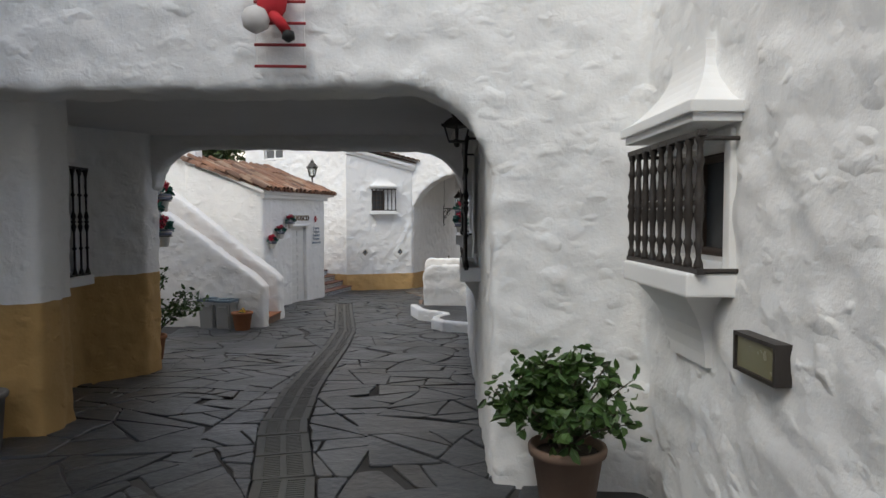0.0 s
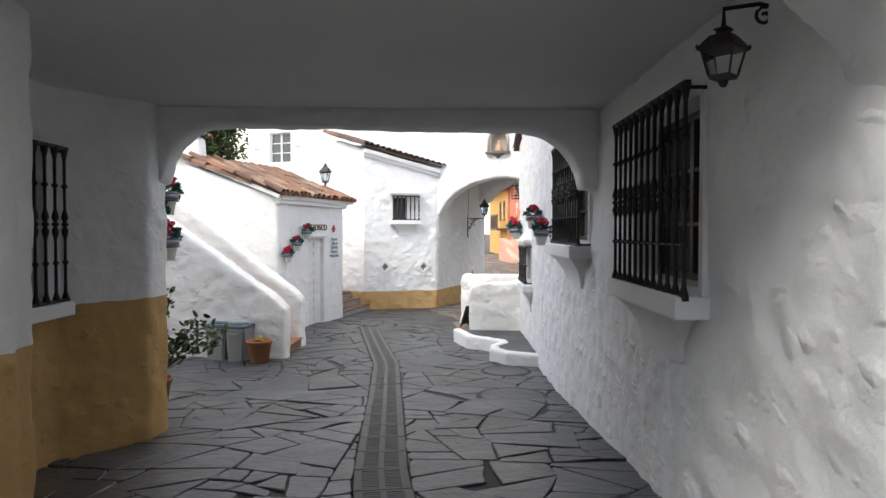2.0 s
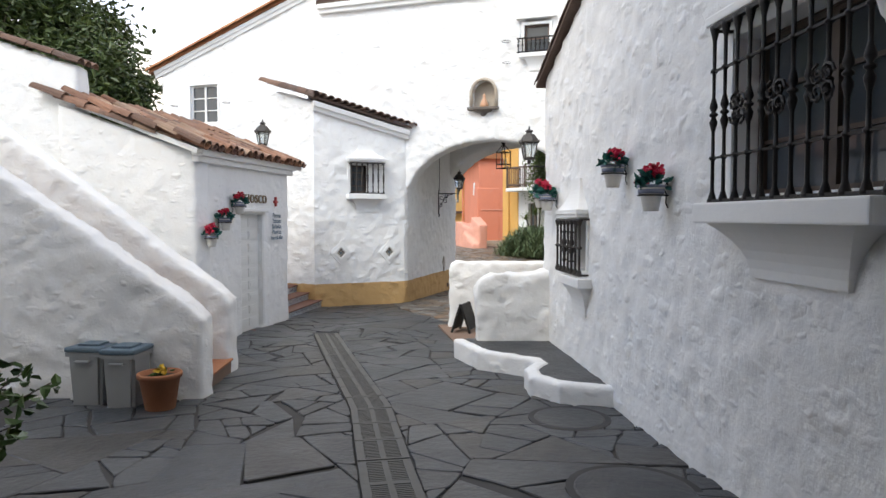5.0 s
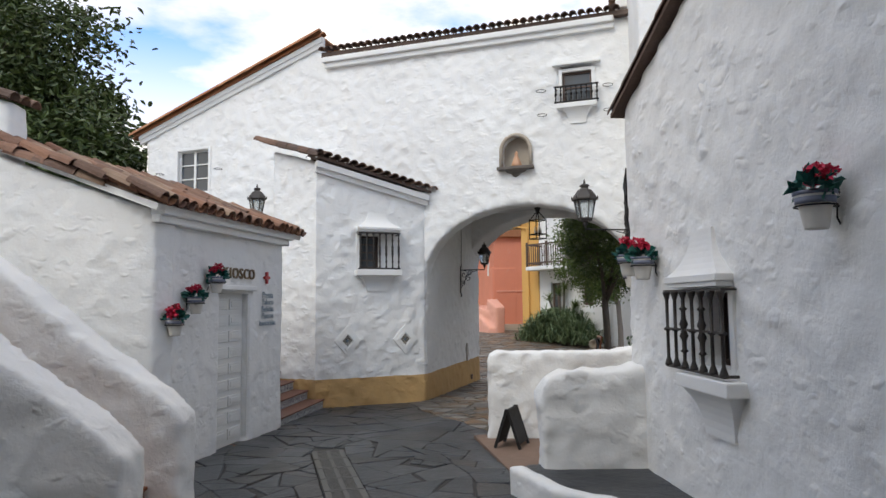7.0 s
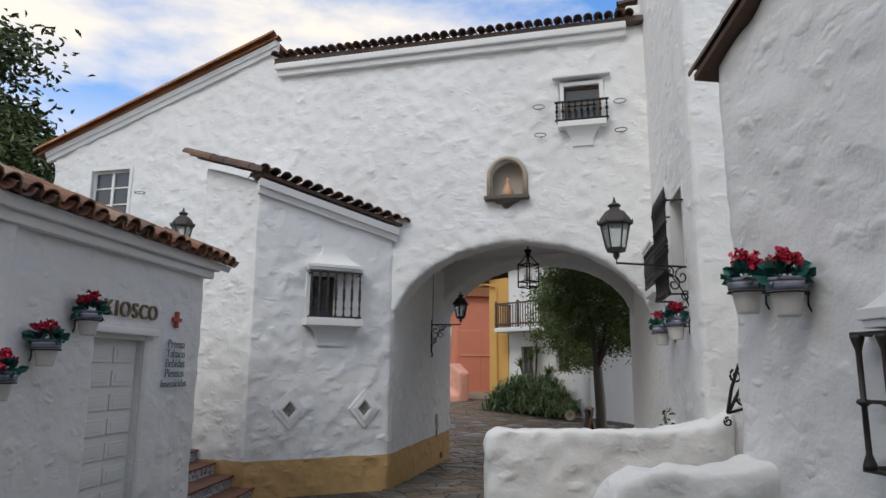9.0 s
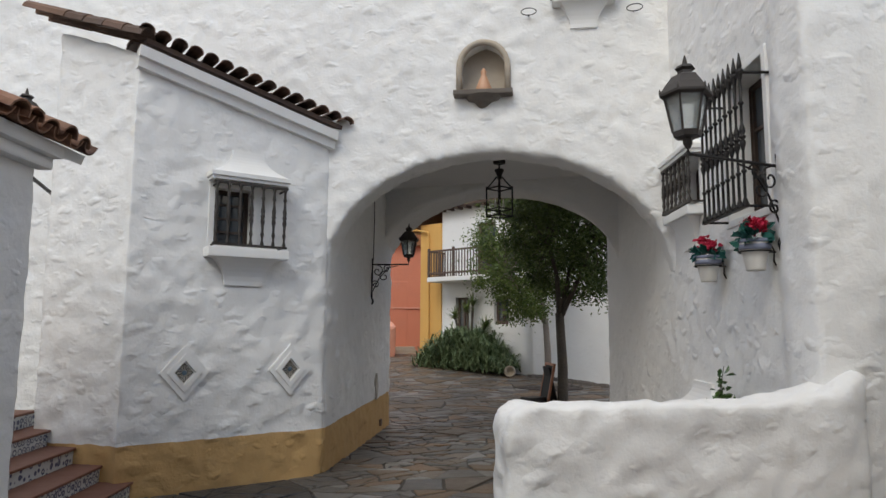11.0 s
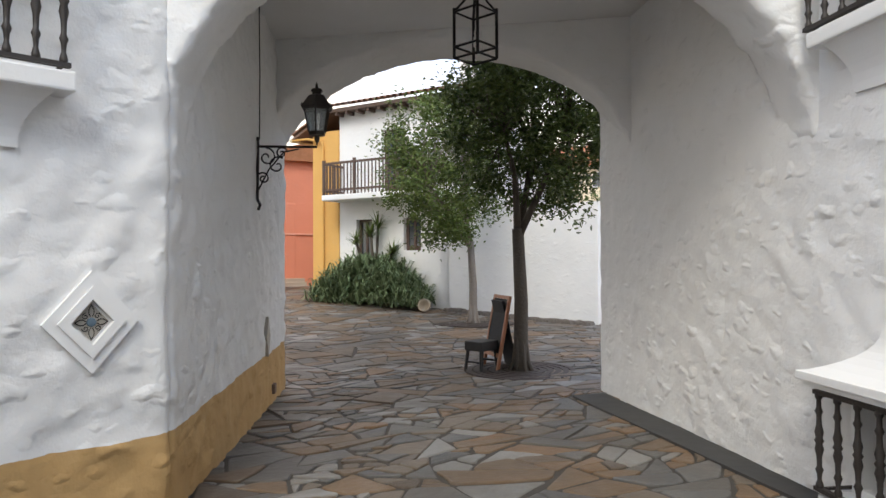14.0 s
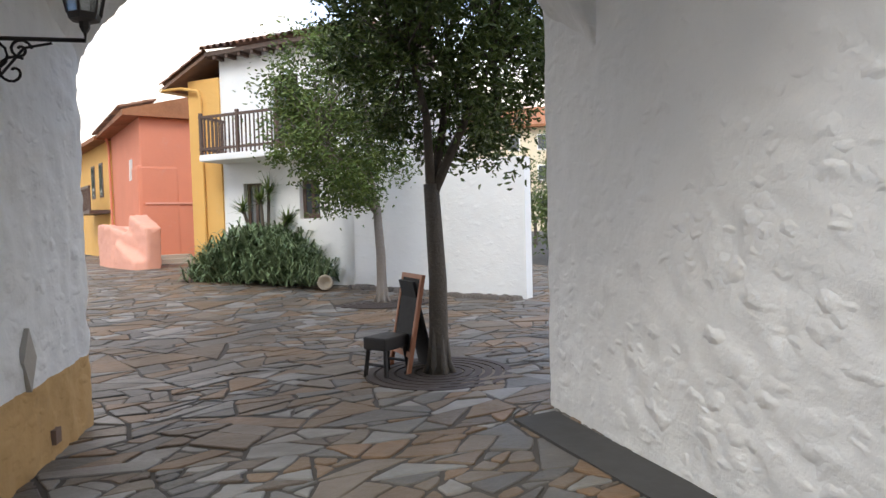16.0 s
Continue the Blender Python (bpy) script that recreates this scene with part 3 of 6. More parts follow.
def corbel(w0, w1, d0, d1, z0, z1, steps=6):
    """A concave plaster console that widens from z0 up to z1."""
    bm = B()
    rings = []
    for i in range(steps + 1):
        f = i / steps
        c = f ** 2.2
        w, d = w0 + (w1 - w0) * c, d0 + (d1 - d0) * c
        z = z0 + (z1 - z0) * f
        rings.append([bm.verts.new(p) for p in ((-w, 0.05, z), (-w, -d, z), (w, -d, z), (w, 0.05, z))])
    for a, b in zip(rings, rings[1:]):
        for j in range(4):
            bm.faces.new((a[j], a[(j + 1) % 4], b[(j + 1) % 4], b[j]))
    bm.faces.new(rings[0][::-1])
    bm.faces.new(rings[-1])
    return bm


def hood(w, d, z0, z1):
    """A moulded ledge with a swept pyramid above it."""
    bm = box(B(), -w, w, -d, 0.03, z0, z0 + 0.05, 0.006)
    box(bm, -w * 0.96, w * 0.96, -d * 0.9, 0.03, z0 - 0.035, z0 + 0.002, 0.006)
    rings, steps = [], 8
    for i in range(steps + 1):
        f = i / steps
        c = (1 - f) ** 2.4
        ww, dd = w * (0.40 + 0.56 * c), 0.03 + (d - 0.05) * c
        z = z0 + 0.049 + (z1 - z0 - 0.049) * f
        rings.append([bm.verts.new(p) for p in ((-ww, 0.05, z), (-ww, -dd, z), (ww, -dd, z), (ww, 0.05, z))])
    for a, b in zip(rings, rings[1:]):
        for j in range(4):
            bm.faces.new((a[j], a[(j + 1) % 4], b[(j + 1) % 4], b[j]))
    bm.faces.new(rings[0][::-1])
    bm.faces.new(rings[-1])
    return bm


WIN = [0]


def window(m, w, h, label, mat="dark_wood", lights=2, rows=2, depth=0.2, sill=0.1, sill_out=0.16, drop=0.0, drop_w=0.6):
    """A casement in a wall opening; the frame m has its origin in the middle of the opening's foot."""
    WIN[0] += 1
    t = thing("window_%d" % WIN[0], m, label, "window", kind="structure")
    fw = 0.05
    x = w / 2 + 0.03
    bm = B()
    for a, b, c, d in ((-x, -x + fw, -0.03, h + 0.03), (x - fw, x, -0.03, h + 0.03), (-x + fw, x - fw, -0.03, fw - 0.03), (-x + fw, x - fw, h + 0.03 - fw, h + 0.03)):
        box(bm, a, b, depth - 0.04, depth + 0.03, c, d)
    part("window_frame", bm, M[mat], t)
    pw = (2 * x - 2 * fw) / lights
    ph = (h + 0.06 - 2 * fw) / rows
    for i in range(lights):
        bx = -x + fw + i * pw
        bm = B()
        st = 0.028
        for a, b, c, d in ((bx, bx + st, 0.02, h - 0.02), (bx + pw - st, bx + pw, 0.02, h - 0.02), (bx + st, bx + pw - st, 0.02, 0.02 + st), (bx + st, bx + pw - st, h - 0.02 - st, h - 0.02)):
            box(bm, a, b, depth - 0.03, depth + 0.01, c, d)
        for j in range(1, rows):
            zz = fw - 0.03 + j * ph
            box(bm, bx + st, bx + pw - st, depth - 0.026, depth + 0.006, zz - 0.012, zz + 0.012)
        part("sash", bm, M[mat], t)
        for j in range(rows):
            z0 = fw - 0.03 + j * ph
            part("pane", box(B(), bx + 0.01, bx + pw - 0.01, depth - 0.004, depth + 0.002, z0 + 0.004, z0 + ph - 0.004), M["glass"], t)
    bm = B()
    for a, b, c, d in ((-w / 2 - 0.05, -w / 2 + 0.012, -0.05, h + 0.05), (w / 2 - 0.012, w / 2 + 0.05, -0.05, h + 0.05), (-w / 2 + 0.012, w / 2 - 0.012, -0.05, 0.012), (-w / 2 + 0.012, w / 2 - 0.012, h - 0.012, h + 0.05)):
        box(bm, a, b, -0.012, depth - 0.042, c, d, 0.008)
    part("reveal", bm, M["moulding"], t)
    # Near-black sheet paints the room's shade behind the panes.
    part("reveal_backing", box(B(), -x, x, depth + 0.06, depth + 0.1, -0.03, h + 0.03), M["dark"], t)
    if sill:
        part("window_sill", box(B(), -w / 2 - 0.08, w / 2 + 0.08, -sill_out, 0.12, -sill - 0.03, -0.03, 0.012), M["moulding"], t)
    if drop:
        part("console", corbel(w / 2 * drop_w, w / 2 * 0.95, 0.02, sill_out * 0.85, -sill - 0.03 - drop, -sill - 0.028), M["moulding"], t)
    return t


# court wall windows
W1 = window(along(RA, RB, 1.12, ry(6.09)), 1.20, 1.02, "dark barred window with a white sill in the passage wall", lights=2, rows=3, drop=0.28, sill=0.12)
grille(W1, -0.70, 0.66, -0.11, -0.04, 1.05, 12, "wrought", (0.0, 0.25, 1.0))
bm = B()
for sx in (-0.36, 0.0, 0.36):
    for a in (0, 90, 180, 270):
        tube(bm, scroll(sx + 0.045 * math.cos(radians(a + 45)), 0.51 + 0.05 * math.sin(radians(a + 45)), 0.05, 0.012, radians(a), 1.2, 10, -0.1), 0.008, 5)
part("rosette", bm, M["iron"], W1, "scrolled iron rosettes")
W2 = window(along(RA, RB, 1.32, ry(8.83)), 1.31, 0.95, "barred window with a white console sill facing the court", lights=2, rows=3, drop=0.3, sill=0.12, sill_out=0.2)
grille(W2, -0.65, 0.74, -0.12, -0.02, 1.0, 12, "wrought", (0.0, 0.25, 0.75, 1.0))
bm = B()
for sx in (-0.35, 0.0, 0.35):
    for a in (0, 90, 180, 270):
        tube(bm, scroll(sx + 0.045 * math.cos(radians(a + 45)), 0.48 + 0.05 * math.sin(radians(a + 45)), 0.05, 0.012, radians(a), 1.2, 10, -0.14), 0.008, 5)
part("rosette", bm, M["iron"], W2, "scrolled iron rosettes")
part("hood_moulding", box(B(), -0.78, 0.78, -0.12, 0.05, 1.03, 1.09, 0.012), M["moulding"], W2)
W3 = window(along(RA, RB, 0.64, ry(12.51)), 0.46, 0.54, "small hooded window with turned iron bars", lights=2, rows=1, sill=0)
for i in range(7):
    ob = part("bar", lathe(B(), bar_profile(0.56, "bulged" if i in (2, 4) else "slim"), 10), M["iron_brown"], W3, "bulged wrought bar" if i in (2, 4) else "", True)
    ob.location = (-0.54 + 0.14 * i, -0.10, -0.02)
for z_, r_ in ((-0.025, 0.012), (0.26, 0.006), (0.545, 0.012)):
    part("rail", box(B(), -0.57, 0.33, -0.1 - r_, -0.1 + r_, z_ - 0.008, z_ + 0.008), M["iron_brown"], W3)
for x_ in (-0.56, 0.32):
    for z_ in (-0.02, 0.545):
        part("tie", tube(B(), [(x_, -0.1, z_), (x_, 0.05, z_)], 0.011), M["iron_brown"], W3)
for nm, bm, x_ in (("window_sill", box(B(), -0.37, 0.37, -0.15, 0.1, -0.15, -0.05, 0.012), 0.05), ("console", corbel(0.20, 0.34, 0.02, 0.12, -0.46, -0.148), 0.05), ("hood", hood(0.40, 0.14, 0.60, 0.98), -0.09)):
    ob = part(nm, bm, M["moulding"], W3)
    ob.location = (x_, 0, 0)
# house front, window in the side wing and the two by the piers
E1, E2 = (1.16, 3.95), (1.21, 1.9)
W4 = window(along(E1, E2, 1.30, 0.84), 0.70, 0.52, "hooded window with turned iron bars beside the passage mouth", lights=2, rows=1, drop=0.34, sill=0.1, sill_out=0.2)
grille(W4, -0.45, 0.43, -0.15, -0.02, 0.54, 9, "turned", mat="iron_brown", rails=(0.0, 1.0))
part("hood", hood(0.47, 0.21, 0.62, 0.98), M["moulding"], W4)
W5 = window(along((-6.5, 4.83), (-2.98, 4.83), 0.94, 2.54), 0.80, 1.06, "tall barred window in the ochre and white wall", lights=2, rows=3, sill=0.1)
grille(W5, -0.44, 0.48, -0.12, -0.02, 1.08, 9, "wrought", (0.0, 1.0))
W6 = window(along((-3.86, 5.0), (-3.86, 8.2), 0.94, 1.5), 0.78, 1.08, "barred window in the shaded recess", lights=2, rows=3, sill=0.1)
grille(W6, -0.40, 0.45, -0.1, -0.02, 1.08, 8, "wrought", (0.0, 1.0))
# annex window
W7 = window(along(AA, AB, 1.74, 0.95), 0.42, 0.62, "small hooded window with projecting turned iron bars", lights=1, rows=4, sill=0)
grille(W7, -0.22, 0.50, -0.16, 0.0, 0.64, 7, "turned", mat="iron_brown")
for nm, bm in (("window_sill", box(B(), -0.42, 0.42, -0.19, 0.1, -0.13, -0.03, 0.012)), ("console", corbel(0.20, 0.34, 0.02, 0.15, -0.41, -0.128)), ("hood", hood(0.42, 0.20, 0.70, 1.02))):
    ob = part(nm, bm, M["moulding"], W7)
    ob.location = (0.13, 0, 0)
# bridge house windows
W8 = window(along(BA, BB, 4.64, (bs(1.46) + bs(1.95)) / 2), 0.54, 0.58, "small brown sash window with a tiny iron balcony", mat="brown_wood", lights=1, rows=2, depth=0.09, sill=0.09, sill_out=0.16, drop=0.26, drop_w=0.55)
grille(W8, -0.36, 0.36, -0.13, -0.01, 0.27, 9, "wrought", mat="iron")
part("hood_moulding", box(B(), -0.42, 0.42, -0.1, 0.05, 0.68, 0.73, 0.01), M["moulding"], W8)
W9 = window(along(BA, BB, 3.54, (bs(-6.2) + bs(-5.45)) / 2), 0.83, 0.96, "white two-leaf casement window", mat="white_paint", lights=2, rows=3, depth=0.1, sill=0)
# tower windows
W10 = window(along(TB, TA, 2.10, 4.07), 0.64, 0.46, "small hooded barred window on the tower", lights=1, rows=1, drop=0.3, sill=0.09, sill_out=0.16, depth=0.22)
grille(W10, -0.40, 0.40, -0.14, 0.0, 0.46, 7, "turned", mat="iron_brown")
part("hood", hood(0.44, 0.18, 0.5, 0.8), M["moulding"], W10)
W11 = window(along(TB, TA, 1.80, 5.42), 0.76, 1.18, "large tower window behind a spiked wrought-iron grille", lights=2, rows=3, sill=0, depth=0.25)
grille(W11, -0.38, 0.44, -0.20, 0.0, 1.02, 9, "wrought", (0.0, 0.97), spikes=True)
W12 = window(along(TB, TA, -0.52, 4.30), 0.88, 0.52, "low hooded cellar window with turned iron bars", lights=2, rows=1, sill=0.06, sill_out=0.2, depth=0.22)
grille(W12, -0.5, 0.5, -0.2, 0.0, 0.54, 8, "turned", mat="iron_brown")
part("hood", hood(0.60, 0.27, 0.60, 0.94), M["moulding"], W12)

# kiosk door
door = thing("door_1", along(K1, K2, -0.66, 1.655) @ Matrix.Diagonal((0.92, 1.0, 0.985, 1.0)), "white panelled kiosk door, closed", "door", kind="structure")
part("door_leaf", box(B(), -0.395, 0.395, 0.10, 0.14, 0.03, 1.94), M["white_paint"], door)
pm = None
for i in range(9):
    for j in (0, 1):
        if pm is None:
            bm = B()
            box(bm, -0.165, 0.165, -0.012, 0.0, -0.07, 0.07, 0.008)
            box(bm, -0.12, 0.12, -0.018, -0.011, -0.035, 0.035, 0.004)
            ob = part("panel", bm, M["white_paint"], door)
            pm = ob.data
        else:
            ob = new("panel", pm)
            ob.parent = door
        ob.location = (-0.19 + 0.38 * j, 0.1, 0.17 + 0.205 * i)
part("door_frame", box(box(box(B(), -0.44, -0.40, 0.02, 0.16, 0.0, 1.99), 0.40, 0.44, 0.02, 0.16, 0.0, 1.99), -0.399, 0.399, 0.02, 0.16, 1.945, 1.99), M["white_paint"], door)
part("threshold", box(B(), -0.46, 0.46, -0.10, 0.2, -0.06, 0.025, 0.008), M["terracotta"], door)
part("lintel_ledge", box(B(), -0.52, 0.52, -0.06, 0.04, 1.985, 2.05, 0.015), M["moulding"], door)


# ---- writing on the kiosk ----
def lettering(name, text, size, m, mat, label, depth=0.006):
    cu = bpy.data.curves.new(name, "FONT")
    cu.body, cu.size, cu.extrude, cu.align_x = text, size, depth, "CENTER"
    tmp = bpy.data.objects.new(name, cu)
    scene.collection.objects.link(tmp)
    bpy.context.view_layer.update()
    me = bpy.data.meshes.new_from_object(tmp.evaluated_get(bpy.context.evaluated_depsgraph_get()))
    bpy.data.objects.remove(tmp)
    me.materials.append(mat)
    ob = new(name, me)
    ob.matrix_world = m @ pose(0, 0, 0, 90, 0, 0)
    return tagged(ob, label, "sign")


M["gold"] = plain_mat("worn_sign_letters", (0.22, 0.16, 0.10), 0.5, 0.3)
M["ink"] = plain_mat("blue_grey_sign_paint", (0.20, 0.26, 0.31), 0.6)
M["red_sign"] = plain_mat("red_sign_paint", (0.42, 0.06, 0.06), 0.6)
sign = thing("kiosk_sign", along(K1, K2, 1.445, 1.69) @ Matrix.Scale(0.93, 4), "worn brown letters spelling KIOSCO above the kiosk door", "sign")
for ch, dx in zip("KIOSCO", (-0.345, -0.225, -0.09, 0.065, 0.205, 0.365)):
    ob = lettering("letter", ch, 0.205, Matrix.Identity(4), M["gold"], "", 0.012)
    ob.parent = sign
    ob.matrix_local = pose(dx, -0.03, 0, 90, 0, 0)
    for key in ("label", "category"):
        if key in ob:
            del ob[key]
for i, word in enumerate(("Prensa", "Tabaco", "Bebidas", "Piensos", "Insecticidas")):
    lettering("wall_lettering", word, 0.118 if i < 4 else 0.104, along(K1, K2, 1.205 - 0.094 * i, 2.50) @ pose(0, -0.025, 0), M["ink"], "blue-grey painted word on the white kiosk wall", 0.003)
cross = box(box(box(B(), -0.018, 0.018, -0.045, -0.01, -0.08, 0.08, 0.004), -0.07, -0.019, -0.045, -0.01, -0.018, 0.018, 0.004), 0.019, 0.07, -0.045, -0.01, -0.018, 0.018, 0.004)
ob = tagged(mesh_ob("wall_cross", cross, M["red_sign"]), "small dull red cross on the kiosk wall", "sign")
ob.matrix_world = along(K1, K2, 1.48, 2.46)


# ---- roofs ----
def tile_mesh(name, length=0.42, r0=0.085, r1=0.07, t=0.012, seg=6, bend=1):
    """One barrel tile, lying along y with its wide end at y = 0."""
    bm = B()
    rows_t = []
    for y, r in ((0, r0), (length, r1)):
        outer = [bm.verts.new((r * math.cos(math.pi * i / seg), y, bend * r * math.sin(math.pi * i / seg))) for i in range(seg + 1)]
        inner = [bm.verts.new(((r - t) * math.cos(math.pi * i / seg), y, bend * (r - t) * math.sin(math.pi * i / seg))) for i in range(seg + 1)]
        rows_t.append((outer, inner))
    (o0, i0), (o1, i1) = rows_t
    for i in range(seg):
        bm.faces.new((o0[i], o0[i + 1], o1[i + 1], o1[i]))
        bm.faces.new((i0[i + 1], i0[i], i1[i], i1[i + 1]))
        bm.faces.new((o0[i + 1], o0[i], i0[i], i0[i + 1]))
    for i in (0, seg):
        bm.faces.new((o0[i], o1[i], i1[i], i0[i]))
    bmesh.ops.recalc_face_normals(bm, faces=bm.faces)
    me = bpy.data.meshes.new(name)
    bm.to_mesh(me)
    bm.free()
    return me


def lay(parent, me, m, name="tile"):
    ob = new(name, me)
    ob.parent = parent
    ob.matrix_parent_inverse = Matrix.Identity(4)
    ob.matrix_local = m
    return ob


TILE = tile_mesh("tile")
TILE.materials.append(M["tile"])
TILE_V = tile_mesh("tile_verge")
TILE_V.materials.append(M["tile_verge"])
TILE_DARK = tile_mesh("tile_dark")
TILE_DARK.materials.append(M["tile_dark"])
PAN = tile_mesh("pan_tile", r0=0.08, r1=0.08, bend=-1)
rnd = random.Random(5)


def joined(name, me, mats, material, parent=None, label="", kind="stuff"):
    """Many copies of one piece in one mesh."""
    src_v = np.array([v.co[:] for v in me.vertices])
    src_f = [tuple(p.vertices) for p in me.polygons]
    vs, fs = [], []
    for m in mats:
        a = np.array(m)
        base = len(vs) * len(src_v)
        vs.append(src_v @ a[:3, :3].T + a[:3, 3])
        fs += [tuple(i + base for i in f) for f in src_f]
    out_me = bpy.data.meshes.new(name)
    out_me.from_pydata(np.concatenate(vs).tolist(), [], fs)
    out_me.materials.append(material)
    ob = new(name, out_me)
    ob.parent = parent
    ob["kind"] = kind
    if label:
        ob["label"] = label
    return ob


# kiosk roof: rises from the court side to the tall wall
SL = math.atan2(0.68, 1.85)
roof = thing("kiosk_roof", along(K1, K2, 2.135, 0) @ pose(0, -0.24, 0, math.degrees(SL), 0, 0), "shallow roof of weathered barrel tiles over the kiosk", "roof", kind="structure")
part("roof_slab", box(B(), -0.16, LK + 0.3, 0.08, 2.15, -0.10, -0.03), M["moulding"], roof)
pans = []
for c in range(19):
    x = -0.18 + c * 0.183
    for r in range(6):
        lay(roof, TILE, pose(x + rnd.uniform(-0.02, 0.02), r * 0.36 + rnd.uniform(-0.045, 0.045), 0.02 + rnd.uniform(-0.012, 0.014), 3 + rnd.uniform(-4, 4), rnd.uniform(-5, 5), rnd.uniform(-6, 6)))
        pans.append(pose(x + 0.096, r * 0.36, 0.055, 3, 0, 0))
joined("pan_tiles", PAN, pans, M["tile_far"], roof)
ledge = thing("kiosk_cornice", along(K1, K2, 1.945, 0), "white moulded cornice under the kiosk eaves", "cornice", kind="structure")
bm = box(B(), -0.04, LK + 0.06, -0.15, 0.02, 0.10, 0.19, 0.02)
box(bm, -0.03, LK + 0.04, -0.09, 0.02, 0.02, 0.11, 0.02)
part("moulding", bm, M["moulding"], ledge)
# verge of the kiosk gable
gm = along((-5.95, 15.30), (-4.13, 15.01), 0, 0)
verge = thing("verge_tiles", gm, "row of barrel tiles capping the kiosk gable", "roof", kind="structure")
for i in range(6):
    f = i / 5
    lay(verge, TILE, Matrix.Translation((0.05 + 1.62 * f, 0.06, 2.82 - 0.61 * f)) @ pose(0, 0, 0, 0, 0, 90) @ pose(0, 0, 0, 19 + rnd.uniform(-3, 3), 0, rnd.uniform(-4, 4)) @ Matrix.Scale(1.15, 4))
# coping of the tall wall
cm = along((-13.6, 16.7), (-5.75, 15.42), 0, 0)
coping = thing("wall_coping", cm, "dark barrel tiles capping the tall wall", "coping", kind="structure")
for i in range(22):
    f = i / 21
    for y in (0.0, 0.17, 0.34):
        lay(coping, TILE_DARK, Matrix.Translation((8.01 - 7.8 * f, y, 3.32 + 2.55 * f)) @ pose(0, 0, 0, 0, 0, 90) @ pose(0, 0, 0, 18 + rnd.uniform(-2, 2), 0, 0))
# annex roof
aroof = thing("annex_roof", along(AA, AB), "mossy barrel tile roof edge over the annex", "roof", kind="structure")
n = 15
for i in range(n):
    f = i / (n - 1)
    for r in range(3):
        lay(aroof, TILE_DARK, Matrix.Translation((-0.02 + (LA + 0.12) * f, -0.24 + 0.37 * r, 3.77 - 0.53 * f + 0.035 * r)) @ pose(0, 0, 0, 7, 12, rnd.uniform(-4, 4)) @ Matrix.Diagonal((0.85, 1, 0.7, 1)))
for i in range(5):
    for dx, dz in ((0.0, 0.0), (0.13, 0.02)):
        lay(aroof, TILE_DARK, Matrix.Translation((dx - 0.155 * i, -0.15 + dx + 0.165 * i, 3.74 + dz + 0.068 * i)) @ pose(0, 0, 0, 0, 0, 43) @ pose(0, 0, -0.03, 17 + rnd.uniform(-2, 2), 0, 0) @ Matrix.Scale(1.3, 4))
bm = B()
top_v = [(0, -0.1, 3.74), (LA + 0.1, -0.1, 3.22), (LA + 0.1, 1.4, 3.38), (0, 1.4, 3.90)]
hi, lo = [bm.verts.new(q) for q in top_v], [bm.verts.new((q[0], q[1], q[2] - 0.05)) for q in top_v]
bm.faces.new(hi)
bm.faces.new(lo[::-1])
for j in range(4):
    bm.faces.new((lo[j], lo[(j + 1) % 4], hi[(j + 1) % 4], hi[j]))
part("roof_slab", bm, M["tile_dark"], aroof)
mo = thing("annex_cornice", along(AA, AB), "white moulded cornice sloping under the annex tiles", "cornice", kind="structure")
bm = B()
for y0, dz in ((-0.16, 0.0), (-0.09, -0.09)):
    vs = [bm.verts.new(p) for x, z in ((-0.06, 3.64), (LA + 0.02, 3.13)) for p in ((x, y0, z + dz), (x, 0.05, z + dz), (x, 0.05, z + dz - 0.1), (x, y0 + 0.02, z + dz - 0.1))]
    for j in range(4):
        bm.faces.new((vs[j], vs[(j + 1) % 4], vs[4 + (j + 1) % 4], vs[4 + j]))
    bm.faces.new(vs[:4][::-1])
    bm.faces.new(vs[4:])
part("moulding", bm, M["moulding"], mo)
# bridge roof: eaves with tile ends, gable with orange verge
broof = thing("bridge_roof", along(BA, BB), "long eaves of mossy barrel tiles over the bridge house", "roof", kind="structure")
x0, x1 = bs(-2.9), bs(2.32)
n = 40
for i in range(n):
    lay(broof, TILE_DARK, pose(x0 + 0.05 + (x1 - x0) * i / (n - 1), -0.22, 6.21 - 0.05 * i / n, 14, 0, rnd.uniform(-3, 3)) @ Matrix.Scale(0.82, 4))
bm = prism(B(), [(x0, -0.12), (x1 + 0.3, -0.12), (x1 + 0.3, 4.0), (x0, 4.0)], 6.08, [6.19, 6.16, 7.0, 7.0])
part("roof_slab", bm, M["tile_dark"], broof)
bc = thing("bridge_cornice", along(BA, BB), "white moulded cornice under the bridge eaves", "cornice", kind="structure")
bm = box(B(), x0 + 0.02, x1, -0.15, 0.02, 5.98, 6.09, 0.025)
box(bm, x0 + 0.05, x1, -0.09, 0.02, 5.88, 5.985, 0.025)
part("moulding", bm, M["moulding"], bc)
groof = thing("gable_roof", along(BA, BB), "orange barrel tiles along the gable verge", "roof", kind="structure")
GA, GB_ = (-0.28, 4.90), (bs(-2.95), 6.60)
an = math.degrees(math.atan2(GB_[1] - GA[1], GB_[0] - GA[0]))
mats = []
for i in range(14):
    f = i / 14
    for y in (-0.14, 0.04):
        mats.append(Matrix.Translation((GA[0] + (GB_[0] - GA[0]) * f, y, GA[1] + (GB_[1] - GA[1]) * f)) @ pose(0, 0, 0, 0, -an, 0) @ pose(0, 0, 0, 3, 0, -90))
for m in mats:
    lay(groof, TILE_V, m)
bm = B()
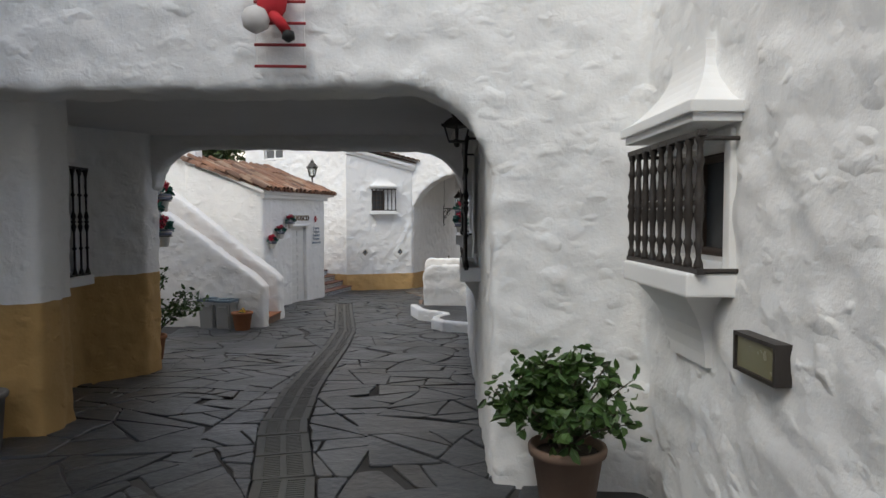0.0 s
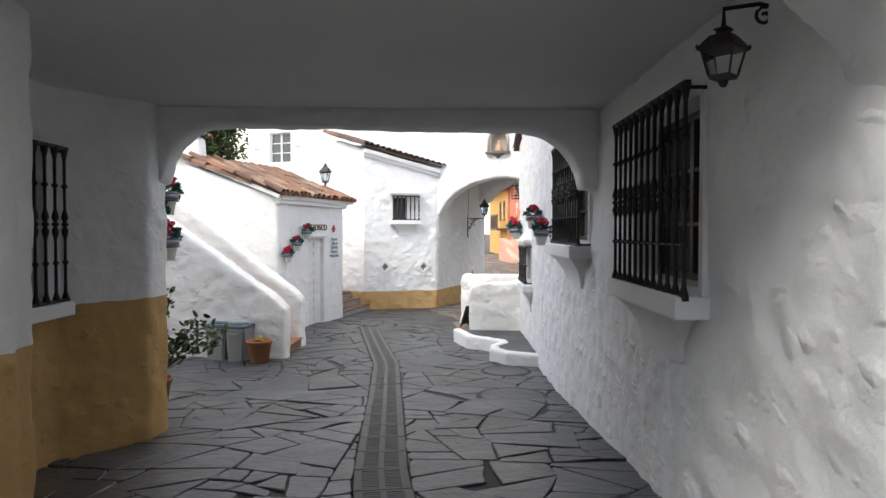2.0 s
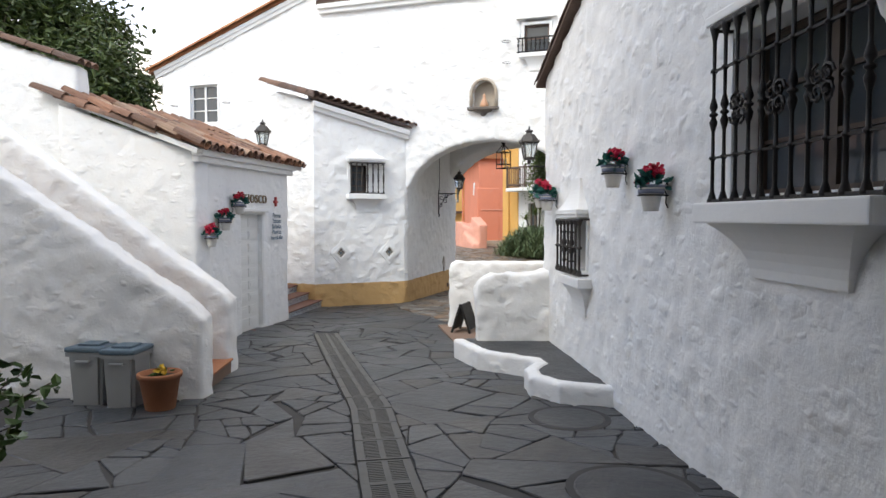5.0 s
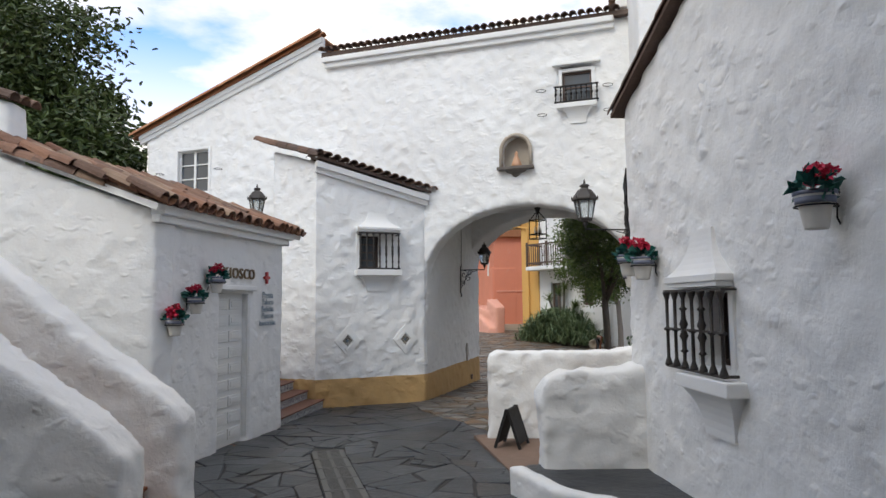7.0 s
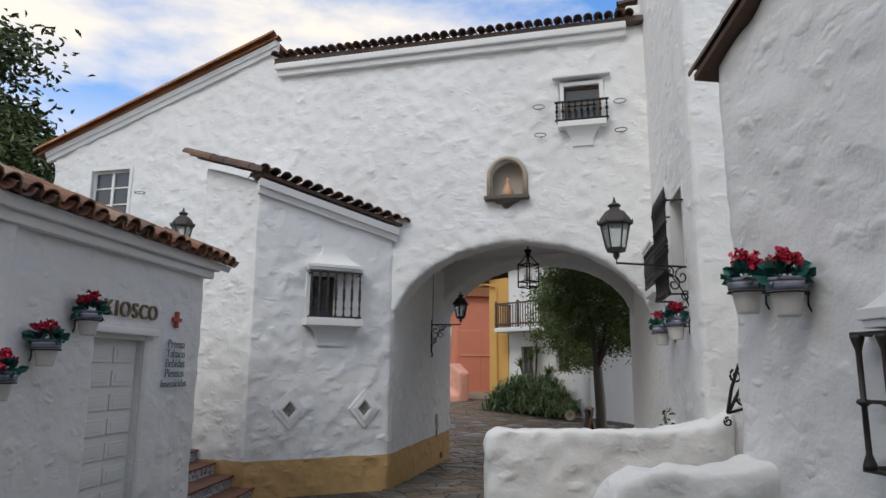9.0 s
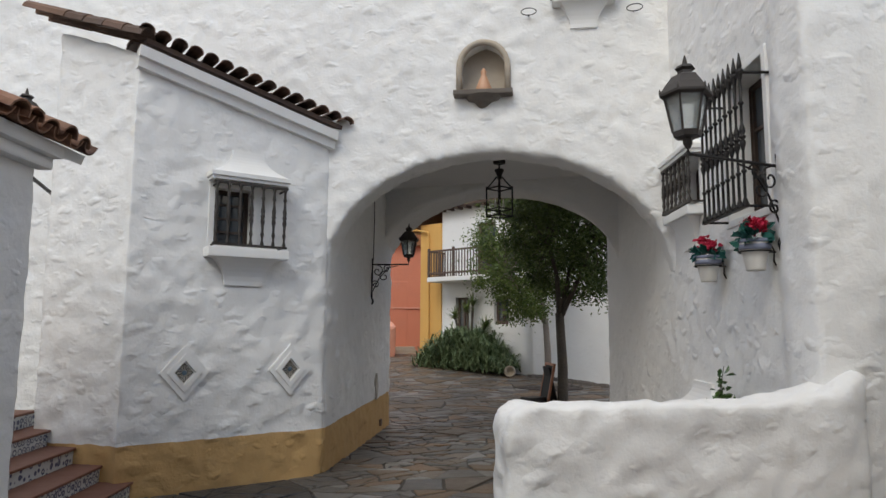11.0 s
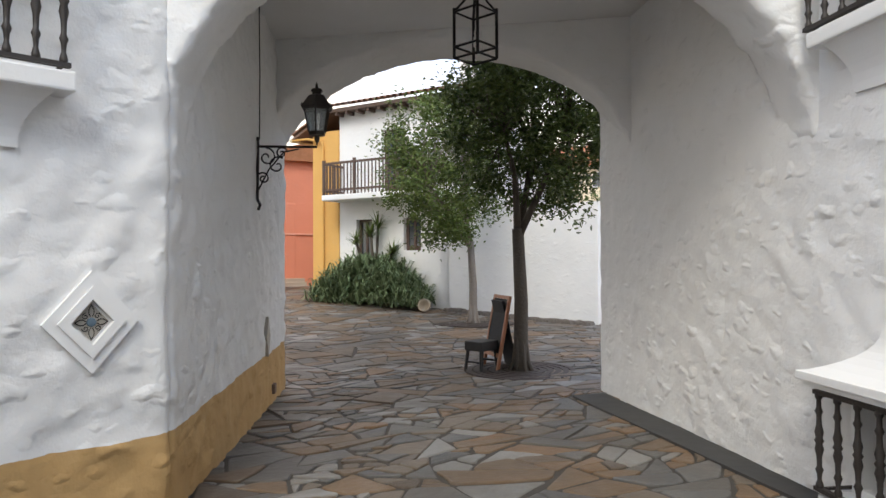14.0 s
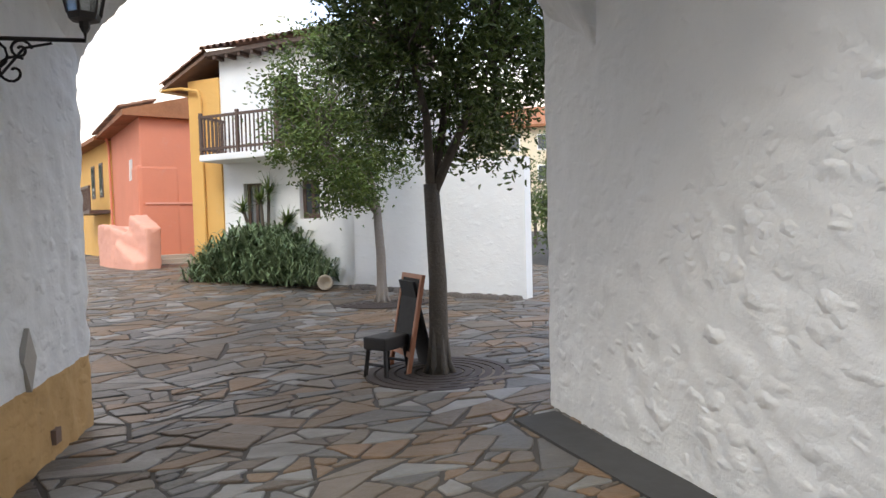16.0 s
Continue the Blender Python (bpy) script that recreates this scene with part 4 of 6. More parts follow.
for a, b, lo in ((-0.12, 4.0, 0.0),):
    vs = [bm.verts.new(p) for x, z in (GA, GB_) for p in ((x, a, z), (x, b, z), (x, b, z - 0.05), (x, a, z - 0.05))]
    for j in range(4):
        bm.faces.new((vs[j], vs[(j + 1) % 4], vs[4 + (j + 1) % 4], vs[4 + j]))
    bm.faces.new(vs[:4][::-1])
    bm.faces.new(vs[4:])
part("roof_slab", bm, M["tile_orange"], groof)
bm = B()
for a, dz in ((-0.10, -0.055), (-0.06, -0.14)):
    vs = [bm.verts.new(p) for x, z in ((GA[0] + 0.15, GA[1] + 0.06), (GB_[0] + 0.05, GB_[1])) for p in ((x, a, z + dz), (x, 0.03, z + dz), (x, 0.03, z + dz - 0.09), (x, a + 0.02, z + dz - 0.09))]
    for j in range(4):
        bm.faces.new((vs[j], vs[(j + 1) % 4], vs[4 + (j + 1) % 4], vs[4 + j]))
    bm.faces.new(vs[:4][::-1])
    bm.faces.new(vs[4:])
part("moulding", bm, M["moulding"], groof)
# verge of the court wall house
vr = thing("verge_tiles", along(RA, RB), "dark tile verge along the sloping wall top", "roof", kind="structure")
for i in range(14):
    f = i / 13
    lay(vr, TILE_DARK, Matrix.Translation((-0.25 + 5.2 * f, -0.03, 2.93 + 1.93 * f)) @ pose(0, 0, 0, 0, -20.4, 0) @ pose(0, 0, 0, 2, 0, -90))
bm = B()
vs = [bm.verts.new(p) for x, z in ((-0.22, 2.93), (5.2, 4.94)) for p in ((x, -0.09, z), (x, 3.0, z), (x, 3.0, z - 0.04), (x, -0.09, z - 0.04))]
for j in range(4):
    bm.faces.new((vs[j], vs[(j + 1) % 4], vs[4 + (j + 1) % 4], vs[4 + j]))
bm.faces.new(vs[:4][::-1])
bm.faces.new(vs[4:])
part("roof_slab", bm, M["tile_dark"], vr)
# tower eaves over the bridge
te = thing("tower_eaves", along(TB, TA), "tile eaves high on the tower", "roof", kind="structure")
for i in range(16):
    lay(te, TILE_DARK, pose(0.3 + 0.19 * i, -0.3, 6.62, 12, 0, rnd.uniform(-2, 2)))
part("moulding", box(B(), 0.2, 3.3, -0.2, 0.02, 6.38, 6.55, 0.03), M["moulding"], te)


# ---- steps ----
M["tile_blue"] = None
k = Nodes("blue_white_glazed_tile")
p = k.obj()
v = k.n("ShaderNodeTexVoronoi", {"Vector": p, "Scale": 15.0, "Randomness": 0.45}, feature="F1").outputs["Distance"]
M["tile_blue"] = k.done(k.ramp(v, [(0.0, (0.20, 0.05, 0.03)), (0.10, (0.02, 0.03, 0.10)), (0.18, (0.55, 0.58, 0.58)), (0.30, (0.55, 0.58, 0.58)), (0.36, (0.02, 0.03, 0.09)), (0.46, (0.03, 0.04, 0.12)), (0.52, (0.5, 0.54, 0.55))]), 0.3)
M["terracotta_worn"] = plain_mat("worn_red_brown_terracotta", (0.17, 0.075, 0.05), 0.7, grain=12, vary=0.5)
SA, SB = (-3.28, 18.02), (-2.74, 20.10)
LS = math.hypot(SB[0] - SA[0], SB[1] - SA[1])
steps = thing("tiled_steps", along(SA, SB, -0.69, 0), "terracotta steps with blue patterned tile risers", "steps", kind="structure")
for i in range(6):
    z = 0.15 * i
    part("riser", box(B(), -0.3, LS + 0.3, 0.29 * i + 0.004, 0.29 * i + 0.1, -0.25 if i == 0 else z - 0.02, z + 0.125), M["tile_blue"], steps)
    part("tread", box(B(), -0.3, LS + 0.3, 0.29 * i - 0.02, 0.29 * i + 0.36, z + 0.127, z + 0.152, 0.006), M["terracotta_worn"], steps)
part("core", box(B(), -0.3, LS + 0.3, 1.9, 4.0, -0.3, 0.86), M["terracotta_old"], steps)
mst = along((-3.40, 12.45), (-3.34, 13.42), -0.57, 0)
court_stair = thing("court_stair", mst, "terracotta court stair between white parapets", "steps", kind="structure")
for i in range(12):
    z = 0.165 * i
    part("riser", box(B(), 0.0, 1.0, 0.27 * i + 0.004, 0.27 * i + 0.1, z - 0.1, z + 0.14), M["terracotta_old"], court_stair)
    part("tread", box(B(), 0.0, 1.0, 0.27 * i - 0.02, 0.27 * i + 0.36, z + 0.142, z + 0.168, 0.006), M["terracotta"], court_stair)


# ---- leaves and flowers ----
def leaf_ob(name, pts, length, width, mat, parent, seed=1, droop=0.3, label="", fold=0.25):
    """Many small folded leaves, each folded along its midrib, round the given points."""
    r = np.random.RandomState(seed)
    pts = np.array(pts, float)
    n = len(pts)
    d = r.normal(size=(n, 3))
    d[:, 2] = d[:, 2] * 0.6 - droop
    d /= np.linalg.norm(d, axis=1)[:, None]
    s = np.cross(d, r.normal(size=(n, 3)))
    s /= np.linalg.norm(s, axis=1)[:, None] + 1e-9
    up = np.cross(s, d)
    L = length * r.uniform(0.6, 1.25, (n, 1))
    W = width * r.uniform(0.7, 1.2, (n, 1))
    a, c = pts, pts + d * L - up * L * 0.12
    side = []
    for sg in (1, -1):
        for f, q in ((0.30, 0.46), (0.68, 0.40)):
            side.append(pts + d * L * f + sg * s * W * q + up * W * fold)
    v = np.stack([a, side[0], side[1], c, side[3], side[2]], 1).reshape(-1, 3)
    i = np.arange(n) * 6
    faces = np.concatenate([np.stack([i, i + 1, i + 2, i + 3], 1), np.stack([i, i + 3, i + 4, i + 5], 1)])
    me = bpy.data.meshes.new(name)
    me.from_pydata(v.tolist(), [], faces.tolist())
    me.materials.append(mat)
    ob = new(name, me)
    ob.parent = parent
    if label:
        ob["label"] = label
    return ob


def ball_points(n, c, r, rs, shell=0.5):
    v = rs.normal(size=(n, 3))
    v /= np.linalg.norm(v, axis=1)[:, None]
    return np.array(c) + v * np.array(r) * (shell + (1 - shell) * rs.uniform(size=(n, 1)))


# ---- wall pots with geraniums ----
M["pot_white"] = plain_mat("white_glazed_pot", (0.62, 0.60, 0.56), 0.5, grain=18, vary=0.3)
M["pot_band"] = plain_mat("blue_grey_painted_band", (0.18, 0.20, 0.28), 0.5, grain=70, vary=0.8)
POTS = [0]


def wall_pot(m, label, s=1.0):
    """A glazed pot with red geraniums in an iron ring; the frame has the wall at y = 0."""
    POTS[0] += 1
    rs = np.random.RandomState(POTS[0])
    t = thing("wall_flower_pot", m @ Matrix.Scale(s, 4), label, "flower pot", "flower pots on the walls")
    at = (0, -0.15, 0)
    part("pot", lathe(B(), [(0.062, 0), (0.066, 0.012), (0.086, 0.12), (0.09, 0.135), (0.105, 0.14), (0.112, 0.20), (0.10, 0.205), (0.095, 0.18)], 18, at), M["pot_white"], t, smooth=True)
    part("rim", lathe(B(), [(0.106, 0.197), (0.119, 0.2), (0.119, 0.222), (0.1, 0.222)], 18, at), M["pot_band"], t, "blue-grey painted rim", True)
    part("painted_band", lathe(B(), [(0.1065, 0.146), (0.1125, 0.185), (0.1115, 0.185), (0.1055, 0.146)], 18, at), M["pot_band"], t, "blue painted pattern band", True)
    leaf_ob("leaves", np.concatenate([ball_points(60, (0, -0.15, 0.24), (0.11, 0.11, 0.06), rs, 0.3)]), 0.085, 0.075, M["leaf_teal"], t, POTS[0], -0.1)
    heads = [(0.0, -0.17, 0.35), (0.075, -0.15, 0.31), (-0.07, -0.14, 0.32), (0.03, -0.11, 0.335), (-0.10, -0.19, 0.27)]
    for h in heads[:3 + POTS[0] % 3]:
        h = np.array(h) + rs.uniform(-0.02, 0.02, 3)
        leaf_ob("bloom", ball_points(45, h, (0.055, 0.055, 0.042), rs, 0.45), 0.04, 0.038, M["petal"], t, POTS[0] + 7, 0.0, "red geranium bloom")
    bm = tube(B(), [(0.112 * math.cos(a), -0.15 + 0.112 * math.sin(a), 0.135) for a in np.linspace(0, 2 * math.pi, 16)], 0.006, 5)
    tube(bm, [(0, -0.04, 0.135), (0, 0.03, 0.135)], 0.007, 5)
    tube(bm, [(0, y, z) for _, y, z in [(0, 0.0, 0.03), (0, -0.02, 0.07), (0, -0.015, 0.14), (0, -0.04, 0.2), (0, -0.01, 0.24), (0, 0.012, 0.2)]], 0.006, 5)
    part("bracket", bm, M["iron"], t)
    return t


for y, z in ((11.17, 1.46), (10.36, 1.25), (13.44, 1.29), (13.77, 1.33)):
    wall_pot(along(RA, RB, z, ry(y)), "white glazed wall pot of red geraniums on the court wall", 0.86)
for s_, z in ((0.20, 0.80), (0.58, 1.02), (1.00, 1.255)):
    wall_pot(along(K1, K2, z, s_), "white glazed pot of red geraniums beside the kiosk door", 0.84)
for y, z in ((8.95, 1.66), (9.35, 1.60), (9.0, 1.36), (9.36, 1.10)):
    wall_pot(along((-4.15, 7.9), (-4.15, 9.5), z, y - 7.9), "white glazed pot of red geraniums on the stair-side wall", 1.12)
for s_, z in ((4.92, 1.31), (5.86, 1.33)):
    wall_pot(along(TB, TA, z, s_), "white glazed pot of red geraniums under the tower window", 1.0)


# ---- lanterns ----
def lantern_parts(t, o, s=1.0, sides=6):
    """Glass body, iron frame, cap and finial; o is the foot of the lantern."""
    ox, oy, oz = o

    def P(r, z, i):
        a = 2 * math.pi * (i + 0.5) / sides
        return (ox + s * r * math.cos(a), oy + s * r * math.sin(a), oz + s * z)

    part("glass", lathe(B(), [(0.082 * s, 0.05 * s), (0.128 * s, 0.27 * s)], sides, (ox, oy, oz), None), M["lantern_glass"], t, "pale clouded glass")
    for i in range(sides):
        part("frame_bar", tube(B(), [P(0.088, 0.04, i - 0.5), P(0.135, 0.28, i - 0.5)], 0.009 * s, 4), M["iron_brown"], t)
    part("base", lathe(B(), [(0.015 * s, -0.06 * s), (0.03 * s, -0.03 * s), (0.03 * s, 0), (0.085 * s, 0.01 * s), (0.092 * s, 0.045 * s), (0.08 * s, 0.05 * s)], sides, (ox, oy, oz)), M["iron_brown"], t)
    part("cap", lathe(B(), [(0.14 * s, 0.262 * s), (0.165 * s, 0.275 * s), (0.165 * s, 0.29 * s), (0.13 * s, 0.345 * s), (0.085 * s, 0.405 * s), (0.05 * s, 0.42 * s), (0.045 * s, 0.44 * s), (0.065 * s, 0.455 * s),
                             (0.05 * s, 0.475 * s), (0.018 * s, 0.485 * s), (0.014 * s, 0.51 * s), (0.004 * s, 0.545 * s)], sides, (ox, oy, oz)), M["iron_brown"], t)
    for i in range(sides):
        x, y, z = P(0.16, 0.286, i - 0.5)
        part("corner_finial", lathe(B(), [(0.008 * s, 0), (0.01 * s, 0.02 * s), (0.003 * s, 0.04 * s)], 4, (x, y, z)), M["iron_brown"], t)


def bracket_lantern(m, arm, label, s=1.0, drop=0.55, flip=False):
    """A lantern standing on a scrolled wall bracket; the wall is at y = 0 and the arm reaches to -y."""
    t = thing("wall_lantern", m, label, "wall lamp", "wrought-iron lanterns")
    bm = tube(B(), [(0, 0.05, 0.0), (0, -arm, 0.0), (0, -arm, 0.06)], 0.012, 6)
    tube(bm, [(0, -0.02, 0.09), (0, -0.015, -drop + 0.05), (0, -0.04, -drop), (0, -0.02, -drop - 0.05)], 0.014, 6)
    for cy, cz, r, a0, tr in ((-0.10, -0.1, 0.09, 1.5, 1.3), (-0.24, -0.06, 0.06, 3.0, -1.4), (-0.07, -0.3, 0.06, 0.3, 1.4), (-0.2, -0.18, 0.09, 2.2, -1.2)):
        tube(bm, [(0, x, z) for x, _, z in scroll(cy, cz, r, 0.012, a0, tr, 16)], 0.008, 5)
    tube(bm, [(0, -0.02, -0.42), (0, -0.12, -0.22), (0, -0.26, -0.05), (0, -0.4, -0.02)], 0.008, 5)
    part("bracket", bm, M["iron"], t, "scrolled wrought-iron bracket")
    lantern_parts(t, (0, -arm, 0.10), s)
    return t


bracket_lantern(along((-0.93, 20.52), (0.70, 24.38), 1.83, 2.42), 0.57, "black wrought-iron lantern on a scrolled bracket in the archway", 0.95)
bracket_lantern(along(TB, TA, 2.06, 5.975) @ pose(0, 0, 0, 0, 0, 26), 0.84, "large wrought-iron lantern on a long scrolled bracket by the tower window", 1.05)
# lantern hung from a scrolled arm just inside the passage
pl = thing("wall_lantern", along(RA, RB, 1.88, ry(4.80)) @ pose(0, 0.06, 0), "black wrought-iron lantern hung inside the passage mouth", "wall lamp", "wrought-iron lanterns")
lantern_parts(pl, (0, -0.245, 0.16), 0.45, 4)
for ob in pl.children:
    if ob.name.startswith("glass"):
        ob.data.materials[0] = M["clear_glass"]
    for v in ob.data.vertices:           # squat lantern with a wide cap
        v.co.x, v.co.y = v.co.x * 1.5, -0.245 + (v.co.y + 0.245) * 1.5
bm = tube(B(), [(0, 0.05, 0.43), (0, -0.1, 0.47), (0, -0.245, 0.45), (0, -0.245, 0.38)], 0.010, 6)
tube(bm, [(0, x, z) for x, _, z in scroll(-0.08, 0.42, 0.045, 0.01, 0.5, 1.3, 12)], 0.008, 5)
tube(bm, [(0, 0.0, 0.3), (0, -0.01, 0.52)], 0.012, 5)
part("bracket", bm, M["iron"], pl)

# lantern on the corner behind the kiosk
kl = thing("street_lantern", pose(-4.07, 20.60, 2.74) @ Matrix.Scale(1.08, 4), "wrought-iron lantern on a short post behind the kiosk roof", "lamp", "wrought-iron lanterns")
part("post", tube(B(), [(0.0, 1.25, -0.25), (0, 0.0, -0.22), (0, 0, 0.0)], 0.02, 6), M["iron"], kl)
lantern_parts(kl, (0, 0, 0.03), 1.0)

# square lantern hanging from the archway ceiling
hl = thing("hanging_lantern", pose(1.36, 20.95, 2.36, 0, 0, 20), "square iron lantern with clear glass hanging in the archway", "ceiling lamp")
bm = B()
for a in (-1, 1):
    for b in (-1, 1):
        tube(bm, [(0.12 * a, 0.12 * b, 0.0), (0.12 * a, 0.12 * b, 0.40)], 0.013, 4)
        tube(bm, [(0.12 * a, 0.12 * b, 0.37), (0.07 * a, 0.07 * b, 0.45), (0.025 * a, 0.025 * b, 0.53)], 0.011, 4)
for z in (0.0, 0.09, 0.37):
    for a in (-1, 1):
        tube(bm, [(-0.12, 0.12 * a, z), (0.12, 0.12 * a, z)], 0.011, 4)
        tube(bm, [(0.12 * a, -0.12, z), (0.12 * a, 0.12, z)], 0.011, 4)
part("frame", bm, M["iron"], hl)
part("crown", lathe(B(), [(0.03, 0.50), (0.035, 0.55), (0.065, 0.62), (0.06, 0.63), (0.012, 0.64), (0.012, 0.72)], 10), M["iron"], hl)
part("ceiling_plate", box(B(), -0.06, 0.06, -0.06, 0.06, 0.70, 0.92, 0.01), M["iron"], hl)
for x in (-0.07, 0.0, 0.07):
    part("candle", lathe(B(), [(0.016, 0.09), (0.016, 0.17), (0.008, 0.175), (0.012, 0.2), (0.003, 0.24)], 8, (x, 0, 0)), M["white_paint"], hl)

# ---- bridge house ornaments ----
niche = thing("wall_niche", along(BA, BB, 3.56, (bs(0.44) + bs(0.92)) / 2), "arched stone-framed wall niche with a small shelf", "niche")
hw = (bs(0.92) - bs(0.44)) / 2
M["stone"] = plain_mat("beige_carved_stone", (0.42, 0.36, 0.29), 0.8, grain=16, vary=0.4)
M["stone_dark"] = plain_mat("weathered_dark_stone", (0.13, 0.11, 0.095), 0.85, grain=16, vary=0.5)
path = [(-hw - 0.01, 0.0)] + [(x, z) for x, z in arc(0, 0.30, hw + 0.01, 0.29, 180, 0, 14)] + [(hw + 0.01, 0.0)]
part("arch_frame", tube(B(), [(x, -0.015, z) for x, z in path], 0.036, 8), M["stone"], niche, "carved beige stone surround", True)
part("back", box(B(), -hw - 0.02, hw + 0.02, 0.2, 0.24, -0.02, 0.62), M["stone"], niche)
bm = box(B(), -hw - 0.07, hw + 0.07, -0.13, 0.2, -0.06, 0.0, 0.012)
lathe(bm, [(0.02, -0.2), (0.06, -0.17), (0.1, -0.12), (0.17, -0.1), (0.21, -0.059)], 14, (0, 0.03, 0))
part("shelf", bm, M["stone_dark"], niche, "dark weathered stone shelf on a carved bracket")
fig = lathe(B(), [(0.05, 0), (0.09, 0.015), (0.095, 0.05), (0.06, 0.14), (0.035, 0.2), (0.03, 0.225), (0.036, 0.25), (0.02, 0.285), (0.006, 0.3)], 12, (0, 0, 0))
bmesh.ops.scale(fig, vec=(1.0, 0.8, 1.0), verts=fig.verts)
M["figure"] = plain_mat("faded_peach_ceramic", (0.55, 0.30, 0.18), 0.5, grain=25, vary=0.6)
fo = tagged(mesh_ob("figurine", fig, M["figure"], smooth=True), "small faded ceramic figurine standing in the niche", "figurine")
fo.matrix_world = along(BA, BB, 3.562, (bs(0.44) + bs(0.92)) / 2) @ pose(0.0, 0.04, 0)
for x, z in ((1.14, 4.88), (2.20, 4.86), (1.15, 4.44), (2.20, 4.42)):
    rg = thing("pot_ring", along(BA, BB, z, bs(x)), "empty black iron pot ring on the bridge wall", "ring", "iron pot rings")
    bm = tube(B(), [(0.085 * math.cos(a), -0.11 + 0.085 * math.sin(a), 0) for a in np.linspace(0, 2 * math.pi, 20)], 0.006, 5)
    tube(bm, [(0, -0.03, 0), (0, 0.06, 0.0)], 0.007, 5)
    part("ring", bm, M["iron"], rg)
# shutter catches of the white casement
for x in (-6.55, -5.15):
    rg = thing("pot_ring", along(BA, BB, 4.0, bs(x)), "empty black iron pot ring beside the casement", "ring", "iron pot rings")
    bm = tube(B(), [(0.085 * math.cos(a), -0.11 + 0.085 * math.sin(a), 0) for a in np.linspace(0, 2 * math.pi, 20)], 0.006, 5)
    tube(bm, [(0, -0.03, 0), (0, 0.06, 0.0)], 0.007, 5)
    part("ring", bm, M["iron"], rg)

# diamond vents on the annex and one in the archway
M["vent_tile"] = plain_mat("grey_beige_glazed_tile", (0.40, 0.37, 0.32), 0.4, grain=40, vary=0.4)


def diamond(m, label, s=1.0):
    t = thing("diamond_vent", m @ Matrix.Scale(s, 4), label, "vent", "diamond vents")
    for r0, r1, y in ((0.235, 0.165, -0.028), (0.165, 0.105, -0.042)):
        bm = B()
        o = [(r0, 0), (0, r0 * 1.15), (-r0, 0), (0, -r0 * 1.15)]
        i_ = [(r1, 0), (0, r1 * 1.15), (-r1, 0), (0, -r1 * 1.15)]
        slab(bm, Matrix.Identity(4), o, [i_], y, 0.05)
        part("moulding", bm, M["moulding"], t)
    bm = slab(B(), Matrix.Identity(4), [(0.104, 0), (0, 0.12), (-0.104, 0), (0, -0.12)], (), -0.006, 0.05)
    part("backing", bm, M["white_paint"], t)
    part("tile", slab(B(), Matrix.Identity(4), [(0.086, 0), (0, 0.10), (-0.086, 0), (0, -0.10)], (), -0.012, 0.0), M["vent_tile"], t, "grey-beige glazed tile")
    part("flower", lathe(B(), [(0.026, 0), (0.022, 0.007), (0.008, 0.010)], 8, m=pose(0, -0.012, 0, 90)), M["lid_blue"], t, "small blue flower boss")
    bm = B()
    for a in range(0, 360, 90):
        ca, sa = math.cos(radians(a)), math.sin(radians(a))
        for w_ in (-1, 1):
            tube(bm, [(q * ca - w_ * b_ * sa, -0.014, (q * sa + w_ * b_ * ca) * 1.15) for q, b_ in ((0.026, 0.004), (0.042, 0.013), (0.058, 0.012), (0.08, 0.0))], 0.0028, 4)
        cb, sb = math.cos(radians(a + 45)), math.sin(radians(a + 45))
        tube(bm, [(x, -0.014, z) for x, _, z in scroll(0.042 * cb, 0.045 * sb, 0.018, 0.004, radians(a), 1.2, 8)], 0.0028, 4)
    part("rosette", bm, M["iron"], t, "black iron rosette")
    return t


for s_, z in ((0.53, 0.45), (1.62, 0.45)):
    diamond(along(AA, AB, z, s_), "white plaster diamond vent with a black iron rosette")
vent = thing("wall_vent", along((-0.93, 20.52), (0.70, 24.38), -0.02, 2.9), "small flat diamond plate on the archway wall", "vent")
part("plate", slab(B(), Matrix.Identity(4), [(0.10, 0), (0, 0.2), (-0.10, 0), (0, -0.2)], (), -0.03, 0.05), M["vent_tile"], vent)
vent = thing("wall_vent", along((-0.93, 20.52), (0.70, 24.38), -0.62, 3.3), "small square drain hole low in the ochre dado", "vent")
part("plate", box(B(), -0.05, 0.05, -0.03, 0.05, -0.05, 0.05), M["terracotta_old"], vent)

# ---- planter, board and paving of the side court ----
pl_out = [(-0.62, 14.02), (-0.44, 13.3), (0.05, 12.78), (0.07, 12.58), (-0.11, 12.30), (-0.13, 12.02), (0.05, 11.70), (0.50, 11.50)]
bm = B()
for (xa, ya), (xb, yb) in zip(pl_out, pl_out[1:]):
    d = Vector((xb - xa, yb - ya)).normalized()
    nx, ny = -d.y * 0.075, d.x * 0.075
    e = d * 0.05
    prism(bm, [(xa + nx - e.x, ya + ny - e.y), (xa - nx - e.x, ya - ny - e.y), (xb - nx + e.x, yb - ny + e.y), (xb + nx + e.x, yb + ny + e.y)], -0.9, -0.335)
stucco("planter_kerb", bm, M["stucco"], "low curved white plastered kerb of the bench planter", 0.03, 0.02, 0.02)
bm = prism(B(), [(-0.5, 14.1), (-0.60, 14.0), (-0.42, 13.32), (0.07, 12.78), (0.09, 12.58), (-0.09, 12.30), (-0.11, 12.02), (0.07, 11.72), (0.55, 11.53), (0.55, 14.1)], -0.8, -0.352)
tagged(mesh_ob("planter_top", bm, M["slate_far"]), "dark slate top of the curved bench planter", "paving", kind="structure")
bm = prism(B(), [(-0.62, 16.66), (-0.5, 14.2), (1.6, 14.0), (1.6, 16.6)], -0.8, -0.585)
tagged(mesh_ob("court_floor", bm, M["terracotta_old"]), "worn terracotta floor behind the low wall", "paving", kind="structure")
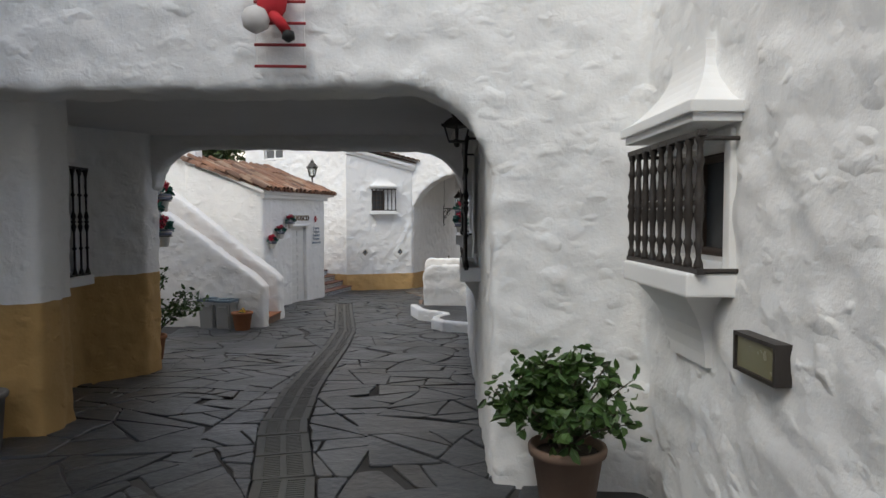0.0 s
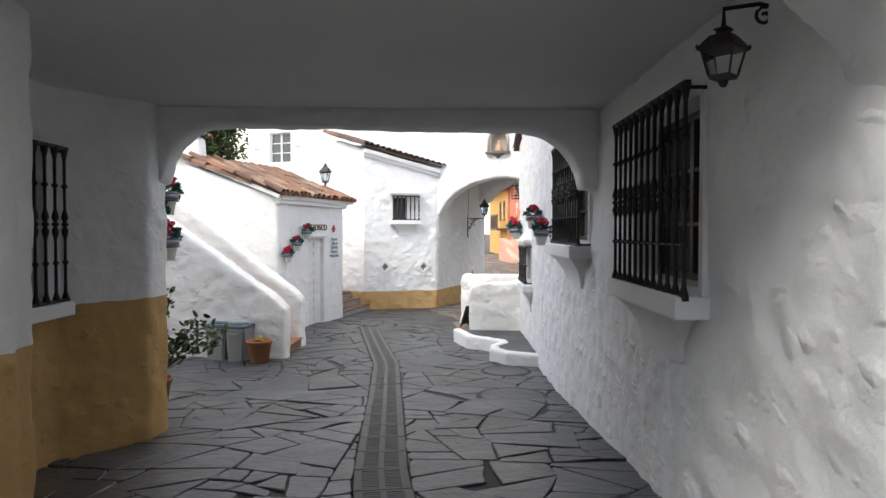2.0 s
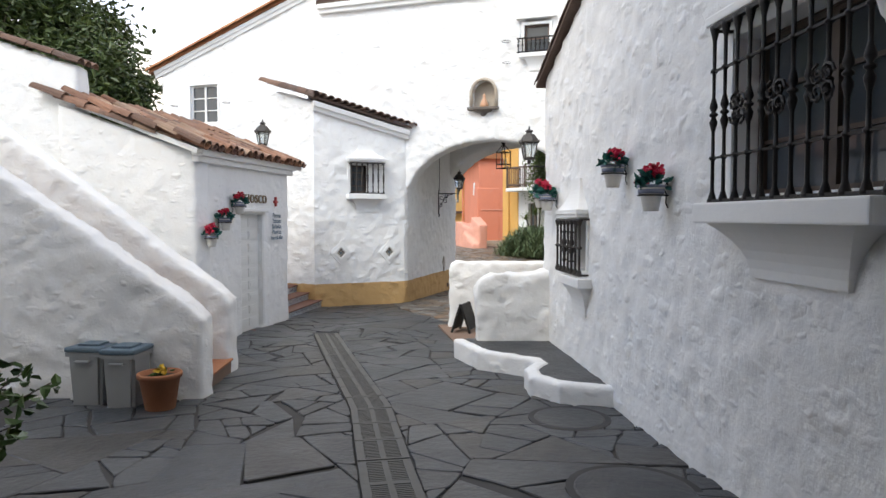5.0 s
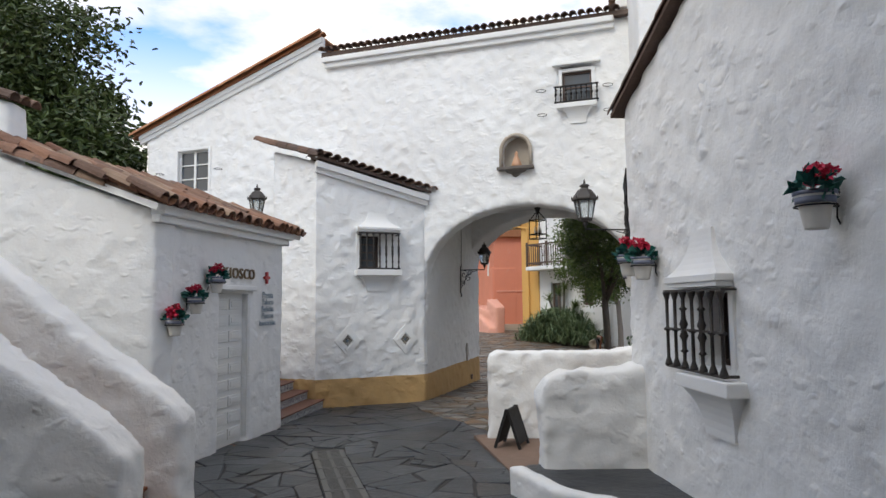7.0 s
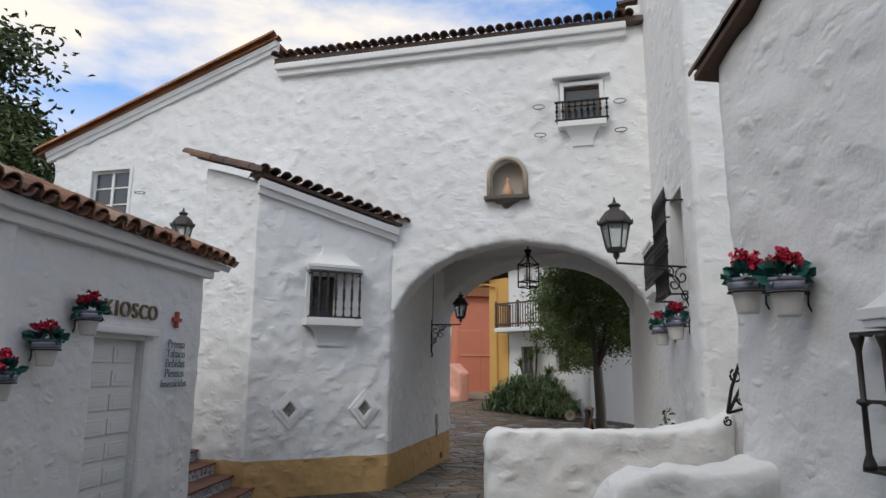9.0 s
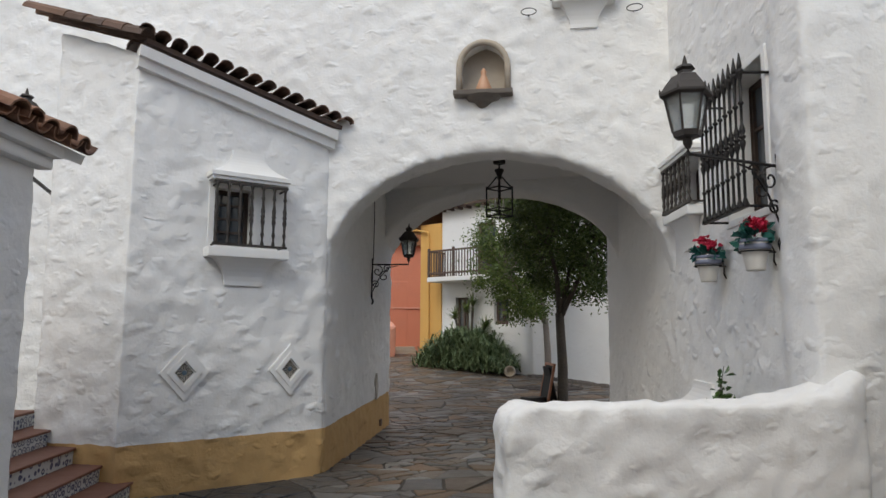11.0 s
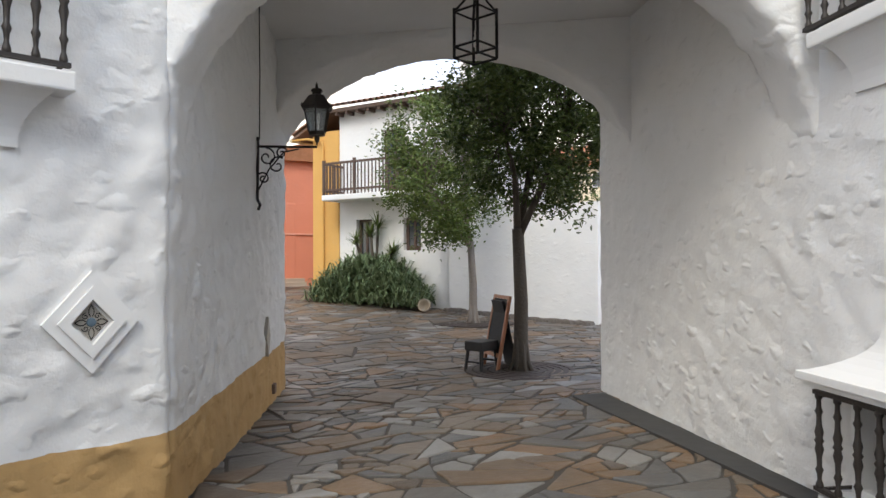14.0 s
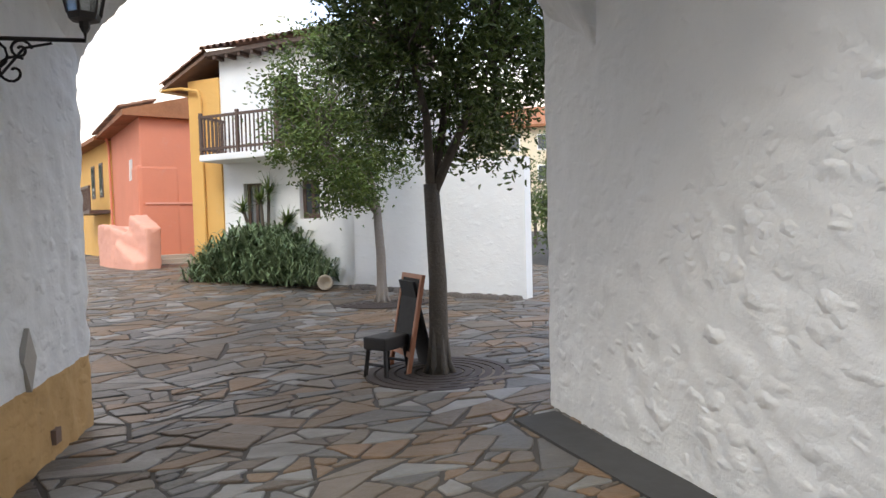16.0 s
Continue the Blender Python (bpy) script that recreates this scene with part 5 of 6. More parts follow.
ab = thing("sandwich_board", pose(-0.27, 15.98, -0.585, 0, 0, 62), "small black folding board leaning by the low wall", "sandwich board")
M["board"] = plain_mat("black_board_paint", (0.010, 0.010, 0.011), 0.7)
for sgn in (-1, 1):
    bm = box(B(), -0.2, 0.2, -0.012, 0.012, 0.05, 0.46, 0.004)
    for x in (-0.2, 0.17):
        box(bm, x, x + 0.03, -0.016, 0.016, 0.0, 0.47)
    ob = part("leaf_board", bm, M["board"], ab)
    ob.matrix_local = pose(0, 0.15 * sgn, 0, 18 * sgn, 0, 0)

# iron handrail by the tower
hr = thing("iron_handrail", pose(1.37, 15.60, 0.68, 0, 0, -2), "black scrolled wrought-iron handrail rising beside the tower", "handrail")
bm = tube(B(), [(0.0, 0, 0.0), (0.05, 0, 0.20), (0.13, 0, 0.40), (0.20, 0, 0.47), (0.42, 0, 0.53), (0.75, 0, 0.62), (1.1, 0, 0.72)], 0.015, 6)
tube(bm, [(0.02, 0, 0.02), (0.14, 0, 0.22), (0.30, 0, 0.38), (0.50, 0, 0.50)], 0.015, 6)
tube(bm, [(0, 0, 0), (0.3, 0, 0.07), (0.62, 0, 0.11), (1.1, 0, 0.14)], 0.013, 6)
for cx, cz, r, a0, tr in ((0.10, 0.30, 0.06, 2.0, 1.4), (0.24, 0.41, 0.07, 3.6, -1.5), (0.38, 0.37, 0.07, 2.6, 1.4), (0.14, 0.11, 0.05, 3.0, 1.4), (0.27, 0.15, 0.05, 0.0, 1.4), (0.36, 0.12, 0.04, 1.0, -1.4),
                          (0.52, 0.20, 0.06, 2.5, 1.4), (0.60, 0.24, 0.07, 4.0, -1.4), (0.48, 0.64, 0.05, 1.0, 1.4), (0.56, 0.56, 0.05, 4.0, -1.4), (0.8, 0.4, 0.09, 1.0, 1.4)):
    tube(bm, scroll(cx, cz, r, 0.012, a0, tr, 16), 0.011, 5)
tube(bm, scroll(0.0, -0.07, 0.04, 0.012, 1.5, 1.3, 12), 0.009, 5)
part("scrollwork", bm, M["iron"], hr)

# ---- house front: doll, ladder, fitting, pots ----
lad = thing("rung_ladder", along(FA, FB, 2.40, 2.66), "thin ladder of dark red rungs hung on the house front", "ladder")
for i in range(6):
    part("rung", tube(B(), [(-0.155, -0.05, 0.125 * i), (0.155, -0.05, 0.125 * i - 0.01)], 0.009, 6), M["red_paint"], lad)
part("cord", tube(tube(B(), [(-0.145, -0.045, 0), (-0.145, -0.045, 1.2)], 0.003, 4), [(0.145, -0.045, -0.01), (0.145, -0.045, 1.2)], 0.003, 4), M["white_paint"], lad)
M["felt_red"] = plain_mat("red_felt", (0.50, 0.02, 0.03), 0.9, grain=40)
M["felt_white"] = plain_mat("white_fleece", (0.62, 0.60, 0.58), 0.95, grain=40, relief=0.6)
dm = along(FA, FB, 2.60, 2.63)
bm = B()
lathe(bm, [(0.02, 0), (0.07, 0.03), (0.085, 0.1), (0.075, 0.17), (0.03, 0.22)], 12, (0, 0, 0), pose(-0.02, -0.13, 0.05, -20, 12, 0))
nw = len(bm.faces)
tube(bm, [(0.02, -0.14, 0.07), (0.07, -0.16, 0.02), (0.1, -0.14, -0.03)], 0.032, 8)
tube(bm, [(-0.05, -0.14, 0.2), (-0.1, -0.12, 0.32)], 0.028, 8)
lathe(bm, [(0.02, 0), (0.05, 0.02), (0.055, 0.06), (0.03, 0.1), (0.005, 0.16)], 10, (-0.06, -0.13, 0.27))
n1 = len(bm.faces)
lathe(bm, [(0.02, -0.06), (0.07, -0.03), (0.08, 0.02), (0.06, 0.07), (0.02, 0.09)], 12, (-0.07, -0.17, 0.02))
n2 = len(bm.faces)
lathe(bm, [(0.01, -0.03), (0.04, -0.01), (0.035, 0.03), (0.01, 0.04)], 8, (0.11, -0.14, -0.06))
bm.faces.ensure_lookup_table()
for i, f in enumerate(bm.faces):
    f.material_index = 0 if i < n1 else 1 if i < n2 else 2
doll = tagged(mesh_ob("climbing_doll", bm, [M["felt_red"], M["felt_white"], M["board"]], smooth=True), "stuffed red and white cloth doll hung on the small ladder", "doll")
doll.matrix_world = dm

lamp = thing("flood_light", along(E1, E2, 0.985, 1.55), "flat dark-framed wall floodlight with a dull yellow glass", "wall lamp")
part("housing", box(box(box(box(box(B(), -0.155, 0.155, -0.02, 0.04, -0.075, 0.075), -0.155, -0.14, -0.06, -0.019, -0.075, 0.075), 0.14, 0.155, -0.06, -0.019, -0.075, 0.075), -0.139, 0.139, -0.06, -0.019, 0.06, 0.075), -0.139, 0.139, -0.06, -0.019, -0.075, -0.06), M["iron_brown"], lamp)
M["dull_glass"] = plain_mat("dull_yellow_glass", (0.20, 0.19, 0.12), 0.25)
part("glass", box(B(), -0.138, 0.138, -0.05, -0.044, -0.059, 0.059), M["dull_glass"], lamp, "dull yellow-green glass")


def pot_body(t, h, r0, r1, mat, rim=0.03, name="pot"):
    part(name, lathe(B(), [(r0 * 0.96, 0), (r0, 0.01), (r1 * 0.94, h - rim * 1.6), (r1 * 1.04, h - rim * 1.5), (r1 * 1.06, h - rim * 0.3), (r1 * 1.03, h), (r1 * 0.93, h), (r1 * 0.88, h - 0.05)], 24), mat, t, smooth=True)
    part("soil", lathe(B(), [(r1 * 0.89, h - 0.07), (r1 * 0.88, h - 0.045), (0.01, h - 0.03)], 16), M["soil"], t)


def shrub(t, base_z, h, r, n_stems, leaves, L, W, mat, seed, bare=0.25):
    """Woody stems with leaves set along them."""
    rs = np.random.RandomState(seed)
    bm, pts = B(), []
    for i in range(n_stems):
        a = rs.uniform(0, 2 * math.pi)
        out = r * rs.uniform(0.25, 1.0)
        top_z = h * (1.0 - 0.55 * (out / r) ** 2) * rs.uniform(0.8, 1.05)
        p0, p3 = np.array((0.02 * math.cos(a), 0.02 * math.sin(a), base_z)), np.array((out * math.cos(a), out * math.sin(a), base_z + top_z))
        p1 = np.array((0.25 * out * math.cos(a), 0.25 * out * math.sin(a), base_z + 0.55 * top_z))
        cur = [(1 - f) ** 2 * p0 + 2 * f * (1 - f) * p1 + f * f * p3 for f in np.linspace(0, 1, 7)]
        tube(bm, cur, [0.009 - 0.001 * q for q in range(7)], 5)
        per = leaves // n_stems
        for f in bare + (1 - bare) * rs.uniform(0, 1, per) ** 0.7:
            q = (1 - f) ** 2 * p0 + 2 * f * (1 - f) * p1 + f * f * p3
            pts.append(q + rs.normal(size=3) * 0.035)
    part("stem", bm, M["bark"], t)
    leaf_ob("foliage", pts, L, W, mat, t, seed, 0.05)


t = thing("potted_shrub", pose(0.65, 3.40, ground_z(3.4)), "glossy green shrub in a weathered terracotta pot by the house front", "potted plant")
pot_body(t, 0.40, 0.13, 0.195, M["terracotta_old"])
shrub(t, 0.36, 0.56, 0.44, 30, 1000, 0.078, 0.043, M["leaf_plant"], 3, 0.35)
t = thing("potted_shrub", pose(-3.90, 8.78, ground_z(8.8)), "loose leafy shrub in a dark terracotta pot by the pier", "potted plant")
pot_body(t, 0.34, 0.12, 0.17, M["terracotta"])
shrub(t, 0.3, 0.95, 0.80, 20, 760, 0.085, 0.045, M["leaf_plant"], 5, 0.4)
t = thing("flower_pot", pose(-3.66, 11.92, ground_z(11.9)), "terracotta pot with a few yellow pansies beside the bins", "flower pot")
pot_body(t, 0.34, 0.13, 0.185, M["terracotta"])
rs = np.random.RandomState(4)
leaf_ob("foliage", ball_points(50, (0, 0, 0.33), (0.1, 0.1, 0.06), rs, 0.2), 0.06, 0.035, M["leaf_plant"], t, 8)
leaf_ob("blooms", ball_points(14, (0.03, -0.04, 0.38), (0.06, 0.05, 0.03), rs, 0.2), 0.045, 0.045, M["petal_yellow"], t, 9, 0, "yellow pansy blooms")
t = thing("planter_bucket", pose(-3.25, 4.5, ground_z(4.5)) @ Matrix.Scale(1.15, 4), "grey round planter bucket beside the window wall", "planter")
pot_body(t, 0.36, 0.135, 0.17, plain_mat("weathered_grey_cement", (0.20, 0.19, 0.18), 0.9, grain=9, vary=0.6, relief=0.4), 0.02)


def bin_(m, label, w=0.34):
    t = thing("waste_bin", m, label, "waste bin", "grey waste bins")
    d, h = 0.34, 0.50
    bm = B()
    rings = []
    for z, q in ((0, 0.84), (0.02, 0.86), (h - 0.04, 0.97), (h - 0.038, 1.03), (h, 1.03)):
        rings.append([bm.verts.new((sx * w / 2 * q, sy * d / 2 * q, z)) for sx, sy in ((-1, -1), (1, -1), (1, 1), (-1, 1))])
    for a, b in zip(rings, rings[1:]):
        for j in range(4):
            bm.faces.new((a[j], a[(j + 1) % 4], b[(j + 1) % 4], b[j]))
    bm.faces.new(rings[0][::-1])
    bm.faces.new(rings[-1])
    bmesh.ops.bevel(bm, geom=[e for e in bm.edges if abs(e.verts[0].co.z - e.verts[1].co.z) > 0.1], offset=0.03, segments=2, affect="EDGES")
    part("body", bm, M["grey_plastic"], t)
    part("lid", box(box(B(), -w / 2 * 1.08, w / 2 * 1.08, -d / 2 * 1.08, d / 2 * 1.08, h + 0.002, h + 0.05, 0.018), -w * 0.3, w * 0.3, -d * 0.3, d * 0.3, h + 0.048, h + 0.07, 0.008), M["lid_blue"], t, "blue-grey plastic lid")
    part("handle", box(B(), -0.07, 0.07, -d / 2 - 0.035, -d / 2 * 0.98, h - 0.09, h - 0.07, 0.006), M["grey_plastic"], t)


bin_(pose(-4.36, 12.28, ground_z(12.2), 0, 0, -12), "grey plastic waste bin with a blue lid by the parapet")
bin_(pose(-4.01, 12.12, ground_z(12.1), 0, 0, -10), "grey plastic waste bin with a blue lid beside the flower pot", 0.31)
# small shrub behind the low wall
t = thing("young_shrub", pose(1.70, 17.5, ground_z(17.5) - 0.02), "young leafy shrub growing behind the low wall", "shrub")
shrub(t, 0.0, 1.35, 0.46, 12, 330, 0.075, 0.045, M["leaf_plant"], 12, 0.55)
# cable down to the archway lantern
cab = thing("lamp_cable", along((-0.93, 20.52), (0.70, 24.38), 0, 2.44), "thin dark cable running up from the archway lantern", "cable")
part("cable", tube(B(), [(0, -0.03, 1.9), (0.004, -0.035, 2.5), (0, -0.03, 3.19)], 0.006, 5), M["iron"], cab)


# ---- plaza: houses ----
H0, HY, H1 = (4.43, 35.83), (4.944, 34.973), (6.87, 31.76)
mh = along(H0, H1)
LH = math.hypot(H1[0] - H0[0], H1[1] - H0[1])
LY = math.hypot(HY[0] - H0[0], HY[1] - H0[1])
house = thing("white_house", mh, "white two-storey house with a brown balcony across the plaza", "house")
bm = slab(B(), Matrix.Identity(4), rect(LY, LH, -1.2, 5.0), [rect(LY + 0.62, LY + 1.18, 0.25, 1.85), rect(LY + 2.28, LY + 2.85, 0.95, 1.85), rect(LY + 1.55, LY + 2.35, 2.62, 4.35)], 0.0, 0.35)
box(bm, LY, LH, 0.34, 7.0, -1.2, 4.92)
box(bm, LH - 0.3, LH, 0.0, 7.0, -1.2, 5.0)
part("wall", bm, M["white_far"], house)
part("ochre_wall", box(B(), 0.0, LY - 0.002, -0.05, 6.0, -1.2, 4.5), M["yellow"], house, "ochre rendered end bay")
for a, b, z0, z1, nm in ((LY + 0.62, LY + 1.18, 0.25, 1.85, "window"), (LY + 2.28, LY + 2.85, 0.95, 1.85, "window"), (LY + 1.55, LY + 2.35, 2.62, 4.35, "balcony_door")):
    bm = box(box(box(box(B(), a, a + 0.08, 0.14, 0.2, z0, z1), b - 0.08, b, 0.14, 0.2, z0, z1), a + 0.08, b - 0.08, 0.14, 0.2, z1 - 0.08, z1), a + 0.08, b - 0.08, 0.14, 0.2, z0, z0 + 0.12)
    box(bm, (a + b) / 2 - 0.04, (a + b) / 2 + 0.04, 0.14, 0.2, z0 + 0.12, z1 - 0.08)
    w_ = part(nm, bm, M["brown_wood"], house)
    part("pane", box(B(), a + 0.08, b - 0.08, 0.165, 0.175, z0 + 0.12, z1 - 0.08), M["glass"], w_)
bx0, bx1 = LY + 0.055, LY + 3.45
part("balcony_deck", box(B(), bx0, bx1, -0.85, 0.05, 2.36, 2.52, 0.03), M["white_far"], house)
for i in range(28):
    f = i / 27
    post = i % 9 == 0
    r_ = 0.035 if post else 0.014
    x = bx0 + 0.05 + (bx1 - bx0 - 0.1) * f
    part("baluster", box(B(), x - r_, x + r_, -0.80 - r_, -0.80 + r_, 2.52, 3.5 if post else 3.36), M["brown_wood"], house)
for i in range(6):
    part("baluster", box(B(), bx0 + 0.04, bx0 + 0.068, -0.70 + 0.12 * i, -0.672 + 0.12 * i, 2.52, 3.36), M["brown_wood"], house)
for z in (2.62, 3.37):
    part("balcony_rail", box(box(B(), bx0, bx1, -0.83, -0.77, z, z + 0.06), bx0 + 0.02, bx0 + 0.08, -0.769, 0.0, z, z + 0.06), M["brown_wood"], house)
mats = []
for c in range(int((LH - LY) / 0.2) + 2):
    for r in range(5):
        mats.append(pose(LY - 0.1 + c * 0.2, -0.45 + 0.38 * r, 5.10 + 0.11 * r, 16, 0, 0))
me = tile_mesh("roof_tile", seg=5)
bm = prism(B(), [(LY - 0.15, -0.35), (LH + 0.3, -0.35), (LH + 0.3, 4), (LY - 0.15, 4)], 4.96, [5.06, 5.06, 6.27, 6.27])
rf = part("roof", bm, M["tile_dark"], house, "barrel tile roof")
joined("tiles", me, mats, M["tile_far"], rf)
for i in range(10):
    part("rafter", box(B(), LY + 0.1 + i * (LH - LY - 0.3) / 9, LY + 0.18 + i * (LH - LY - 0.3) / 9, -0.32, 0.0, 4.87, 4.959), M["brown_wood"], house)
chim = part("chimney", box(box(B(), LH - 0.8, LH - 0.2, 2.0, 2.5, 5.2, 6.8), LH - 0.88, LH - 0.12, 1.92, 2.58, 6.81, 6.92), M["white_far"], house)
part("downpipe", tube(B(), [(-0.6, -0.3, 4.3), (-0.1, -0.16, 4.32), (0.42, -0.14, 4.2), (0.45, -0.12, 4.0), (0.45, -0.10, -0.6)], 0.04, 8), M["yellow"], house)
# the end bay's own roof, falling away to its eaves
bay = B()
vs = [bay.verts.new(q) for x, z in ((-0.62, 4.36), (LY - 0.16, 5.02)) for q in ((x, -0.32, z), (x, 5.0, z + 0.2), (x, 5.0, z + 0.12), (x, -0.32, z - 0.08))]
for j in range(4):
    bay.faces.new((vs[j], vs[(j + 1) % 4], vs[4 + (j + 1) % 4], vs[4 + j]))
bay.faces.new(vs[:4][::-1])
bay.faces.new(vs[4:])
brf = part("bay_roof", bay, M["tile_dark"], house, "sloping tiled roof of the ochre bay")
joined("tiles", me, [pose(-0.62 + 0.36 * i, -0.30 + 0.2 * r, 4.42 + 0.166 * i, 0, -24.5, 0) @ pose(0, 0, 0, 0, 0, -90) for i in range(4) for r in range(8)], M["tile_far"], brf)
part("gutter", tube(B(), [(-0.64, -0.34, 4.30), (-0.64, 4.5, 4.46)], 0.055, 8), M["cream"], house)

gw = slab(B(), along(H1, (9.15, 26.9)), rect(0.0, 4.18, -1.3, 2.02), (), 0.0, 0.3)
tagged(mesh_ob("wall_11", gw, M["white_far"]), "plain white garden wall beside the plaza", "wall", kind="structure")
# dark bed along the garden wall
bm = B()
rs = np.random.RandomState(2)
for i in range(260):
    f = rs.uniform()
    c = along(H1, (9.15, 26.9)) @ Vector((4.16 * f, -rs.uniform(0.06, 0.34), 0))
    rr = rs.uniform(0.05, 0.09)
    lathe(bm, [(rr * 0.7, -0.06), (rr, 0.02), (rr * 0.6, 0.03 + rr * 0.7)], 6, (c.x, c.y, ground_z(c.y)))
tagged(mesh_ob("edging_stones", bm, M["stone_dark"]), "row of dark edging stones along the garden wall", "stones", kind="stuff")

pink = thing("salmon_house", along((4.19, 47.0), (4.19, 41.3)), "salmon rendered house with stone steps up to its wall", "house")
Lp = 5.7
part("wall", box(B(), 0, Lp, 0.0, 5.0, -1.2, 4.45, 0.05), M["pink"], pink)
part("buttress", box(B(), Lp - 1.1, Lp + 0.02, -0.10, 1.2, -1.2, 2.9, 0.12), M["pink"], pink)
rf = part("roof", prism(B(), [(-0.3, -0.5), (Lp + 0.25, -0.5), (Lp + 0.25, 4), (-0.3, 4)], 4.42, [4.5, 4.6, 5.8, 5.8]), M["tile_orange"], pink, "orange barrel tile roof")
joined("tiles", me, [pose(-0.3 + 0.2 * i, -0.6 + 0.36 * r, 4.54 + 0.1 * i / 30 + 0.1 * r, 14, 0, 0) for i in range(32) for r in range(3)], M["tile_far"], rf)
for i in range(4):
    part("step", box(B(), Lp + 0.25 * (3 - i), Lp + 0.25 * (3 - i) + 0.3, 0.0, 1.4, -0.9, -0.42 + 0.13 * i, 0.01), M["stone"], pink, "pale worn stone step")
bm = B()
for x in (Lp - 1.9, Lp - 1.6):
    slab(bm, Matrix.Identity(4), [(x, 2.5), (x + 0.12, 2.5), (x + 0.24, 3.2), (x + 0.12, 3.2)], (), -0.03, 0.02)
part("wall_ornament", bm, M["white_paint"], pink, "two slanted white strokes")
part("string_course", box(B(), Lp + 0.001, Lp + 0.05, 0.1, 4.9, 1.62, 1.68), M["pink_light"], pink)
part("downpipe", tube(B(), [(0.2, -0.2, 4.4), (0.2, -0.12, 4.1), (0.2, -0.1, -0.3)], 0.05, 6), M["pink"], pink)
bm = prism(B(), [(2.95, 42.0), (3.05, 40.3), (3.75, 38.6), (4.15, 38.75), (3.9, 41.0), (3.5, 42.2)], -1.0, [1.0, 0.98, 0.35, 0.35, 1.0, 1.0])
prism(bm, [(3.45, 39.6), (3.72, 38.4), (4.16, 38.5), (4.1, 39.9)], -1.0, [1.28, 0.85, 0.85, 1.28])
prism(bm, [(3.1, 39.9), (3.4, 38.5), (3.8, 38.4), (3.7, 39.9)], -1.0, [0.45, -0.1, -0.1, 0.45])
stucco("garden_parapet", bm, M["pink_light"], "rounded pale salmon parapet before the steps", 0.07, 0.05, 0.1)
far = thing("ochre_house", along((3.65, 56), (4.12, 47.15)), "ochre rendered far house with a brown balcony", "house")
part("wall", box(B(), 0, 8.8, 0, 6, -1.2, 4.35), M["yellow"], far)
part("roof", prism(B(), [(-0.3, -0.5), (8.9, -0.5), (8.9, 4), (-0.3, 4)], 4.35, [4.5, 4.5, 5.7, 5.7]), M["tile_orange"], far)
for x in (5.2, 6.9):
    w_ = part("window", box(B(), x, x + 0.7, -0.03, 0.1, 2.2, 3.6), M["brown_wood"], far)
    part("pane", box(B(), x + 0.08, x + 0.62, -0.04, 0.0, 2.28, 3.52), M["glass"], w_)
bm = box(box(B(), 5.4, 8.7, -0.75, 0.0, 1.5, 1.64), 5.4, 8.7, -0.75, -0.68, 2.5, 2.6)
for i in range(14):
    box(bm, 5.42 + 0.25 * i, 5.49 + 0.25 * i, -0.74, -0.69, 1.64, 2.5)
part("balcony", bm, M["brown_wood"], far, "brown wooden balcony")
fb = thing("cream_building", along((36, 66), (58, 46)), "distant cream apartment building with a tiled roof", "building")
part("wall", box(B(), 0, 30, 0, 8, -2, 9.0), M["cream"], fb)
part("roof", prism(B(), [(-0.8, -0.8), (30.8, -0.8), (30.8, 4), (-0.8, 4)], 9.0, [9.2, 9.2, 11.5, 11.5]), M["tile_orange"], fb)
for i in range(11):
    for z in (1.5, 4.3, 7.0):
        w_ = part("window", box(B(), 1.0 + 2.6 * i, 2.1 + 2.6 * i, -0.06, 0.1, z, z + 1.4), M["white_paint"], fb)
        part("pane", box(B(), 1.1 + 2.6 * i, 2.0 + 2.6 * i, -0.08, -0.05, z + 0.1, z + 1.3), M["glass"], w_)


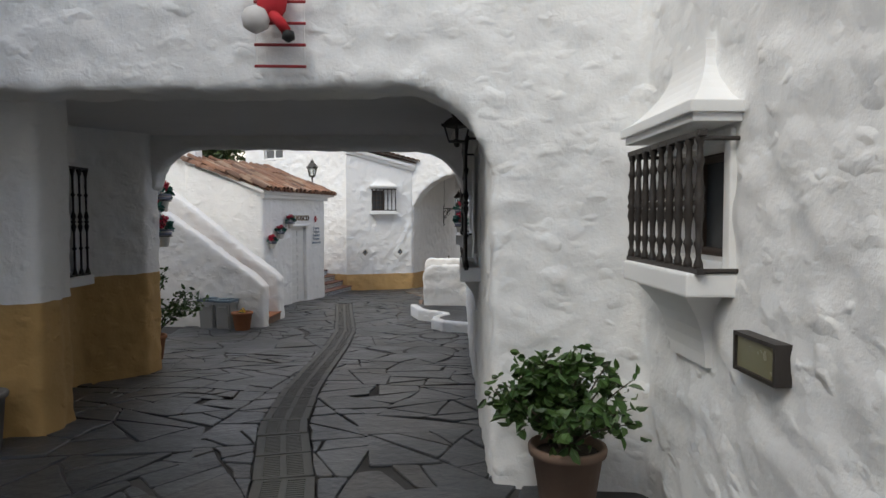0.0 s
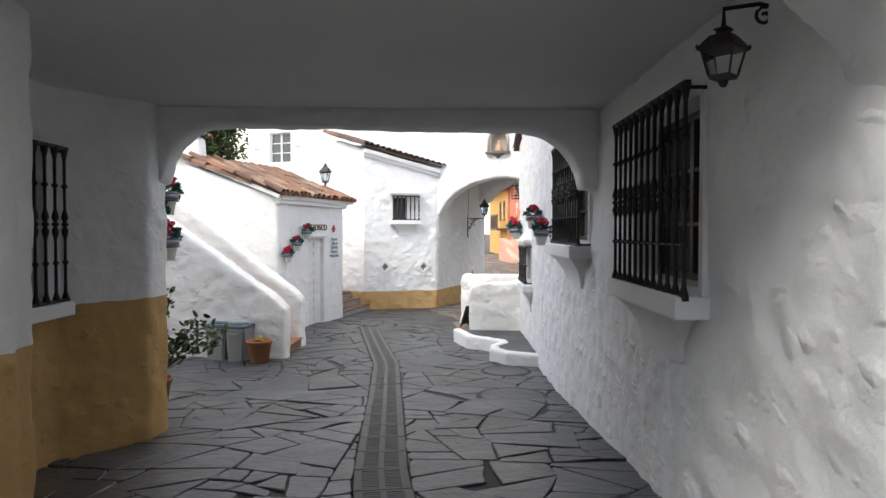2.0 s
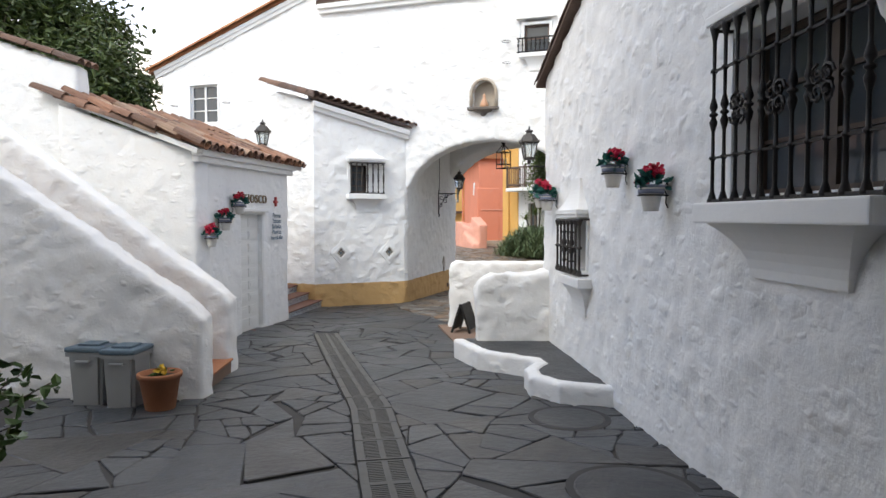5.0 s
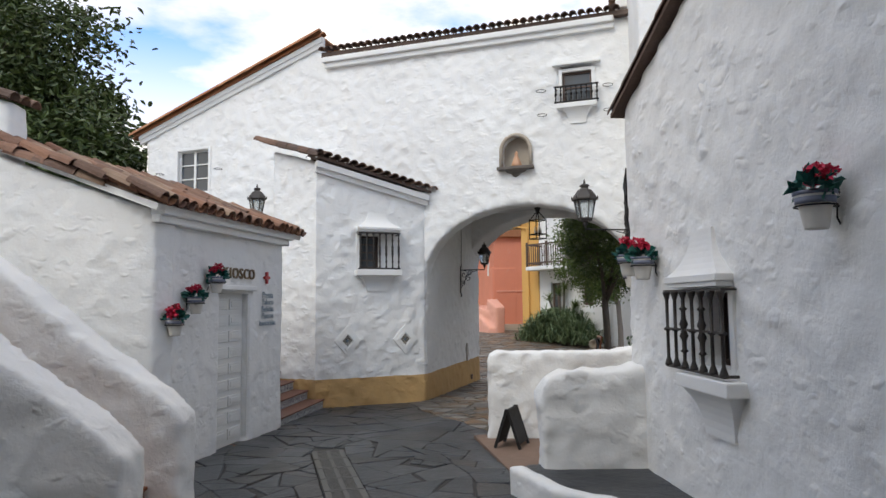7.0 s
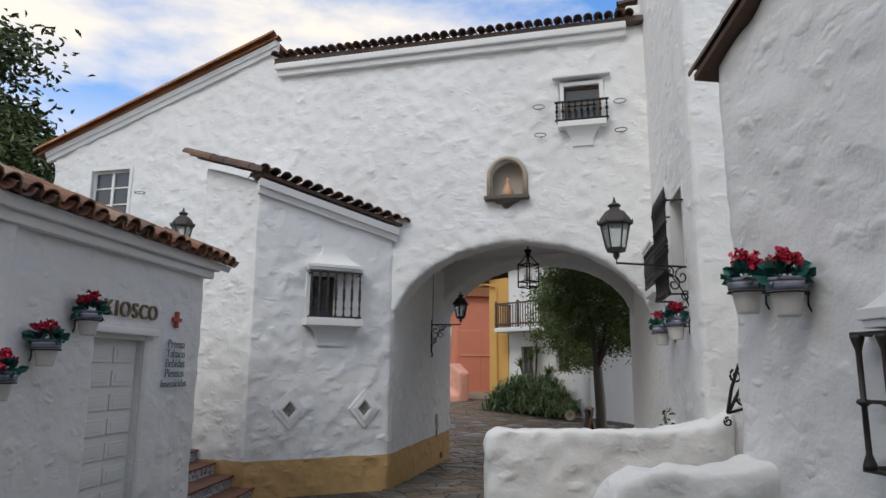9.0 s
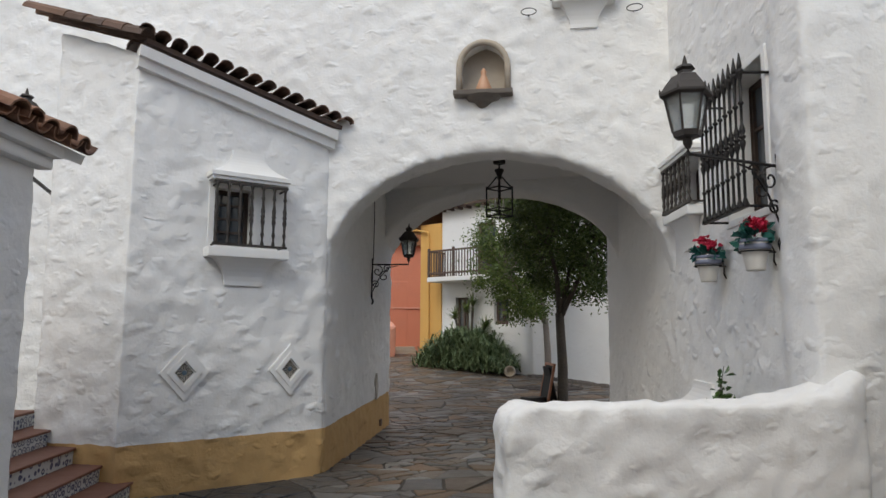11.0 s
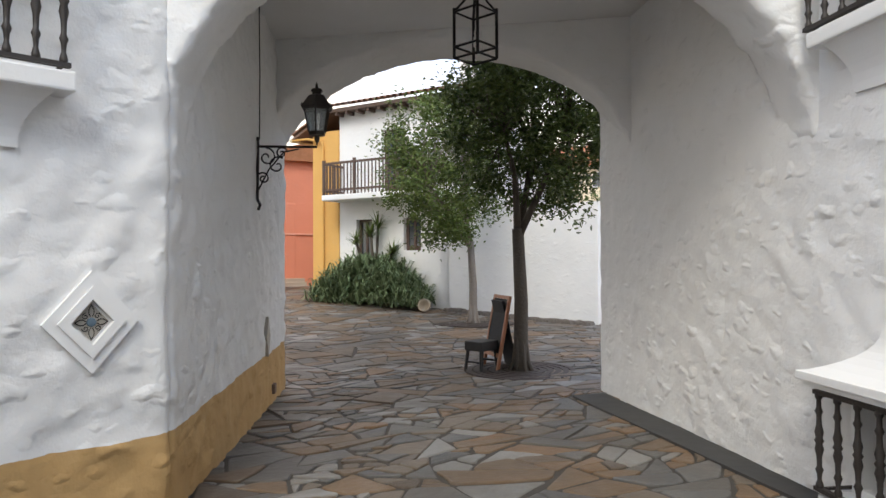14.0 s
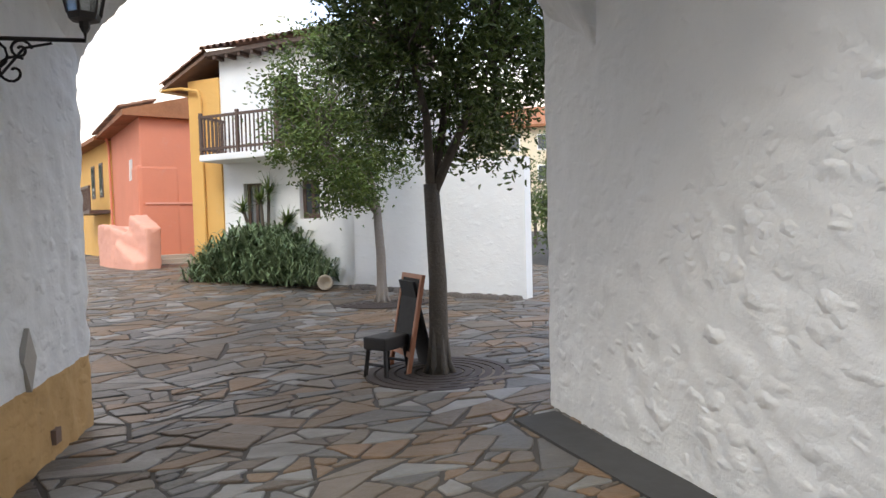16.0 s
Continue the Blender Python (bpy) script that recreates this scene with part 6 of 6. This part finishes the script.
# ---- trees ----
def tree(name, base, h, crown_z, crown_r, lean, seed, leaves, mat, bark, label, trunk_r=0.11, clusters=60, fork=1.3, leaf=0.075, thick=0.3, shift=(0.0, 0.0)):
    """Tapered trunk that forks into limbs, and a ragged crown of small leaves."""
    rs = np.random.RandomState(seed)
    t = thing(name, pose(*base), label, "tree")
    bm = B()
    top = np.array((lean[0], lean[1], fork))
    tube(bm, [(0, 0, -0.1), (0.0, 0, 0.12), top * 0.5 + np.array((0.03, 0, 0)), top], [trunk_r * 1.6, trunk_r * 1.1, trunk_r, trunk_r * 0.85], 10)
    for i in range(7):
        a = i / 7 * 6.28
        tube(bm, [(trunk_r * 2.0 * math.cos(a), trunk_r * 2.0 * math.sin(a), -0.03), (trunk_r * 1.1 * math.cos(a), trunk_r * 1.1 * math.sin(a), 0.12), (trunk_r * 0.75 * math.cos(a), trunk_r * 0.75 * math.sin(a), 0.5)], [0.03, 0.035, 0.02], 5)
    pts = []
    cc = np.array((lean[0] * 1.3 + shift[0], lean[1] * 1.3 + shift[1], crown_z))
    ends = []
    for i in range(clusters):
        v = rs.normal(size=3)
        v /= np.linalg.norm(v)
        e = cc + v * np.array(crown_r) * (0.35 + 0.65 * rs.uniform() ** 0.6)
        ends.append(e)
    mains = [cc + np.array((math.cos(a) * crown_r[0] * 0.4, math.sin(a) * crown_r[1] * 0.4, -crown_r[2] * 0.25)) for a in rs.uniform(0, 6.28, 1) + np.array((0, 2.1, 4.2))]
    for m_ in mains:
        tube(bm, [top * 0.93, (top + m_) / 2 + rs.normal(size=3) * 0.05, m_, m_ * 0.4 + (cc + np.array((0, 0, crown_r[2] * 0.6))) * 0.6], [trunk_r * 0.62, trunk_r * 0.45, trunk_r * 0.3, 0.01], 7)
    for e in ends:
        m_ = min(mains, key=lambda q: np.linalg.norm(q - e))
        tube(bm, [m_, (m_ + e) / 2 + rs.normal(size=3) * 0.06, e], [0.018, 0.011, 0.004], 4)
        n = int(leaves / clusters * rs.uniform(0.5, 1.5))
        s_ = thick * rs.uniform(0.6, 1.2)
        pts.append(e + rs.normal(size=(n, 3)) * np.array((s_, s_, s_ * 0.8)) * 0.55)
    part("trunk", bm, bark, t, smooth=True)
    leaf_ob("crown", np.concatenate(pts), leaf, leaf * 0.42, mat, t, seed, 0.35)
    return t


M["leaf_garden"] = leaf_mat("deep_green_leaves", (0.03, 0.055, 0.015), (0.08, 0.115, 0.03))
T1 = (3.80, 23.93, ground_z(23.93))
T2 = (6.25, 29.45, ground_z(29.45))
tree("plaza_tree", T1, 4.2, 3.6, (1.22, 1.15, 1.55), (-0.04, 0.0), 21, 21000, M["leaf_dark"], M["bark"], "small leafy tree with a forked dark trunk in a round grate", 0.092, 150, 1.95, 0.085, 0.30, (0.30, 0.0))
tree("plaza_tree", T2, 5.5, 3.55, (1.35, 1.35, 1.95), (-0.06, 0.0), 33, 15000, M["leaf"], M["bark_pale"], "light green leafy tree with a pale slim trunk", 0.09, 130, 1.85, 0.10, 0.36, (-0.72, 0.1))
for i, (x, y, z, r, n) in enumerate(((-14.9, 33, 7.8, (4.4, 3.5, 5.4), 24000), (-19.5, 35, 10.0, (5.0, 4, 7.4), 24000), (-11.6, 31.0, 5.2, (1.8, 2.0, 3.0), 9000), (-25, 33, 9.5, (5, 4, 7.5), 14000))):
    tree("garden_tree", (x, y, -0.4), 9, z, r, (0, 0), 40 + i, n, M["leaf_garden"], M["bark"], "large dark green tree behind the white walls", 0.25, 130, 2.5, 0.32, 1.1)
for i, (x, y, r) in enumerate(((15.5, 33.5, 1.2), (17.5, 32, 1.3), (20, 40, 2.2), (13.6, 30.5, 0.8), (26, 44, 3.0))):
    tree("garden_tree", (x, y, -0.5), 3, 1.3 * r, (r * 1.1, r, r * 0.9), (0, 0), 60 + i, 2600, M["leaf_dark"], M["bark"], "dense green shrub tree beyond the plaza", 0.08, 40, 0.6 * r, 0.17, 0.6)
tree("garden_tree", (1.0, 70, -0.5), 6, 5.0, (3, 3, 2.5), (0, 0), 70, 3000, M["leaf_dark"], M["bark"], "distant dark tree beyond the ochre house", 0.2, 40, 2.0, 0.4, 1.0)

# round grates, board and stool under the tree
M["grate"] = plain_mat("rusty_cast_iron", (0.06, 0.045, 0.04), 0.7, 0.3, grain=30)
for (x, y, z), r in ((T1, 0.78), (T2, 0.95)):
    g_ = thing("tree_grate", pose(x, y, z + 0.004), "round cast-iron grate ringed round a tree", "tree grate")
    bm = B()
    for i in range(6):
        ra, rb = 0.16 + (r - 0.16) * i / 6, 0.16 + (r - 0.16) * (i + 0.72) / 6
        lathe_pts = [(rb, 0.0), (rb, 0.022), (ra, 0.022), (ra, 0.0)]
        rings = []
        for rr, zz in lathe_pts:
            rings.append([bm.verts.new((rr * math.cos(2 * math.pi * j / 36), rr * math.sin(2 * math.pi * j / 36), zz)) for j in range(36)])
        for a_, b_ in zip(rings, rings[1:]):
            for j in range(36):
                bm.faces.new((a_[j], a_[(j + 1) % 36], b_[(j + 1) % 36], b_[j]))
    part("ring_grid", bm, M["grate"], g_)
    bm = B()
    lathe(bm, [(r * 0.99, 0.0), (r * 0.98, 0.008), (0.01, 0.009)], 30)
    part("bed", bm, M["soil"], g_)
cb = thing("chalkboard", pose(3.68, 24.30, ground_z(24.3), 0, 0, -100) @ Matrix.Diagonal((1, 1, 0.93, 1)), "black chalkboard easel in a brown wooden frame under the tree", "chalkboard")
bm = box(box(box(box(B(), -0.28, -0.235, -0.02, 0.02, 0.0, 1.12), 0.235, 0.28, -0.02, 0.02, 0.0, 1.12), -0.234, 0.234, -0.02, 0.02, 1.07, 1.12), -0.234, 0.234, -0.02, 0.02, 0.2, 0.26)
fr = part("frame", bm, plain_mat("red_brown_wood", (0.30, 0.11, 0.05), 0.5, grain=18, vary=0.4), cb)
bd = part("board", box(B(), -0.233, 0.233, -0.012, 0.012, 0.261, 1.069), M["dark"], cb)
for o_ in (fr, bd):
    o_.matrix_local = pose(0, -0.13, 0, -10, 0, 0)
bk = part("back_leg", box(B(), -0.2, 0.2, -0.015, 0.015, 0.0, 1.05), M["dark"], cb)
bk.matrix_local = pose(0, 0.2, 0, 12, 0, 0)
M["black_paint"] = plain_mat("worn_black_paint", (0.018, 0.016, 0.016), 0.6, grain=18, vary=0.4)
st = thing("low_stool", pose(3.36, 24.24, ground_z(24.3), 0, 0, 20), "low dark wooden stool beside the chalkboard", "stool")
part("seat", box(B(), -0.19, 0.19, -0.15, 0.15, 0.29, 0.42, 0.02), M["black_paint"], st)
for a_ in (-1, 1):
    for b_ in (-1, 1):
        part("leg", tube(B(), [(0.15 * a_, 0.11 * b_, 0.32), (0.18 * a_, 0.14 * b_, 0.0)], 0.024, 6), M["black_paint"], st)
    part("stretcher", tube(B(), [(0.165 * a_, -0.13, 0.14), (0.165 * a_, 0.13, 0.14)], 0.016, 6), M["black_paint"], st)

# bush of strap leaves and a yucca at the white house
bush = thing("flower_bed_bush", pose(5.2, 33.35, ground_z(33.3)), "dense bush of green strap leaves before the white house", "bush")
rs = np.random.RandomState(9)
M["strap_leaf"] = leaf_mat("grey_green_strap_leaves", (0.09, 0.14, 0.07), (0.24, 0.32, 0.17))
for clump in range(8):
    vs, fs = [], []
    for i in range(430):
        u = -1 + (clump + rs.uniform(-0.25, 1.25)) / 4
        c = np.array((0.51 * u * 1.7, -0.86 * u * 1.7, 0.0)) + np.array((-0.5, -0.3, 0)) * rs.uniform(-1.2, 0.9)
        c[2] = max(0.0, 1.2 * rs.uniform() * (1 - 0.75 * u * u))
        a_ = rs.uniform(0, 6.28)
        d = np.array((math.cos(a_), math.sin(a_), rs.uniform(0.5, 1.9)))
        d /= np.linalg.norm(d)
        L_ = rs.uniform(0.4, 0.75)
        s_ = np.cross(d, (0, 0, 1.0))
        s_ = s_ / (np.linalg.norm(s_) + 1e-6) * 0.02
        p1 = c + d * L_ * 0.6
        p2 = c + d * L_ + np.array((math.cos(a_) * 0.08, math.sin(a_) * 0.08, -0.24))
        b_ = len(vs)
        vs += [c - s_, c + s_, p1 + s_, p1 - s_, p2]
        fs += [(b_, b_ + 1, b_ + 2, b_ + 3), (b_ + 3, b_ + 2, b_ + 4)]
    me_b = bpy.data.meshes.new("leaf_clump")
    me_b.from_pydata([tuple(v) for v in vs], [], fs)
    me_b.materials.append(M["strap_leaf"])
    ob = new("leaf_clump", me_b)
    ob.parent = bush
for i, (x, y, hs) in enumerate(((5.45, 33.45, (1.5, 1.1, 1.9)),)):
    yu = thing("yucca", pose(x, y, ground_z(y)), "spiky yucca with three leaf rosettes above the bush", "yucca")
    bm = B()
    vs, fs = [], []
    for j, (h_, dx, dy) in enumerate(((1.95, -0.1, 0.05), (1.5, 0.42, -0.25), (1.75, -0.45, 0.3), (2.2, 0.12, 0.1))):
        tube(bm, [(0, 0, 0), (dx * 0.6, dy * 0.6, h_ * 0.6), (dx, dy, h_)], [0.05, 0.04, 0.035], 6)
        for q in range(70):
            d = rs.normal(size=3)
            d[2] = abs(d[2]) * 0.8 - 0.25
            d /= np.linalg.norm(d)
            s_ = np.cross(d, (0, 0, 1.0))
            s_ = s_ / (np.linalg.norm(s_) + 1e-6) * 0.026
            c = np.array((dx, dy, h_ + rs.uniform(-0.12, 0.06)))
            b_ = len(vs)
            vs += [c - s_, c + s_, c + d * rs.uniform(0.32, 0.55)]
            fs += [(b_, b_ + 1, b_ + 2)]
    part("trunk", bm, M["bark"], yu)
    me_y = bpy.data.meshes.new("rosettes")
    me_y.from_pydata([tuple(v) for v in vs], [], fs)
    me_y.materials.append(M["leaf"])
    ob = new("rosettes", me_y)
    ob.parent = yu


fp = thing("buried_pot", pose(6.05, 31.55, ground_z(31.5) + 0.16, 75, 0, -35), "tipped pale stone pot lying at the foot of the bush", "flower pot")
part("pot", lathe(B(), [(0.10, -0.14), (0.14, 0.10), (0.17, 0.11), (0.17, 0.16), (0.13, 0.16), (0.10, 0.0)], 16), M["stone"], fp, smooth=True)


# ---- paving, stone by stone ----
def crack(x0, x1, y0, y1, area, spread, rs):
    """Cuts a rectangle again and again, across its longer way and at a slant, into angular stones of uneven size."""
    todo, done_ = [[np.array(q) for q in ((x0, y0), (x1, y0), (x1, y1), (x0, y1))]], []
    while todo:
        poly = todo.pop()
        P_ = np.array(poly)
        nx_ = np.roll(P_, -1, 0)
        cr = P_[:, 0] * nx_[:, 1] - nx_[:, 0] * P_[:, 1]
        a_ = abs(cr.sum()) / 2
        if a_ < min(3.6 * area, area * math.exp(rs.normal() * spread)) or len(poly) < 3:
            if a_ > 0.004:
                done_.append(poly)
            continue
        c = ((P_ + nx_) * cr[:, None]).sum(0) / (3 * cr.sum())
        d = P_ - P_.mean(0)
        w_, v_ = np.linalg.eigh(d.T @ d)
        ax = math.atan2(v_[1, 1], v_[0, 1]) + rs.normal() * (0.36 if a_ < 4 else 0.2)
        n_ = np.array((math.cos(ax), math.sin(ax)))
        ext = (d @ n_).max() - (d @ n_).min()
        lim = c @ n_ + ext * rs.uniform(-0.16, 0.16)
        todo.append(clip(poly, n_, lim))
        todo.append(clip(poly, -n_, -lim))
    return done_


def clip(poly, n_, lim):
    """The side of a convex outline on which a point's product with n_ is at most lim."""
    res = []
    for a_, b_ in zip(poly, poly[1:] + poly[:1]):
        da, db = a_ @ n_ - lim, b_ @ n_ - lim
        if da <= 0:
            res.append(a_)
        if (da < 0) != (db < 0) and da != db:
            res.append(a_ + (b_ - a_) * da / (da - db))
    return res


def shrink(poly, gap):
    """Draws every side of a convex outline in by the joint's half width."""
    P_ = np.array(poly)
    turn = 1.0 if sum(a_[0] * b_[1] - b_[0] * a_[1] for a_, b_ in zip(poly, poly[1:] + poly[:1])) > 0 else -1.0
    out_p = list(poly)
    for a_, b_ in zip(poly, poly[1:] + poly[:1]):
        e = b_ - a_
        l_ = np.hypot(*e)
        if l_ < 1e-5:
            continue
        n_ = np.array((e[1], -e[0])) / l_ * turn
        out_p = clip(out_p, n_, a_ @ n_ - gap)
        if len(out_p) < 3:
            return []
    return out_p


def sway(q):
    """A slow waver that keeps long joints from running straight."""
    x, y = q
    return np.array((x + 0.07 * math.sin(2.3 * y + 1.3 * x) + 0.035 * math.sin(5.9 * y - 3.1 * x), y + 0.07 * math.sin(2.1 * x - 0.9 * y) + 0.035 * math.sin(6.3 * x + 2.7 * y)))


def stone_geo(p, poly, lift, rs):
    """One flag: a low prism with a worn arris and wavy sides."""
    ring = []
    for a_, b_ in zip(poly, poly[1:] + poly[:1]):
        l_ = np.linalg.norm(b_ - a_)
        if l_ < 0.012:
            continue
        cut = min(0.022, l_ * 0.22) * rs.uniform(0.4, 1.3)
        ring += [a_ + (b_ - a_) * cut / l_]
        if l_ > 0.13:
            ring.append(a_ + (b_ - a_) * rs.uniform(0.35, 0.65) + rs.normal(size=2) * 0.008)
        ring += [b_ - (b_ - a_) * cut / l_]
    n_ = len(ring)
    c = sum(ring) / n_
    tilt = rs.normal(size=2) * 0.006
    vs, fs = [], []
    for k_, (s_, z) in enumerate(((1.0, -0.03), (1.0, lift - 0.006), (None, lift))):
        for q in ring:
            r_ = np.linalg.norm(q - c) + 1e-6
            f_ = 1.0 if s_ else max(0.0, 1 - 0.009 / r_)
            w_ = c + (q - c) * f_
            X, Y = p[0] + w_[0], p[1] + w_[1]
            vs.append((X, Y, ground_z(Y) + z + float(tilt @ w_)))
    for k_ in (0, 1):
        for i in range(n_):
            j = (i + 1) % n_
            fs.append((k_ * n_ + i, k_ * n_ + j, (k_ + 1) * n_ + j, (k_ + 1) * n_ + i))
    fs.append(tuple(2 * n_ + i for i in range(n_)))
    return vs, fs


DR = [(-0.78, 2.6), (-0.94, 3.79), (-1.27, 5.15), (-1.44, 6.59), (-1.755, 11.7), (-2.44, 16.1)]


def drain_x(y):
    return float(np.interp(y, [q[1] for q in DR], [q[0] for q in DR]))


rs = np.random.RandomState(17)
EDGE = np.array((1.0, 0.28)) / math.hypot(1.0, 0.28)      # the slates end and the rustic flags begin along this line
EDGE_AT = 4.362 / math.hypot(1.0, 0.28)
flags = {"slate": [], "rustic": []}
for poly in crack(-4.9, 0.7, 1.3, 21.2, 0.19, 0.8, rs):
    poly = clip(poly, EDGE, EDGE_AT)
    c = sum(poly) / len(poly) if len(poly) > 2 else None
    if c is None:
        continue
    if c[1] < 16.4:
        # flags stop at the drain's kerb, on both of its sides
        tan = np.array((drain_x(c[1] + 0.3) - drain_x(c[1] - 0.3), 0.6))
        n_ = np.array((tan[1], -tan[0])) / np.linalg.norm(tan)
        at = np.array((drain_x(c[1]), c[1])) @ n_
        halves = [clip(poly, n_, at - 0.19), clip(poly, -n_, -at - 0.19)]
    else:
        halves = [poly]
    flags["slate"] += [h_ for h_ in halves if len(h_) > 2]
ST = 1.5                                     # rustic flags lie longer across than along
for x0, x1, y0, y1, area in ((-1.7, 4.3, 16.5, 25.6, 0.075), (4.3, 13.5, 18.0, 25.6, 0.11), (-7, 13.5, 25.6, 38.0, 0.11), (-5, 6.0, 38.0, 50.0, 0.3)):
    for poly in crack(x0, x1, y0 * ST, y1 * ST, area * ST, 0.9, rs):
        poly = clip([q / np.array((1.0, ST)) for q in poly], -EDGE, -EDGE_AT)
        if len(poly) > 2:
            flags["rustic"].append(poly)
pave_a = thing("pavement_1", pose(0, 0, 0), "dark irregular slate flags with open joints", "paving", kind="structure")
pave_b = thing("pavement_2", pose(0, 0, 0), "rustic brown and grey stone flags of the archway and plaza", "paving", kind="structure")
count = {"slate": 0, "rustic": 0}
rest = {"slate": ([], []), "rustic": ([], [])}


for kind_ in ("slate", "rustic"):
    for poly in flags[kind_]:
        c = sum(poly) / len(poly)
        by_drain = kind_ == "slate" and c[1] < 16.4 and abs(c[0] - drain_x(c[1])) < 0.75
        poly = shrink(poly, rs.uniform(0.004, 0.010) if kind_ == "slate" else rs.uniform(0.008, 0.017))
        if len(poly) < 3 or max(np.hypot(*(q - poly[0])) for q in poly) < 0.06:
            continue
        if not by_drain:
            poly = [sway(q) for q in poly]
        p = sum(poly) / len(poly)
        poly = [q - p for q in poly]
        lift = rs.uniform(0.003, 0.011) if kind_ == "slate" else rs.uniform(0.006, 0.020)
        vs, fs = stone_geo(p, poly, lift, rs)
        near = (3.0 < p[1] < 12.6) if kind_ == "slate" else p[1] < 25.2 and p[0] < 4.6
        if near and count[kind_] < 300:
            count[kind_] += 1
            me_s = bpy.data.meshes.new("flagstone")
            me_s.from_pydata(vs, [], fs)
            me_s.materials.append(M[kind_])
            ob = new("flagstone", me_s)
            ob.parent = pave_a if kind_ == "slate" else pave_b
        else:
            V_, F_ = rest[kind_]
            b_ = len(V_)
            V_ += vs
            F_ += [tuple(q + b_ for q in f_) for f_ in fs]
for kind_, par in (("slate", pave_a), ("rustic", pave_b)):
    V_, F_ = rest[kind_]
    me_s = bpy.data.meshes.new("outer_flagstones")
    me_s.from_pydata(V_, [], F_)
    me_s.materials.append(M[kind_ + "_far"])
    ob = new("outer_flagstones", me_s)
    ob.parent = par
    ob["kind"] = "stuff"
bm = B()
bed = [[bm.verts.new((max(-7.0, (4.362 - 0.28 * y_ + 0.02)) if f_ == 0 else -7.0 + (20.5 * f_) if -7.0 + 20.5 * f_ > 4.4 - 0.28 * y_ else 4.4 - 0.28 * y_ + 0.05 * f_, y_, ground_z(y_) + 0.001)) for f_ in (0, 0.5, 1.0)] for y_ in np.arange(16.5, 50.1, 0.5)]
for a_, b_ in zip(bed, bed[1:]):
    for j in (0, 1):
        bm.faces.new((a_[j], a_[j + 1], b_[j + 1], b_[j]))
part("mortar_bed", bm, M["mortar"], pave_b)
# dark concrete strip along the archway wall
bm = prism(B(), [(2.35, 18.9), (2.62, 18.9), (3.60, 22.05), (3.22, 22.1)], -0.95, [ground_z(18.9) + 0.03, ground_z(18.9) + 0.03, ground_z(22) + 0.03, ground_z(22) + 0.03])
tagged(mesh_ob("kerb_strip", bm, M["joint"]), "dark wet concrete strip along the archway wall", "kerb", kind="structure")

# ---- drain channel with slotted covers ----
drain = thing("drain_channel", pose(0, 0, 0), "long drain of slotted grey cast covers across the court", "drain", kind="structure")
bm = B()
for sx in (-1, 1):
    box(bm, sx * 0.155 - 0.028, sx * 0.155 + 0.028, -0.22, 0.22, -0.02, 0.012)
for y in (-0.205, 0.205):
    box(bm, -0.126, 0.126, y - 0.015, y + 0.015, -0.02, 0.012)
box(bm, -0.02, 0.02, -0.189, 0.189, -0.02, 0.012)
for i in range(11):
    y = -0.165 + 0.033 * i
    for sx in (-1, 1):
        box(bm, min(sx * 0.021, sx * 0.125), max(sx * 0.021, sx * 0.125), y - 0.009, y + 0.009, -0.02, 0.010)
cover = bpy.data.meshes.new("cover")
bm.to_mesh(cover)
bm.free()
cover.materials.append(M["drain"])
y = 2.6
while y < 15.8:
    xa, xb = drain_x(y), drain_x(y + 0.45)
    zz = ground_z(y + 0.22)
    sl = math.degrees(math.atan2(ground_z(y + 0.45) - ground_z(y), 0.45))
    lay(drain, cover, Matrix.Translation((drain_x(y + 0.22), y + 0.22, zz + 0.008)) @ pose(0, 0, 0, sl, 0, -math.degrees(math.atan2(xb - xa, 0.45))), "cover")
    y += 0.452
# Shallow bed coloured near-black as the shade seen through the slots.
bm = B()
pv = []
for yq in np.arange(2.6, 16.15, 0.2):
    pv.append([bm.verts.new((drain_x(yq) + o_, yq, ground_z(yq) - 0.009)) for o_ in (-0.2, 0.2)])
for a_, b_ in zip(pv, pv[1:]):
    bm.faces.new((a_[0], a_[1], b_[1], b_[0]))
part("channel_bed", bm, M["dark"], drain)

# two round flags near the planter
for x, y, r in ((-0.07, 11.15, 0.30), (-0.18, 9.5, 0.36)):
    z = ground_z(y)
    part("round_joint", lathe(B(), [(r + 0.05, -0.03), (r + 0.05, 0.013), (0.02, 0.013)], 28, (x, y, z)), M["joint"], pave_a)
    part("round_flag", lathe(B(), [(r, 0.0), (r, 0.014), (r - 0.012, 0.019), (0.02, 0.019)], 28, (x, y, z)), M["slate"], pave_a)
